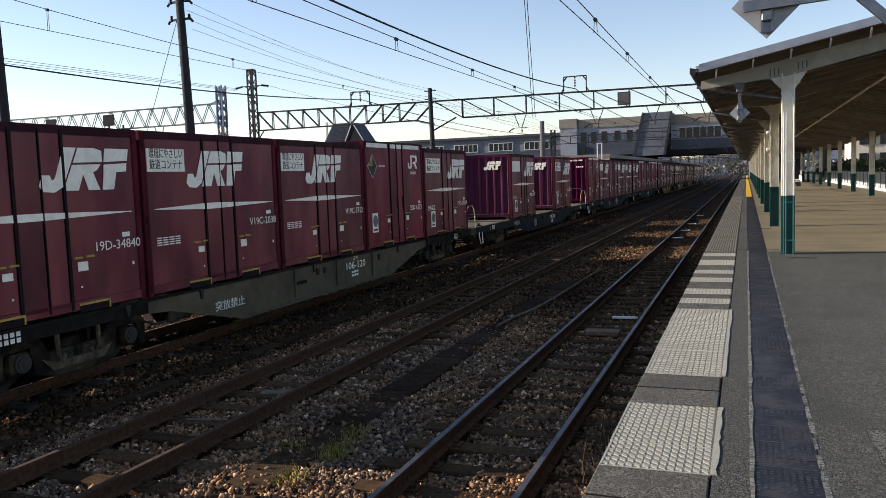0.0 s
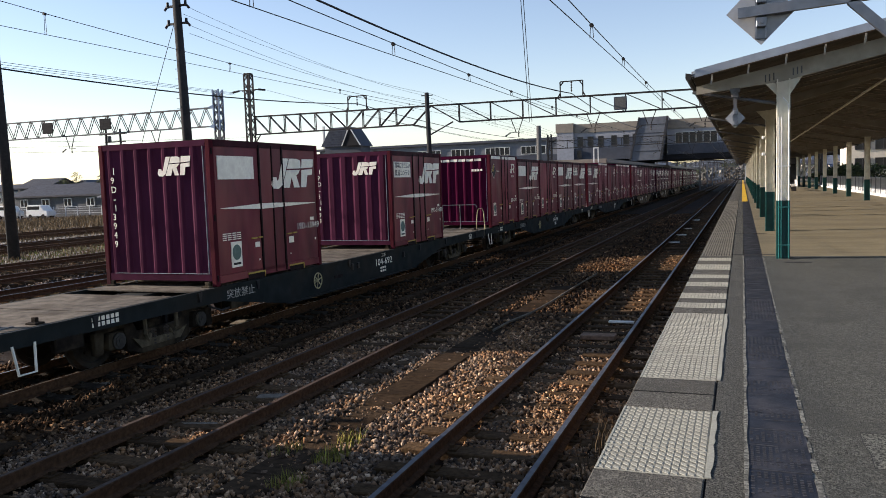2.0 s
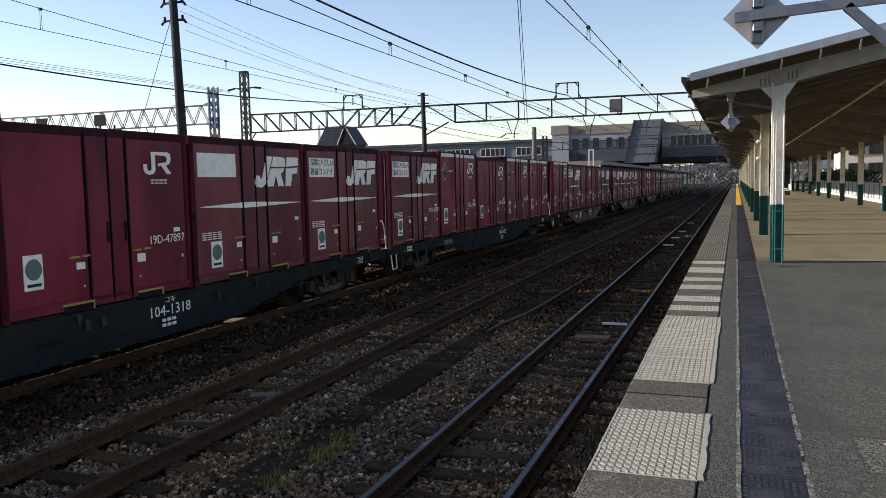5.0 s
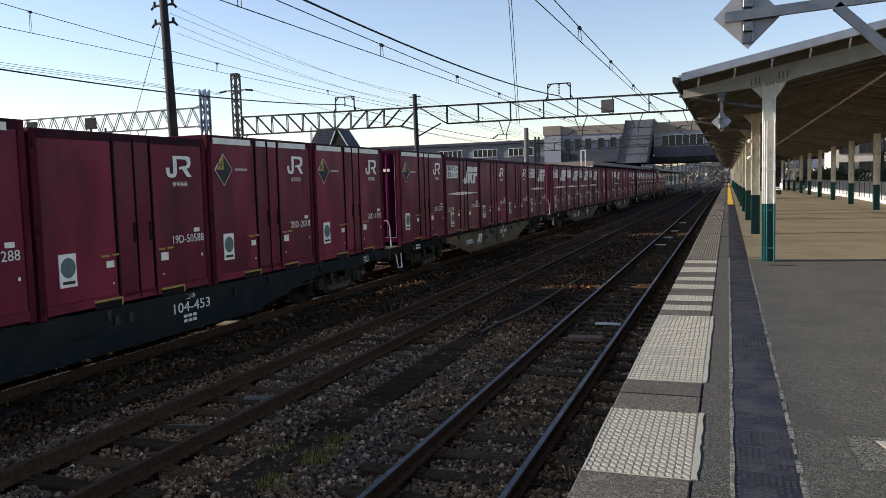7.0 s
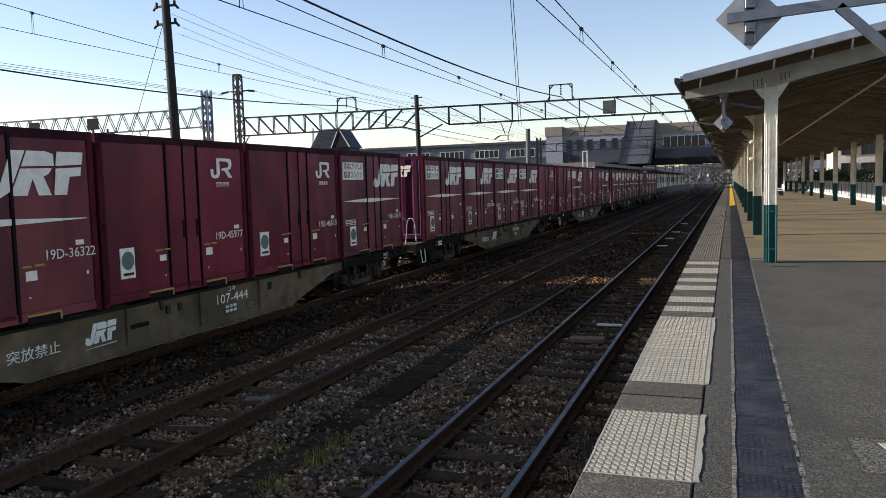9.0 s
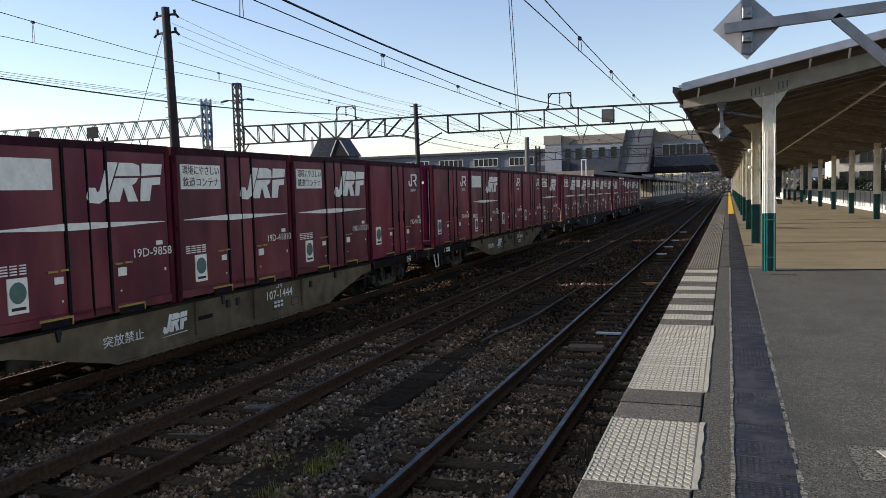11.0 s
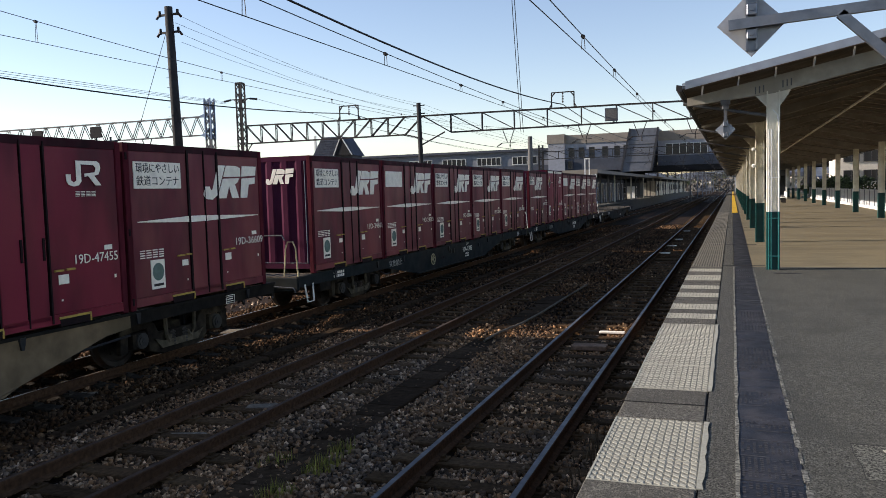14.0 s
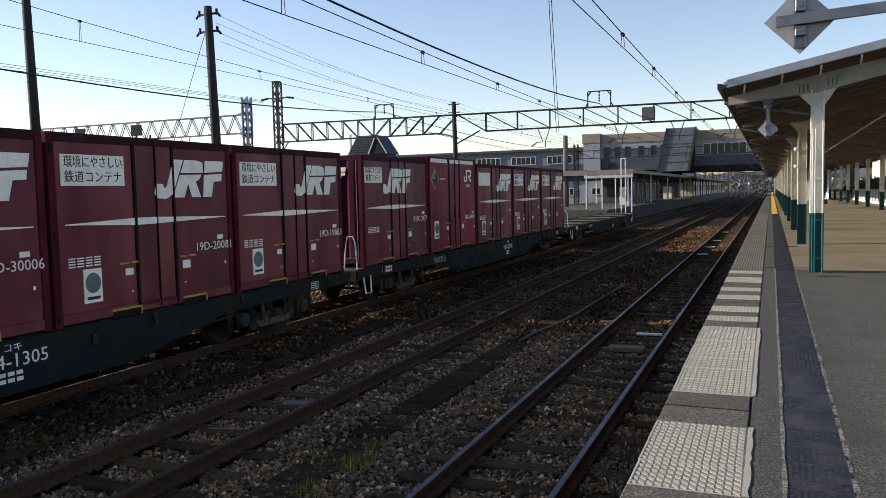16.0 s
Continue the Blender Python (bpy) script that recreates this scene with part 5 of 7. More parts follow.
    if kind == "b":
        stand = part("brake_stand", boxes((-1.19, -1.09, y0 + 0.10, y0 + 0.20, 0.92, 1.75), bevel=0.012), M["dark_steel"], w)
        part("striped_cap", boxes((-1.20, -1.08, y0 + 0.09, y0 + 0.21, 1.75, 2.12), bevel=0.012), M["hoop_paint"], stand, "pale yellow top of the stand")
        bm = bmesh.new()
        ring = [(s + 0.07, 7.1 + 0.165 * math.cos(a), 0.62 + 0.165 * math.sin(a)) for a in (k * math.pi / 10 for k in range(21))]
        tube(bm, ring, 0.011, 6)
        for a in (0.3, 1.35, 2.4):
            bar(bm, (s + 0.065, 7.1 + 0.165 * math.cos(a), 0.62 + 0.165 * math.sin(a)), (s + 0.065, 7.1 - 0.165 * math.cos(a), 0.62 - 0.165 * math.sin(a)), 0.014, 0.014)
        rod(bm, (s, 7.1, 0.62), (s + 0.08, 7.1, 0.62), 0.025, 8)
        part("brake_wheel", bm, M["hoop_paint"], w, "spoked hand-brake wheel")
    if kind in "ce":
        bm = bmesh.new()
        for pts in slanted_logo(lambda a, b: (a, b)):
            prism(bm, [(7.05 + 0.62 * u, 0.47 + 0.30 * v) for u, v in pts], 0, s, s + 0.004)
        prism(bm, [(7.05, 0.42), (7.65, 0.43), (7.65, 0.445), (7.05, 0.425)], 0, s, s + 0.004)
        part("sill_emblem", bm, M["mark"], w)
        bm = boxes(*[(s, s + 0.004, a, b, z0, z1) for a0 in (10.3, 11.0) for a, b, z0, z1 in ((a0, a0 + 0.28, 0.38, 0.39), (a0, a0 + 0.28, 0.53, 0.54), (a0, a0 + 0.012, 0.38, 0.54), (a0 + 0.268, a0 + 0.28, 0.38, 0.54))])
        part("outline_box", bm, M["ink"], w)
    lettering("notice", "突放禁止", 0.185, (s + 0.003, *{"a": (5.3, 0.47), "b": (4.0, 0.69), "d": (4.0, 0.69), "c": (5.75, 0.50), "e": (5.75, 0.50)}[kind]), M["faded_mark" if kind in "bd" else "mark"], w, 0.85)
    part("sill_slot", boxes((s - 0.01, s + 0.004, 7.95, 8.35, 0.55, 0.62)), M["seal"], w)
    bm = boxes(*[(s, s + 0.004, 10.35 + 0.12 * k, 10.44 + 0.12 * k, z, z + 0.05) for k in range(3) for z in (0.42, 0.50)],
               *[(s, s + 0.004, 0.9 + 0.09 * k, 0.96 + 0.09 * k, z, z + 0.06) for k in range(6) for z in (0.74, 0.82)])
    tagged(part("small_marking", bm, M["mark"], w), kind="stuff")
    part("data_plate", boxes(*[(s, s + 0.005, a, b, z0, z1) for a, b, z0, z1 in ((17.3, 17.56, 0.72, 0.728), (17.3, 17.56, 0.862, 0.87), (17.3, 17.308, 0.728, 0.862), (17.552, 17.56, 0.728, 0.862),
                                                                            (17.34, 17.52, 0.75, 0.765), (17.34, 17.50, 0.79, 0.805), (17.34, 17.52, 0.83, 0.843))]), M["mark"], w, "white-framed data panel")
    return w


WAGONS_BUILT = {k: build_wagon(k) for k in "abcde"}


def wheel_mesh():
    bm = bmesh.new()
    prof = [(0.0, 0.10), (0.03, 0.10), (0.055, 0.33), (0.0, 0.35), (-0.02, WHEEL_R + 0.028), (0.012, WHEEL_R + 0.028), (0.02, WHEEL_R), (0.12, WHEEL_R - 0.006), (0.12, 0.35), (0.085, 0.33), (0.07, 0.10), (0.12, 0.10)]
    n = 28
    for side in (-1, 1):
        rings = [[bm.verts.new((side * (0.50 + a), r * math.cos(t), r * math.sin(t))) for a, r in prof] for t in (2 * math.pi * k / n for k in range(n))]
        for k in range(n):
            p, q = rings[k], rings[(k + 1) % n]
            for i in range(len(prof) - 1):
                bm.faces.new((p[i], p[i + 1], q[i + 1], q[i]))
        for k in range(6):
            t = k * math.pi / 3
            rod(bm, (side * 0.58, 0.22 * math.cos(t), 0.22 * math.sin(t)), (side * 0.60, 0.22 * math.cos(t), 0.22 * math.sin(t)), 0.035, 8)
    rod(bm, (-1.0, 0, 0), (1.0, 0, 0), 0.075, 12)
    bmesh.ops.recalc_face_normals(bm, faces=bm.faces[:])
    return mesh_of("wheelset", bm, M["wheel"])


WHEELS = wheel_mesh()

# wagons from the front: place of the first container slot, kind, number, containers by slot
TRAIN = (
    (-14.05, "d", "", (("slogan", "19D-38116"), ("jr", "19D-44120"), ("slogan", "19D-21554"), ("blank", "19D-17208"), ("slogan", "19D-33047"))),
    (5.82, "a", "106-120", (("slogan", "19D-34840"), ("vent", "V19C-2038"), ("vent", "V19C-3712"), ("band", "20D-6373"), ("slogan", "19D-60268"))),
    (25.96, "b", "104-692", (None, ("blank", "19D-13949"), None, ("slogan", "19D-31493"), None)),
    (45.80, "b", "104-1318", (("band", "20D-2747"), ("blank", "19D-13283"), ("jr", "19D-47897"), ("blank", ""), ("slogan", ""))),
    (65.08, "d", "104-453", (("slogan", "19D-30821"), ("band", "20D-5288"), ("jr", "19D-50588"), ("band", "20D-2018"), ("band", "20D-1790"))),
    (84.82, "c", "107-444", (("band", "20D-7207"), ("slogan", "19D-36322"), ("jr", "19D-45977"), ("jr", "19D-46513"), ("slogan", "19D-30677"))),
    (105.15, "c", "107-1444", (("slogan", ""), ("blank", "19D-9858"), ("slogan", "19D-41810"), ("slogan", "19D-39321"), ("jr", "19D-90135"))),
    (124.68, "e", "107-1606", (("jr", "19D-42640"), ("blank", "19D-19952"), ("jr", "19D-49749"), ("jr", "19D-47455"), ("slogan", "19D-36609"))),
    (145.17, "b", "104-1305", (("slogan", "19D-24861"), ("blank", "19D-24213"), ("slogan", "19D-30006"), ("slogan", "19D-20081"), ("slogan", "19D-19863"))),
    (164.70, "d", "104-2316", (("vent", "V19C-2877"), ("band", "20D-6409"), ("blank", ""), ("slogan", ""), ("slogan", ""))),
    (184.60, "d", "", (None, None, None, None, None)),
)
MOVING, TURNING, made = [], [], []
used = set()


def fresh(model, key):
    """The model itself the first time, a copy of it after that."""
    again = key in used
    used.add(key)
    return copy_thing(model, Matrix.Identity(4)) if again else model


for at, kind, number, load in TRAIN:
    wagon = fresh(WAGONS_BUILT[kind], kind)
    stock = [(fresh(STYLES[what[0]], what[0]), *what, slot) for slot, what in enumerate(load) if what]
    made.append((at, number, wagon, stock))
for at, number, wagon, stock in made:
    if number:
        lettering("number", "コキ", 0.13, (1.218, 10.42, 0.80), M["mark"], wagon, 0.24)
        lettering("number", number, 0.24, (1.218, 10.05, 0.60), M["mark"], wagon, 0.95)
    MOVING.append((wagon, at, RAIL_Z))
    for yc in BOGIES:
        for d in (-0.95, 0.95):
            wheel = part("wheelset", WHEELS, None, wagon, "turning steel wheelset")
            wheel.location = (0, yc + d, WHEEL_R)
            TURNING.append((wheel, yc + d))
    for c, style, digits, slot in stock:
        if digits:
            letter_container(c, style, digits)
        c.scale.z = TALL[style]
        MOVING.append((c, at + slot * PITCH, DECK - 0.005))


# ---- overhead line ----
def lattice(bm, a, b, half, leg, steps, square=True):
    """A lattice mast or beam from a to b: four legs with zigzag bracing."""
    a, b = Vector(a), Vector(b)
    d = (b - a).normalized()
    u = d.cross(Vector((0, 1, 0.001))).normalized()
    v = d.cross(u).normalized()
    corners = [(-1, -1), (1, -1), (1, 1), (-1, 1)]
    def at(k, c):
        return a + (b - a) * (k / steps) + half * (c[0] * u + c[1] * v)
    for c in corners:
        bar(bm, at(0, c), at(steps, c), leg, leg)
    for k in range(steps):
        for i in range(4):
            c, e = corners[i], corners[(i + 1) % 4]
            bar(bm, at(k, c if k % 2 else e), at(k + 1, e if k % 2 else c), leg * 0.7, leg * 0.5)


def insulator(bm, p, q, r=0.06):
    p, q = Vector(p), Vector(q)
    for k in range(4):
        c = p + (q - p) * (k + 0.5) / 4
        d = (q - p).normalized() * (q - p).length * 0.06
        rod(bm, c - d, c + d, r, 8)
    rod(bm, p, q, r * 0.4, 6)


def truss(bm, y, x0, x1, z0, z1, bay, chord, web, tilt=0.0, plain=False, tilt_end=0.0):
    """A flat beam across the tracks with upright and slanting webs; the top chord rises by the tilts at its two ends."""
    n = max(2, round((x1 - x0) / bay))
    for dy in (-0.10, 0.10):
        bar(bm, (x0, y + dy, z1 + tilt), (x1, y + dy, z1 + tilt_end), chord, chord)
        bar(bm, (x0, y + dy, z0), (x1, y + dy, z0), chord, chord)
        for k in range(n):
            a, b = x0 + (x1 - x0) * k / n, x0 + (x1 - x0) * (k + 1) / n
            za = z1 + tilt + (tilt_end - tilt) * k / n
            zb = z1 + tilt + (tilt_end - tilt) * (k + 1) / n
            if not plain:
                bar(bm, (a, y + dy, z0), (a, y + dy, za), web, web)
            rising = k % 2 == 1 if plain else k > n // 2
            bar(bm, (a, y + dy, z0 if rising else za), (b, y + dy, zb if rising else z0), web, web)
    for k in range(n + 1):
        a = x0 + (x1 - x0) * k / n
        bar(bm, (a, y - 0.10, z0), (a, y + 0.10, z0), web, web)
        bar(bm, (a, y - 0.10, z1), (a, y + 0.10, z1), web, web)


def build_gantry(y, x0, x1, z0, z1, label, mast_x, top, bay=1.75, frames=(), drops=(), steel="dark_steel", tilt=0.0, mast=0.25, plain=False, spans=()):
    g = thing("catenary_gantry", label, "gantry", "line gantries")
    bm = bmesh.new()
    for lo, hi, step in spans or ((x0, x1, bay),):
        truss(bm, y, lo, hi, z0, z1, step, *((0.085, 0.045) if plain else (0.10, 0.055)), tilt * (x1 - lo) / (x1 - x0), plain, tilt * (x1 - hi) / (x1 - x0))
    part("truss_beam", bm, M[steel], g)
    for x, h in zip(mast_x, top):
        bm = bmesh.new()
        lattice(bm, (x, y, GROUND_Z), (x, y, h), mast, 0.10, max(6, int(h / 0.55)))
        part("lattice_mast", bm, M[steel], g)
    for x in frames:
        rise = z1 + tilt * (x1 - x) / (x1 - x0)
        bm = bmesh.new()
        for a, b in (((x - 0.8, rise), (x - 0.8, rise + 1.1)), ((x - 0.8, rise + 1.1), (x + 0.8, rise + 1.1)), ((x + 0.8, rise + 1.1), (x + 0.8, rise)),
                     ((x - 0.8, rise + 0.8), (x - 0.55, rise + 1.1)), ((x + 0.8, rise + 0.8), (x + 0.55, rise + 1.1)), ((x - 0.98, rise), (x - 0.8, rise + 0.3)), ((x + 0.98, rise), (x + 0.8, rise + 0.3))):
            bar(bm, (a[0], y, a[1]), (b[0], y, b[1]), 0.075, 0.075)
        insulator(bm, (x, y, rise + 1.1), (x, y, rise + 0.35), 0.06)
        part("feeder_frame", bm, M[steel], g, "small frame holding the feeder wire")
    for x in drops:
        bm = bmesh.new()
        bar(bm, (x - 0.45, y, z0), (x - 0.1, y, z0 - 0.95), 0.05, 0.05)
        bar(bm, (x + 0.45, y, z0), (x + 0.1, y, z0 - 0.95), 0.05, 0.05)
        bar(bm, (x - 0.5, y, z0 - 1.0), (x + 0.5, y, z0 - 1.0), 0.04, 0.04)
        insulator(bm, (x - 0.5, y, z0 - 1.0), (x - 0.9, y, z0 - 1.25), 0.06)
        insulator(bm, (x + 0.1, y, z0 - 0.95), (x + 0.1, y, z0 - 1.35), 0.06)
        part("wire_support", bm, M[steel], g)
    return g


GY = 55.66
g = build_gantry(GY, -37.4, 9.5, 7.10, 8.20, "dark steel catenary gantry spanning the main tracks", (-37.85, 9.3), (12.0, 9.0), 2.35, (-28.0, -11.2), (-9.7, -5.9, -15.2, -2.4), tilt=0.35,
                 spans=((-37.4, -23.3, 1.41), (-19.6, 9.5, 2.42)))
part("sign_box", boxes((-8.24, -7.36, GY - 0.24, GY - 0.18, 7.22, 8.12), bevel=0.02), M["facade_dark"], g, "dark square plate on the truss")
part("sign_panel", boxes((-8.16, -7.44, GY - 0.25, GY - 0.24, 7.30, 8.04)), M["grey_pole"], g, "grey panel in a dark frame")
bm = bmesh.new()
for dy in (-0.1, 0.1):
    bar(bm, (-23.3, GY + dy, 8.44), (-19.6, GY + dy, 8.42), 0.10, 0.10)
    bar(bm, (-23.3, GY + dy, 7.1), (-21.9, GY + dy, 6.75), 0.09, 0.09)
    bar(bm, (-23.3, GY + dy, 7.1), (-21.9, GY + dy, 8.4), 0.06, 0.06)
    bar(bm, (-21.8, GY + dy, 8.4), (-19.6, GY + dy, 7.1), 0.06, 0.06)
    bar(bm, (-19.6, GY + dy, 7.1), (-19.6, GY + dy, 8.42), 0.06, 0.06)
part("joint_bay", bm, M["dark_steel"], g)
bm = bmesh.new()
bar(bm, (-36.9, GY, 7.1), (-37.6, GY, 6.2), 0.07, 0.07)
part("knee_brace", bm, M["dark_steel"], g)
bm = bmesh.new()
for s in (-1, 1):
    bar(bm, (-37.85, GY, 10.75), (-37.85 + s * 0.9, GY, 10.75), 0.07, 0.07)
    bar(bm, (-37.85, GY, 10.35), (-37.85 + s * 0.7, GY, 10.75), 0.05, 0.05)
    insulator(bm, (-37.85 + s * 0.9, GY, 10.75), (-37.85 + s * 1.6, GY, 10.65), 0.09)
part("crossarm", bm, M["dark_steel"], g)
part("cap_plate", boxes((-38.13, -37.57, GY - 0.27, GY + 0.27, 11.95, 12.1)), M["dark_steel"], g)
# the plain pole that stands under the truss
mast = thing("line_pole", "dark slim line pole beside the gantry truss", "pole")
bm = bmesh.new()
rod(bm, (-21.75, GY - 0.6, GROUND_Z), (-21.92, GY - 0.6, 9.35), 0.20, 12, 0.16)
part("shaft", bm, M["pole"], mast, smooth=True)
bm = bmesh.new()
for z in (9.15, 8.55):
    bar(bm, (-22.35, GY - 0.6, z), (-21.45, GY - 0.6, z), 0.07, 0.07)
bar(bm, (-21.8, GY - 0.6, 6.2), (-19.9, GY - 0.6, 7.1), 0.09, 0.09)
part("crossarm", bm, M["dark_steel"], mast)

g = build_gantry(48.6, -58.0, -36.2, 7.33, 8.68, "grey lattice gantry over the yard sidings", (-35.75,), (9.7,), 0.66, (), (-50.0, -41.5), "grey_steel", mast=0.22, plain=True)
bm = bmesh.new()
lattice(bm, (-35.75, 48.6, 7.0), (-35.75, 48.6, 9.95), 0.245, 0.09, 6)
for z in (7.15, 8.55):
    prism(bm, [(-36.0, z), (-36.0, z + 0.35), (-36.5, z + 0.2), (-36.5, z + 0.12)], 1, 48.45, 48.6)
part("mast_head", bm, M["blue_steel"], g, "blue-grey lattice mast head")
for x in (-51.9, -46.0):
    part("sign_box", boxes((x - 0.55, x + 0.55, 48.2, 48.27, 7.6, 8.45), bevel=0.02), M["under"], g)
for k, y in enumerate((104.0, 152.0, 186.0, 214.0, 246.0, 280.0, 320.0, 370.0)):
    build_gantry(y, -24.0, 9.0, 6.7, 7.7, "distant steel catenary gantry over the tracks", (-24.0, 9.0), (8.6, 8.6), 2.4, (), (-9.7, -5.9, -2.4), "dark_steel")


def build_pole(x, y, z, lean, r, arms, label, mat="pole"):
    p = thing("utility_pole", label, "utility pole", "utility poles")
    bm = bmesh.new()
    rod(bm, (x + lean, y, GROUND_Z), (x, y, z), r * 1.25, 14, r * 0.9)
    part("shaft", bm, M[mat], p, smooth=True)
    for h in arms:
        bm = bmesh.new()
        bar(bm, (x - 0.58, y, h), (x + 0.58, y, h), 0.08, 0.09)
        for s in (-0.5, 0.5):
            rod(bm, (x + s, y, h - 0.06), (x + s, y, h + 0.2), 0.06, 8)
        arm = part("crossarm", bm, M["dark_steel"], p)
        for s in (-0.56, 0.56):
            bm = bmesh.new()
            insulator(bm, (x + s, y, h - 0.02), (x + s * 1.25, y, h - 0.16), 0.06)
            part("insulator", bm, M["insulator"], arm)
    bm = bmesh.new()
    for k in range(7):
        rod(bm, (x - 0.3, y, z - 3.2 - 0.45 * k), (x + 0.3, y, z - 3.2 - 0.45 * k), 0.012, 5)
    part("climbing_steps", bm, M["dark_steel"], p)
    return p


build_pole(-24.34, 30.4, 11.5, 0.30, 0.205, (10.35, 11.15), "tall dark utility pole with two crossarms")
build_pole(-31.15, 26.3, 12.6, 0.30, 0.20, (12.2,), "dark utility pole beyond the train")
build_pole(-18.6, 76.0, 7.9, 0.0, 0.24, (), "grey concrete pole beside the island platform", "grey_pole")
twin = thing("utility_pole", "pair of slim dark poles joined by crossbeams and transformers", "utility pole", "utility poles")
for x, z in ((-76.3, 12.3), (-74.0, 10.9)):
    bm = bmesh.new()
    rod(bm, (x, 80.0, GROUND_Z), (x, 80.0, z), 0.19, 10, 0.13)
    part("shaft", bm, M["pole"], twin, smooth=True)
for z, lo, hi in ((10.2, -77.4, -73.0), (9.2, -76.5, -73.2), (6.9, -76.6, -73.8), (6.0, -76.5, -73.9)):
    part("crossbeam", boxes((lo, hi, 79.9, 80.1, z, z + 0.14)), M["dark_steel"], twin)
for x, z in ((-75.8, 9.34), (-74.6, 6.14), (-75.6, 7.04)):
    bm = bmesh.new()
    rod(bm, (x, 80.0, z), (x, 80.0, z + 0.7), 0.26, 10)
    part("transformer", bm, M["grey_pole"], twin)
build_pole(-70.5, 92.0, 8.8, 0.0, 0.15, (8.2,), "slim pole in the far street", "grey_pole")


def wire(label, pts, r=0.014, hangers=(), other=None):
    """A wire through the points; hangers join it to the other wire's points at the given fractions."""
    bm = bmesh.new()
    tube(bm, pts, r, 5)
    o = tagged(part("overhead_wire", bm, M["wire"]), label, "wire")
    if other:
        for f in hangers:
            def on(line):
                n = f * (len(line) - 1)
                i = min(int(n), len(line) - 2)
                return Vector(line[i]).lerp(Vector(line[i + 1]), n - i)
            p, q = on(pts), on(other)
            bm = bmesh.new()
            rod(bm, p - Vector((0.015, 0, 0)), q - Vector((0.03, 0, 0)), 0.006, 5)
            rod(bm, p + Vector((0.015, 0, 0)), q + Vector((0.03, 0, 0)), 0.006, 5)
            rod(bm, p - Vector((0, 0.035, 0.01)), p + Vector((0, 0.035, -0.01)), 0.034, 8)
            part("hanger", bm, M["dark_steel"], o)
    return o


def sag(a, b, depth, n=14):
    a, b = Vector(a), Vector(b)
    return [tuple(a.lerp(b, k / n) - Vector((0, 0, 4 * depth * (k / n) * (1 - k / n)))) for k in range(n + 1)]


def catenary(x, low, high, mid, y0, y1, fr, label):
    c = sag((x, y0, low), (x, y1, low), 0.02)
    m = sag((x, y0, high), (x, y1, high), high - mid)
    wire("contact wire over " + label, c, 0.0075)
    wire("messenger wire over " + label, m, 0.0085, fr, c)


spans = ((GY - 48, GY), (GY, GY + 48.4), (GY + 48.4, GY + 96.4), (GY + 96.4, GY + 150))
for y0, y1 in spans:
    catenary(-2.33, 4.935, 5.24, 5.01, y0, y1, [0.03, 0.119, 0.197, 0.285, 0.384, 0.475, 0.565, 0.655, 0.745, 0.835, 0.925], "the platform track")
    catenary(-5.94, 4.965, 5.28, 5.02, y0, y1, [0.026, 0.119, 0.208, 0.283, 0.387, 0.475, 0.565, 0.655, 0.745, 0.835, 0.925], "the middle track")
    catenary(-15.2, 6.38, 7.18, 6.50, y0, y1, [0.138, 0.286, 0.439, 0.588, 0.737, 0.886], "the sidings")
for y0, y1 in ((GY - 96, GY - 48),):
    for x in (-2.33, -5.94):
        catenary(x, 4.93, 5.25, 5.0, y0, y1, (0.3, 0.6), "the tracks")
    catenary(-15.2, 6.37, 6.95, 6.53, y0, y1, (0.5,), "the sidings")
wire("thick black feeder cable along the line", sag((-11.2, 2.4, 8.6), (-11.2, GY, 8.6), 0.82, 24), 0.035)
wire("black feeder cable behind the camera", sag((-11.2, -50, 8.6), (-11.2, 2.4, 8.6), 0.82), 0.035)
wire("black feeder cable along the line", sag((-11.2, GY, 8.6), (-11.2, GY + 48, 8.6), 0.6), 0.03)
wire("thick dark feeder cable over the yard", sag((-28.0, -1.7, 9.0), (-28.0, GY, 9.0), 1.2, 24), 0.035)
wire("dark feeder cable behind the camera", sag((-28.0, -55, 9.0), (-28.0, -1.7, 9.0), 1.2), 0.035)
wire("dark feeder cable over the yard", sag((-28.0, GY, 9.0), (-28.0, GY + 60, 8.6), 0.6), 0.03)
for k in range(3):
    wire("thin power line to the lattice mast", sag((-29.7, 5.0, 8.2 - 0.16 * k), (-39.4 + 0.1 * k, GY, 10.65 - 0.1 * k), 0.05), 0.012)
    wire("thin power line from the lattice mast", sag((-36.2, GY, 10.65), (-33.0 + k, 110, 8.5 - 0.3 * k), 0.4), 0.012)
for k, (x, h, z, end) in enumerate(((-23.75, 11.05, 9.22, -22.3), (-24.0, 10.75, 9.22, -21.5), (-23.75, 10.25, 8.62, -22.3), (-23.7, 9.85, 8.62, -21.5))):
    wire("thin power line between poles", sag((x, 30.4, h), (end, GY - 0.6, z), 0.42), 0.0085)
    wire("thin power line onwards from the slim pole", sag((end, GY - 0.6, z), (end + 1.5, 110, z - 1.2), 0.5), 0.0085)
wire("slanting stay wire of the utility pole", [(-24.3, 30.4, 10.9), (-27.6, 31.5, 5.6), (-31.0, 32.6, -0.2)], 0.014)
for k in range(2):
    wire("pair of thin hanging feeder wires", [(-8.4 - 0.10 * k, 31.4, 15.2), (-10.56 - 0.14 * k, 40.48, 12.03), (-14.1 - 0.18 * k, GY, 6.8)], 0.02)
for k in range(3):
    wire("thin telephone lines over the yard", sag((-80, 30, 8.0 - 0.5 * k), (-40, 60, 7.2 - 0.4 * k), 0.4), 0.012)


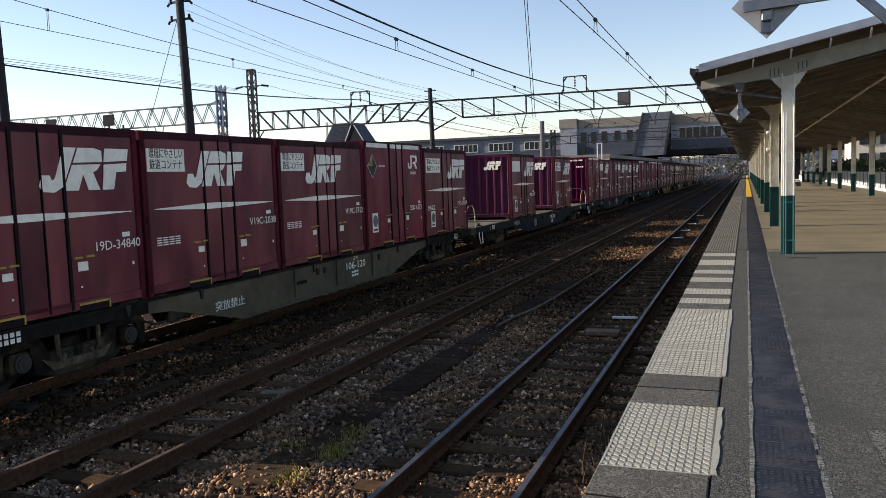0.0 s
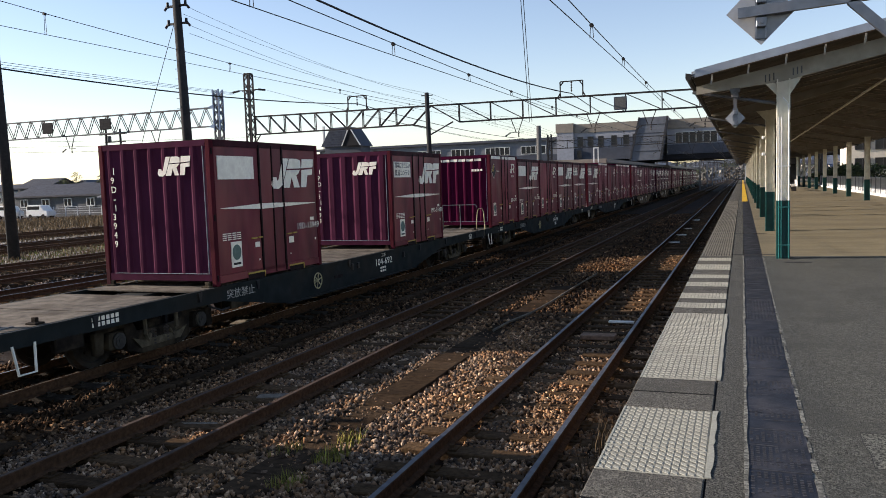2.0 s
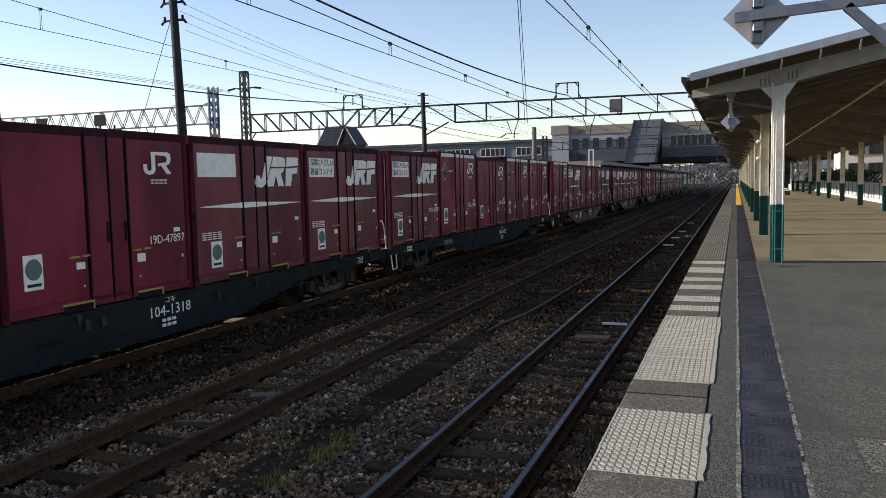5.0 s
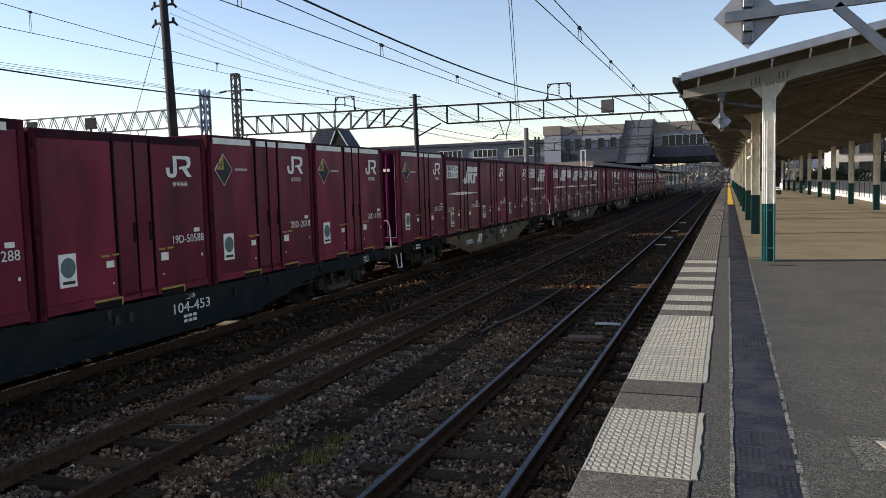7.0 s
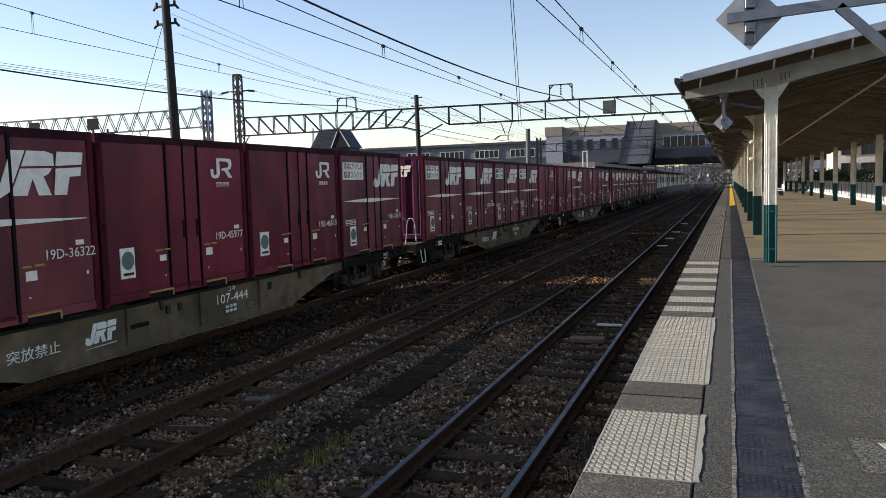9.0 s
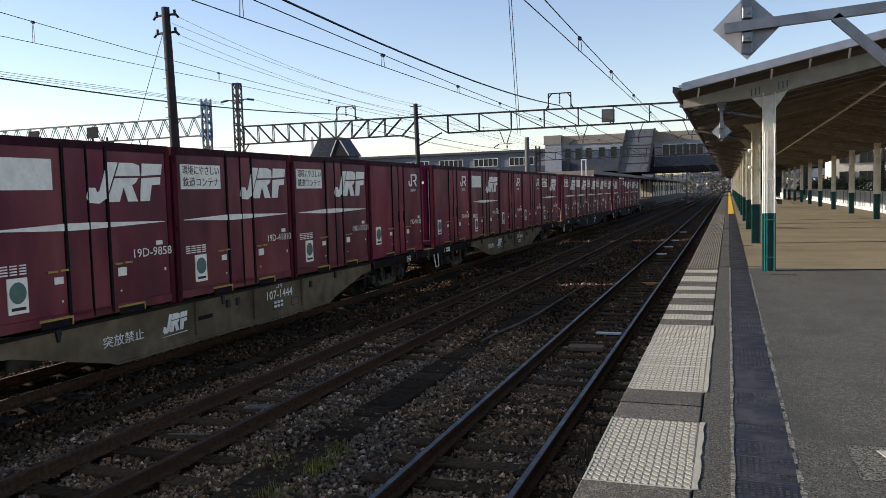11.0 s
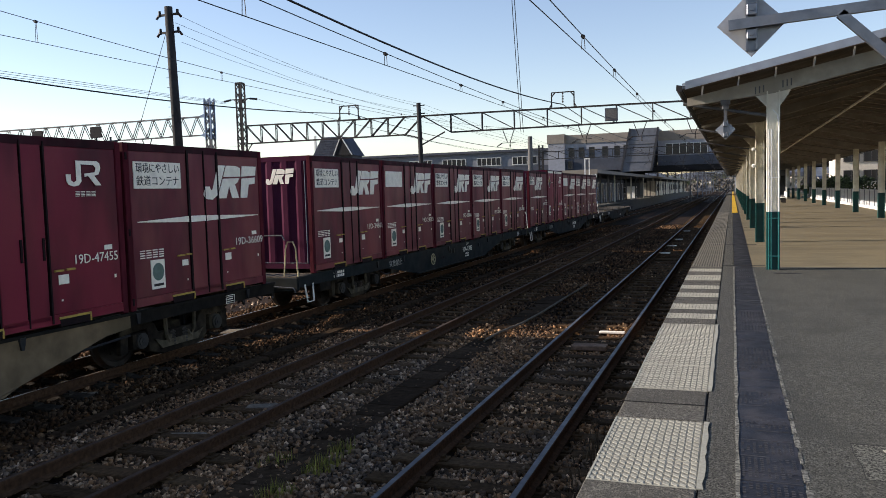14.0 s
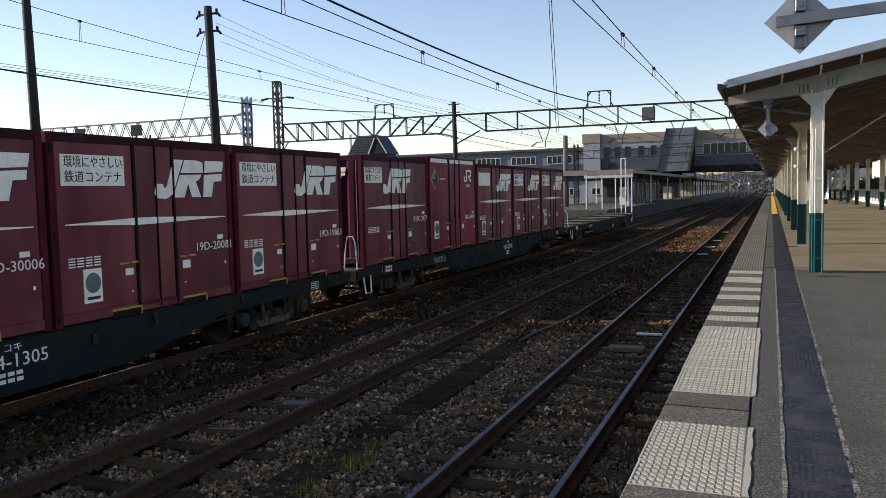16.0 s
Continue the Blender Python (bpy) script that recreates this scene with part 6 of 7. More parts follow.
# ---- station building over the tracks, and the island platform ----
def window(parent, x0, x1, y, z0, z1, panes=1, frame="dark_frame"):
    f = 0.09
    w = part("window", boxes((x0, x1, y - 0.10, y + 0.05, z0, z0 + f), (x0, x1, y - 0.10, y + 0.05, z1 - f, z1),
                             *[(a - f / 2, a + f / 2, y - 0.10, y + 0.05, z0 + f, z1 - f) for a in [x0 + f / 2 + (x1 - x0 - f) * k / panes for k in range(panes + 1)]]), M[frame], parent)
    for k in range(panes):
        a, b = x0 + (x1 - x0) * k / panes, x0 + (x1 - x0) * (k + 1) / panes
        part("pane", boxes((a + f / 2, b - f / 2, y - 0.03, y + 0.0, z0 + f, z1 - f)), M["glass"], w)
    return w


BY = 131.5
station = thing("station_building", "grey station concourse bridging the tracks with dark windows", "station building")
part("wall", boxes((-28.9, -15.6, BY, BY + 14, 5.7, 11.5)), M["facade"], station)
part("corner_bay", boxes((-29.0, -26.2, BY - 0.5, BY + 14.2, 5.7, 11.75)), M["facade"], station)
part("top_band", boxes((-29.15, -26.2, BY - 0.6, BY + 14.3, 10.3, 11.8), (-26.2, -15.3, BY - 0.15, BY + 14.1, 10.2, 11.62), (-11.2, 16.0, BY - 0.15, BY + 14.1, 10.0, 11.55)), M["facade_tan"], station, "tan parapet band")
part("bridge_wall", boxes((-11.2, 16.0, BY, BY + 14, 7.0, 10.0)), M["facade"], station)
part("bridge_girder", boxes((-11.2, 16.0, BY - 0.3, BY + 14, 6.0, 7.55)), M["facade_dark"], station)
part("bridge_soffit", boxes((-16.0, 16.0, BY - 0.1, BY + 15, 5.15, 6.0)), M["under"], station)
part("lower_wing", boxes((-26.2, -15.6, BY - 0.25, BY, 5.6, 7.6)), M["facade_dark"], station)
bm = bmesh.new()
prism(bm, [(-16.6, 5.2), (-12.0, 5.2), (-10.9, 11.9), (-15.1, 11.9)], 1, BY - 3.0, BY + 6)
part("stair_tower", bm, M["tower_panel"], station, "dark slanting stair tower")
bm = bmesh.new()
for z in (6.6, 8.0, 9.4, 10.7):
    box(bm, -16.2 + (z - 5.2) * 0.2, -12.1 + (z - 5.2) * 0.16, BY - 3.06, BY - 3.0, z, z + 0.06)
for a, b in (((-16.7, 5.2), (-15.15, 11.95)), ((-12.0, 5.2), (-10.85, 11.95))):
    bar(bm, (a[0], BY - 3.05, a[1]), (b[0], BY - 3.05, b[1]), 0.25, 0.3)
part("tower_ribs", bm, M["dark_frame"], station)
for x in (-25.6, -23.9, -22.2, -20.05, -18.1, -16.6):
    window(station, x, x + 0.95, BY - 0.2, 7.9, 9.5, 1, "dark_frame")
    part("window_apron", boxes((x + 0.05, x + 0.9, BY - 0.06, BY, 6.3, 7.7)), M["facade_dark"], station, "dark panel under the window")
window(station, -25.7, -24.9, BY - 0.4, 6.0, 7.3)
window(station, -10.0, -3.6, BY - 0.1, 7.7, 9.5, 6, "frame")
window(station, -2.6, 8.0, BY - 0.1, 7.75, 9.4, 9)
part("passage_wall", boxes((-75, -29.0, BY + 1, BY + 7, 6.2, 9.35)), M["passage_panel"], station)
part("passage_roof", boxes((-76, -29.0, BY + 0.4, BY + 7.6, 9.35, 9.75)), M["facade_dark"], station)
part("passage_girder", boxes((-75, -29.0, BY + 0.7, BY + 7, 5.6, 6.9)), M["facade_dark"], station)
for k in range(7):
    window(station, -74 + 6.4 * k, -69.6 + 6.4 * k, BY + 0.9, 7.1, 8.5, 5, "frame")
for x in (-70, -52, -34, -22, 11):
    part("pier", boxes((x - 0.45, x + 0.45, BY + 2, BY + 5, GROUND_Z, 5.7)), M["facade_dark"], station)

island = thing("island_platform", "island platform with pale roof posts beyond the freight track", "platform", kind="structure")
part("platform_body", boxes((-21.0, -11.95, 62, 260, -0.5, 0.86)), M["wall_concrete"], island)
part("edge_strip", boxes((-12.6, -11.85, 62, 260, 0.86, 1.0)), M["slab"], island)
part("platform_top", boxes((-21.0, -12.6, 62, 260, 0.86, 1.0)), M["asphalt"], island)
shelter = thing("island_canopy", "low flat canopy on pale posts over the island platform", "canopy")
part("roof", boxes((-20.5, -12.0, 75, 240, 4.25, 4.42), (-20.5, -11.95, 74.9, 240, 4.05, 4.3)), M["facade_dark"], shelter)
part("fascia", boxes((-20.6, -11.9, 74.7, 74.85, 3.95, 4.42)), M["facade_tan"], shelter, "brown end fascia")
part("side_fascia", boxes((-11.95, -11.85, 75, 240, 4.05, 4.40)), M["facade_tan"], shelter)
for k in range(31):
    y = 76 + 5.2 * k
    for x in (-12.7, -18.9):
        # two posts in three are grey: shade under the roof set as their colour
        part("post", boxes((x, x + 0.15, y - 0.075, y + 0.075, 1.0, 4.2)), M["cream" if k % 3 == 0 else "grey_pole"], shelter)
room = thing("waiting_room", "dark waiting room with glazed doorways under the island canopy", "waiting room")
part("wall", boxes((-17.5, -14.2, 88, 112, 1.0, 3.7)), M["facade_dark"], room)
for k in range(7):
    y = 88.8 + 3.3 * k
    o = part("doorway", boxes((-14.22, -14.16, y, y + 1.6, 1.05, 3.2)), M["glass"], room, "dark glazed doorway")
    part("door_frame", boxes((-14.2, -14.12, y - 0.08, y, 1.0, 3.28), (-14.2, -14.12, y + 1.6, y + 1.68, 1.0, 3.28), (-14.2, -14.12, y, y + 1.6, 3.2, 3.28)), M["frame"], o)
part("end_window", boxes((-16.9, -14.9, 87.94, 88.02, 1.8, 3.2)), M["glass"], room)
hall = thing("waiting_room", "pale cream waiting room with small dark panes far along the island", "waiting room")
part("wall", boxes((-16.5, -13.2, 150, 236, 1.0, 3.7)), M["cream_wall"], hall)
for k in range(14):
    part("pane", boxes((-13.22, -13.17, 152 + 6 * k, 155.6 + 6 * k, 1.9, 3.1)), M["glass"], hall)
portal = thing("pale_portal", "tall pale steel portal frame at the island platform end", "portal frame")
for x in (-14.15, -12.85, -11.75, -11.3, -10.95, -10.45):
    tall = 5.1 if x in (-11.3, -10.95) else 3.8
    half = 0.04
    part("post", boxes((x - half, x + half, 64.7, 64.7 + 2 * half, GROUND_Z if x > -11.9 else 1.0, tall)), M["white"], portal)
part("lintel", boxes((-14.3, -10.35, 64.66, 64.86, 3.52, 3.74)), M["frame"], portal)
part("top_bar", boxes((-11.35, -10.9, 64.69, 64.82, 5.02, 5.1)), M["white"], portal)
for k, (x, y) in enumerate(((-12.9, 80), (-13.0, 85), (-13.1, 116), (-13.0, 122))):
    bench = thing("vending_cabinet", "small upright cabinet on the island platform", "cabinet", "cabinets on the island")
    part("body", boxes((x - 1.2, x - 0.6, y, y + 0.9, 1.0, 2.8), bevel=0.03), M[("white", "blue_steel", "cream", "white")[k]], bench)
    part("front", boxes((x - 0.61, x - 0.58, y + 0.1, y + 0.8, 1.3, 2.6)), M["glass"], bench)

# ---- behind the platform: fence, stair enclosure, buildings, shrubs ----
fence = thing("fence", "pale slatted metal fence along the rear of the platform", "fence")
FENCE_SLAT = mesh_of("slat", boxes((7.582, 7.60, 0.0, 0.155, 1.1, 2.03)), M["fence_paint"])
for k in range(33):
    y = 30 + 1.85 * k
    panel = part("panel_rail", boxes((7.575, 7.595, y + 0.04, y + 1.81, 0.98, 1.12)), M["fence_paint"], fence)
    part("panel_rail", boxes((7.575, 7.595, y + 0.04, y + 1.81, 2.02, 2.10)), M["fence_paint"], fence)
    for j in range(9):
        o = part("slat", FENCE_SLAT, None, panel)
        o.location = (0, y + 0.06 + 0.196 * j, 0)
    part("post", boxes((7.55, 7.61, y - 0.03, y + 0.03, 0.9, 2.16)), M["galv"], fence)
tagged(part("fence_kerb", boxes((7.45, 7.72, 28, 98, 1.0, 1.16)), M["white"]), "white kerb under the platform fence", "kerb", kind="structure")
enc = thing("stair_enclosure", "dark glazed stair enclosure with pale corner posts on the platform", "stair enclosure")
part("core", boxes((1.75, 5.2, 88, 102, 1.0, 4.0)), M["facade_dark"], enc)
for x in (1.7, 2.5, 3.4, 4.3, 5.2):
    part("corner_post", boxes((x - 0.07, x + 0.07, 87.85, 88.0, 1.0, 4.1)), M["white"], enc)
for x in (1.85, 2.65, 3.55, 4.45):
    part("pane", boxes((x, x + 0.62, 87.93, 87.98, 1.5, 3.4)), M["glass"], enc)
for k, (x, y) in enumerate(((4.0, 70.5), (4.4, 79))):
    bench = thing("platform_bench", "pale platform bench with a low back", "bench", "benches on the platform")
    part("seat", boxes((x - 0.22, x + 0.22, y, y + 1.8, 1.40, 1.45)), M["white"], bench)
    part("backrest", boxes((x + 0.2, x + 0.24, y, y + 1.8, 1.45, 1.85)), M["white"], bench)
    for d in (0.15, 1.6):
        part("leg", boxes((x - 0.15, x + 0.15, y + d, y + d + 0.05, PLATFORM_Z, 1.40)), M["dark_steel"], bench)


def build_house(x, y, w, d, wall_h, roof_h, wall, roof, label, gable_x=True, windows=2, hip=0.0):
    h = thing("house", label, "house", "houses round the yard")
    part("wall", boxes((x - w / 2, x + w / 2, y - d / 2, y + d / 2, GROUND_Z, wall_h)), M[wall], h)
    bm = bmesh.new()
    e = 0.5
    if gable_x:
        prism(bm, [(x - w / 2 - e, wall_h - 0.1), (x, wall_h + roof_h), (x + w / 2 + e, wall_h - 0.1), (x + w / 2 + e, wall_h + 0.12), (x, wall_h + roof_h + 0.22), (x - w / 2 - e, wall_h + 0.12)], 1, y - d / 2 - e, y + d / 2 + e)
        prism(bm, [(x - w / 2, wall_h), (x + w / 2, wall_h), (x, wall_h + roof_h)], 1, y - d / 2 + 0.05, y + d / 2 - 0.05)
    else:
        prism(bm, [(y - d / 2 - e, wall_h - 0.1), (y, wall_h + roof_h), (y + d / 2 + e, wall_h - 0.1), (y + d / 2 + e, wall_h + 0.12), (y, wall_h + roof_h + 0.22), (y - d / 2 - e, wall_h + 0.12)], 0, x - w / 2 - e, x + w / 2 + e)
        prism(bm, [(y - d / 2, wall_h), (y + d / 2, wall_h), (y, wall_h + roof_h)], 0, x - w / 2 + 0.05, x + w / 2 - 0.05)
    part("roof", bm, M[roof], h)
    for k in range(windows):
        a = x - w / 2 + w * (k + 0.5) / windows
        window(h, a - 0.7, a + 0.7, y - d / 2 - 0.06, wall_h * 0.45, wall_h * 0.45 + 1.1, 2, "frame")
    return h


# gambrel-roofed house behind the train
h = thing("house", "dark grey gambrel-roofed house beyond the yard", "house", "houses round the yard")
part("wall", boxes((-45.0, -40.4, 80.8, 83.2, GROUND_Z, 7.4)), M["facade_dark"], h)
bm = bmesh.new()
prism(bm, [(-45.4, 7.25), (-44.2, 9.2), (-43.9, 9.35), (-41.6, 9.35), (-40.1, 7.15)], 1, 80.6, 83.4)
part("roof", bm, M["house_roof"], h)
for k in range(6):
    z = 7.5 + 0.28 * k
    a = -45.4 + (z - 7.25) / 1.95 * 1.2
    part("roof_course", boxes((a, a + 2.6 + 0.1 * k, 80.54, 80.6, z, z + 0.05)), M["facade_dark"], h)
bm = bmesh.new()
prism(bm, [(-42.4, 7.2), (-41.5, 9.2), (-40.3, 7.2)], 1, 80.2, 80.6)
part("gable_face", bm, M["under"], h, "shaded dark gable")
for a, b in (((-42.5, 7.2), (-41.5, 9.35)), ((-41.5, 9.35), (-40.15, 7.2))):
    bm = bmesh.new()
    bar(bm, (a[0], 80.17, a[1]), (b[0], 80.17, b[1]), 0.10, 0.10)
    part("barge_board", bm, M["frame"], h, "pale barge board")
part("vent_pipe", boxes((-45.3, -45.1, 80.9, 81.1, 7.0, 9.6)), M["frame"], h)
build_house(-84, 87, 24, 9, 2.6, 1.5, "house_wall", "tile_roof", "long low grey house beside the rail yard", False, 6)
build_house(-71.5, 84, 11, 9, 2.3, 1.1, "house_wall", "facade", "small grey shed with a rounded pale roof", True, 1)
rnd = random.Random(21)
for k in range(26):
    x = -150 + 5.2 * k + rnd.uniform(-2, 2)
    build_house(x, 105 + rnd.uniform(0, 34), rnd.uniform(7, 11), 8, rnd.uniform(2.8, 5.0), rnd.uniform(1.2, 2.2), rnd.choice(("house_wall", "cream_wall", "facade")),
                rnd.choice(("tile_roof", "tile_roof", "blue_roof", "facade_dark")), "distant tiled house in the town", rnd.random() < 0.5, 2)
for k in range(36):
    build_house(rnd.uniform(-60, 50), 400 + rnd.uniform(0, 140), rnd.uniform(8, 16), 9, rnd.uniform(3, 7), rnd.uniform(1, 2.5), rnd.choice(("house_wall", "cream_wall", "facade")),
                rnd.choice(("tile_roof", "blue_roof", "facade_dark")), "hazy far house at the end of the line", rnd.random() < 0.5, 2)
b = thing("apartment_block", "cream apartment block behind the platform fence", "apartment building")
part("wall", boxes((21, 34, 96, 110, GROUND_Z, 9.5)), M["cream_wall"], b)
part("roof", boxes((20.7, 34.3, 95.7, 110.3, 9.5, 9.9)), M["facade"], b)
for z in (2.2, 5.2, 7.6):
    for k in range(3):
        window(b, 22 + 4 * k, 24.2 + 4 * k, 95.93, z, z + 1.4, 2, "frame")
b = thing("office_building", "white two-storey building with wide windows behind the fence", "building")
part("wall", boxes((13.5, 21, 118, 130, GROUND_Z, 8.0)), M["cream_wall"], b)
part("roof", boxes((13.2, 21.3, 117.7, 130.3, 8.0, 8.3)), M["facade"], b)
for z in (2.6, 5.2):
    for k in range(3):
        window(b, 14.0 + 2.4 * k, 15.9 + 2.4 * k, 117.93, z, z + 1.5, 2)


def leaf_clumps(bm, centre, radii, count, size, seed):
    r = random.Random(seed)
    for _ in range(count):
        d = Vector((r.gauss(0, 1), r.gauss(0, 1), r.gauss(0, 1))).normalized() * (r.random() ** 0.4)
        p = Vector(centre) + Vector((d.x * radii[0], d.y * radii[1], d.z * radii[2]))
        n = Vector((r.gauss(0, 1), r.gauss(0, 1), r.gauss(0, 1))).normalized()
        u = n.orthogonal().normalized() * size * r.uniform(0.5, 1.2)
        v = n.cross(u).normalized() * size * r.uniform(0.3, 0.7)
        bm.faces.new([bm.verts.new(q) for q in (p - u, p + v, p + u, p - v)])


def build_tree(x, y, height, spread, seed, label, name="tree"):
    t = thing(name, label, name)
    r = random.Random(seed)
    bm = bmesh.new()
    rod(bm, (x, y, GROUND_Z), (x + r.uniform(-0.1, 0.1), y, height * 0.6), 0.13, 8, 0.06)
    tips = []
    for k in range(6):
        a = k * 1.05 + r.uniform(-0.3, 0.3)
        tip = (x + math.cos(a) * spread * 0.6, y + math.sin(a) * spread * 0.6, height * r.uniform(0.55, 0.95))
        rod(bm, (x, y, height * r.uniform(0.3, 0.5)), tip, 0.05, 6, 0.02)
        tips.append(tip)
    part("trunk", bm, M["bark"], t)
    bm = bmesh.new()
    for k, tip in enumerate(tips):
        leaf_clumps(bm, tip, (spread * 0.45, spread * 0.45, height * 0.17), 130, 0.16, seed * 10 + k)
    part("crown", bm, M["leaf"], t)
    return t


for k in range(9):
    build_tree(9.2 + rnd.uniform(-0.3, 2.5), 64 + 6 * k, rnd.uniform(2.4, 3.4), 1.5, 100 + k, "dark green shrub behind the platform fence", "shrub")
for k in range(14):
    build_tree(-130 + 7 * k + rnd.uniform(-2, 2), 97 + rnd.uniform(0, 30), rnd.uniform(3.5, 6.5), 2.2, 200 + k, "bare-looking garden tree among the houses")
woods = bmesh.new()
for k in range(60):
    leaf_clumps(woods, (-75 + 2.4 * k, 385 + 20 * math.sin(k * 1.7), 2.8 + 1.2 * math.sin(k * 2.3)), (2.4, 3.0, 3.6), 70, 0.9, 900 + k)
tagged(part("far_woods", woods, M["far_wood"]), "belt of far trees beyond the station throat, haze in their colour", "trees", kind="stuff")
# Added ridge that covers the bright sky at the horizon, haze in its colour
hill = bmesh.new()
ridge = [(x, 1500.0, -2.0) for x in range(-1400, 1401, 40)]
tops = [(x, 1500.0, 30 + 9 * math.sin(x * 0.006 + 1) + 6 * math.sin(x * 0.021) + 3 * math.sin(x * 0.07)) for x in range(-1400, 1401, 40)]
low, high = [hill.verts.new(p) for p in ridge], [hill.verts.new((p[0], 1700.0, p[2])) for p in tops]
for k in range(len(low) - 1):
    hill.faces.new((low[k], low[k + 1], high[k + 1], high[k]))
tagged(part("backdrop", hill, M["far_hill"]), "low hills added on the horizon, blue-grey haze in their colour", "hills", kind="structure")
for k in range(24):
    m = thing("line_mast", "slim far steel mast beside the line", "mast", "far masts")
    x, y = (-7.6, -12.5, 1.2)[k % 3] - (5 if k % 3 == 1 else 0), 160 + 11 * k
    part("shaft", boxes((x - 0.14, x + 0.14, y - 0.14, y + 0.14, GROUND_Z, 8.2)), M[("galv", "dark_steel", "frame")[k % 3]], m)
    part("arm", boxes((x, x + 2.6, y - 0.05, y + 0.05, 6.2, 6.32), (x, x + 2.6, y - 0.05, y + 0.05, 5.3, 5.38)), M["dark_steel"], m)
for k in range(16):
    build_tree(rnd.uniform(-45, 25), 300 + rnd.uniform(0, 120), rnd.uniform(5, 9), 3.5, 300 + k, "hazy far tree beyond the station")


# ---- yard: earth strip, weeds, fence, van ----
tagged(part("yard_earth", boxes((-78, -39.8, -10, 240, GROUND_Z, GROUND_Z + 0.05), (-17.6, -16.4, -10, 240, GROUND_Z, GROUND_Z + 0.05), (-33, -28.5, -10, 240, GROUND_Z, GROUND_Z + 0.06)), M["sand"]),
       "dry sandy earth strips between the sidings", "earth", kind="structure")


def blades(name, count, x0, x1, y0, y1, tall, mat, seed, label, base=GROUND_Z, wide=0.012):
    rng = np.random.default_rng(seed)
    p = np.stack([rng.uniform(x0, x1, count), rng.uniform(y0, y1, count), np.full(count, base)], 1)
    a = rng.uniform(0, 2 * np.pi, count)
    h = tall * rng.uniform(0.35, 1.1, count)
    lean = np.stack([np.cos(a + 1.3), np.sin(a + 1.3), 0 * a], 1) * (h * rng.uniform(0.1, 0.6, count))[:, None]
    side = np.stack([np.cos(a), np.sin(a), 0 * a], 1) * wide * rng.uniform(0.6, 1.4, count)[:, None]
    up = np.stack([0 * a, 0 * a, h], 1)
    pts = np.stack([p - side, p + side, p + 0.55 * up + 0.3 * lean + side * 0.6, p + up + lean, p + 0.55 * up + 0.3 * lean - side * 0.6], 1)
    me = bpy.data.meshes.new(name)
    me.from_pydata(pts.reshape(-1, 3).tolist(), [], (np.arange(5)[None] + 5 * np.arange(count)[:, None]).tolist())
    me.materials.append(M[mat])
    return tagged(new(name, me), label, "grass", kind="stuff")


blades("dry_grass", 22000, -78, -50, 20, 78, 0.6, "dry_grass", 31, "tall dry straw grass along the yard fence", wide=0.03)
blades("dry_grass", 9000, -33, -28.5, 12, 70, 0.30, "dry_grass", 32, "dry grass between the sidings", wide=0.02)
blades("green_grass", 6000, -33, -28.5, 12, 70, 0.25, "green_grass", 33, "green grass between the sidings", wide=0.02)
blades("green_grass", 2600, -17.6, -16.4, 8, 60, 0.28, "green_grass", 38, "green and yellow weeds between the sidings", wide=0.014)
blades("dry_grass", 2600, -25.0, -24.3, 10, 60, 0.3, "dry_grass", 39, "dry weeds between the sidings", wide=0.014)
blades("dry_grass", 4000, -44, -40, 20, 90, 0.35, "dry_grass", 40, "dry weeds on the sandy yard", wide=0.025)
blades("green_grass", 1500, -13.9, -13.0, 8, 60, 0.25, "green_grass", 34, "green weeds beside the siding", wide=0.012)
blades("dry_grass", 300, -1.42, -0.95, 4.3, 8.4, 0.46, "dead_stalk", 35, "thin dry weeds at the foot of the platform wall", wide=0.006)
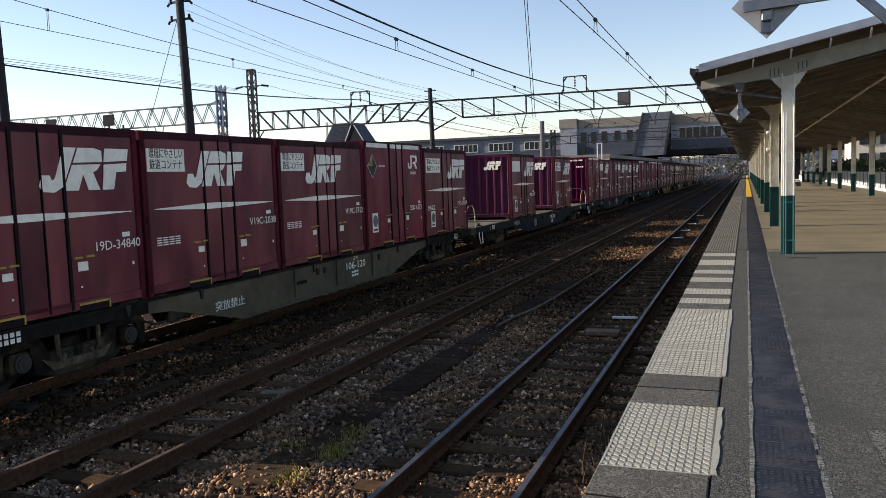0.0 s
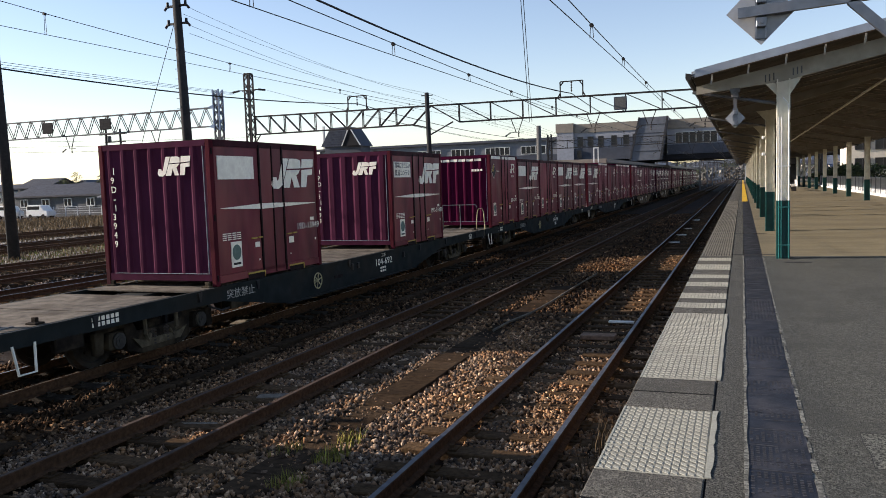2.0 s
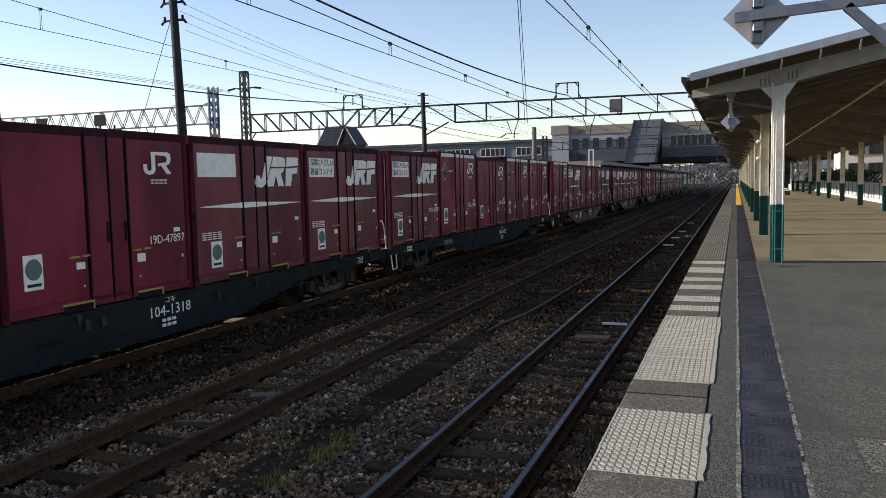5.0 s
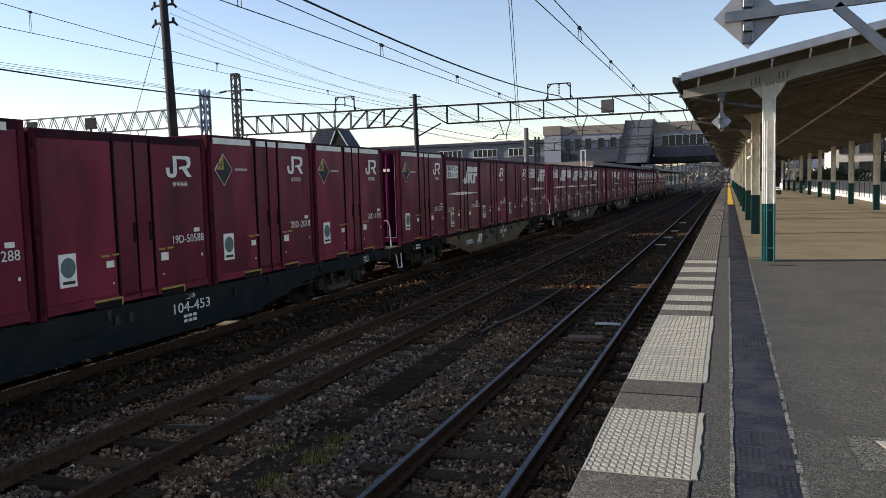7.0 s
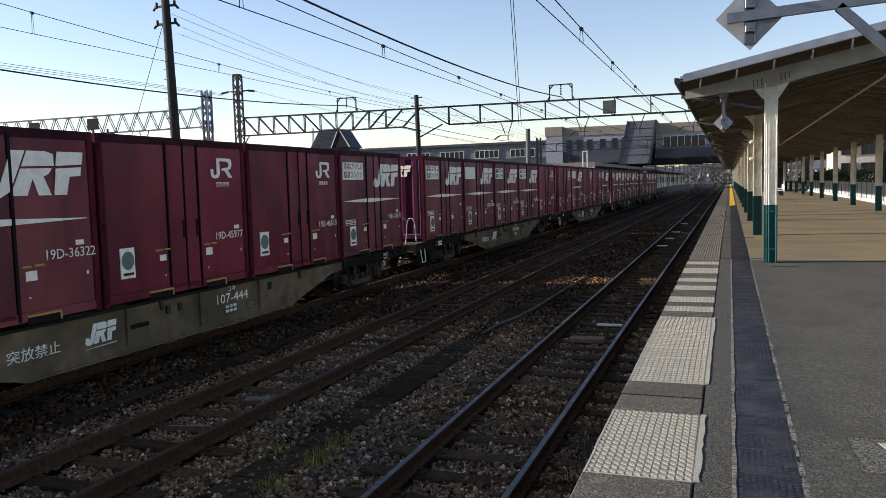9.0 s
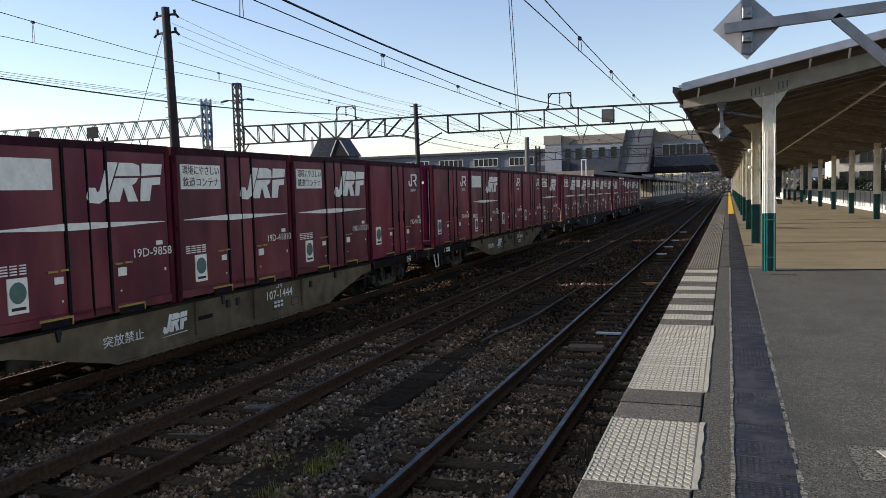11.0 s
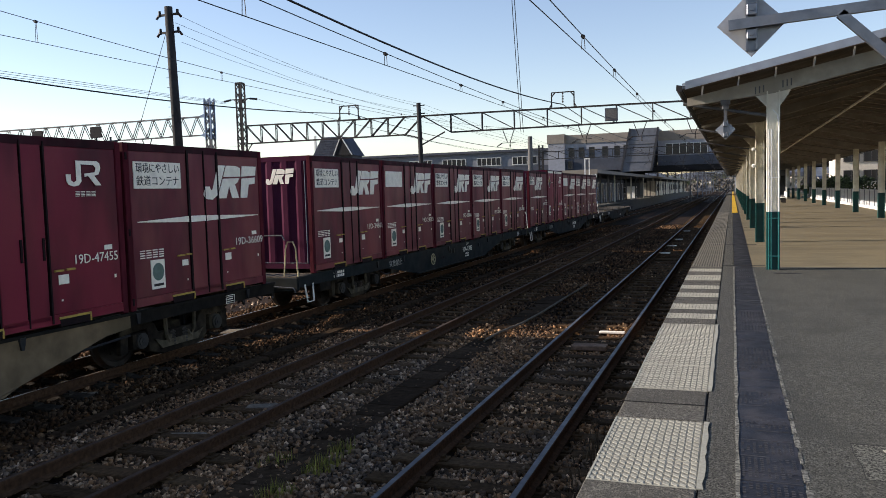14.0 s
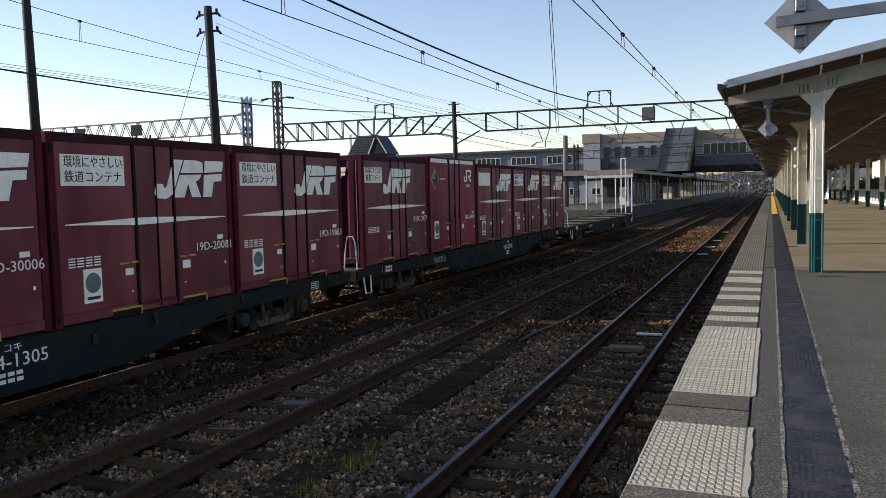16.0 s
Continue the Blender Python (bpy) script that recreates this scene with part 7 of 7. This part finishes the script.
for k, (x, y, n) in enumerate(((-3.97, 6.96, 150), (-4.01, 6.2, 130), (-4.02, 7.5, 70), (-3.85, 5.3, 60), (-4.5, 7.0, 40))):
    blades("green_grass", n, x - 0.13, x + 0.13, y - 0.2, y + 0.2, 0.15, "bright_grass", 60 + k, "small yellow-green weed tuft in the ballast", wide=0.005, base=-0.2)
fence = thing("fence", "pale wire fence between the yard and the houses", "fence")
for k in range(24):
    part("post", boxes((-92.0 + 2 * k, -91.9 + 2 * k, 78.0, 78.1, GROUND_Z, 1.25)), M["fence_paint"], fence)
for z in (0.35, 0.65, 0.95, 1.18):
    part("rail", boxes((-92.0, -45.9, 78.03, 78.07, z, z + 0.04)), M["fence_paint"], fence)


def build_van(x, y, label):
    v = thing("car", label, "car")
    bm = bmesh.new()
    prism(bm, [(x - 1.8, 0.1), (x + 1.8, 0.1), (x + 1.8, 0.75), (x + 1.25, 0.85), (x + 0.7, 1.5), (x - 1.6, 1.55), (x - 1.8, 0.9)], 1, y, y + 1.5)
    bmesh.ops.bevel(bm, geom=bm.edges[:], offset=0.06, segments=2, affect="EDGES")
    part("body", bm, M["white"], v)
    part("side_window", boxes((x - 1.5, x + 0.55, y - 0.01, y + 0.02, 0.95, 1.38)), M["glass"], v)
    for dx in (-1.1, 1.1):
        for dy in (0.02, 1.3):
            bm = bmesh.new()
            rod(bm, (x + dx, y + dy - 0.04, 0.06), (x + dx, y + dy + 0.2, 0.06), 0.3, 14)
            part("wheel", bm, M["seal"], v)


build_van(-85.3, 76.5, "small white car parked beside the low house")
build_van(-92.0, 77.5, "white van parked beside the low house")


# ---- what moves: the whole train, towards the camera ----
def travelled(t):
    return 9.184 * t + 0.0080 * t * t


def motions():
    rows = [k * 0.5 for k in range(33)]
    for ob, at, z in MOVING:
        walk(ob, [(t, pose(TRAIN_X, at - travelled(t), z)) for t in rows])
    turns = [k / 15 for k in range(241)]
    for wheel, y in TURNING:
        walk(wheel, [(t, pose(0, y, WHEEL_R, math.degrees(travelled(t) / WHEEL_R))) for t in turns])


motions()
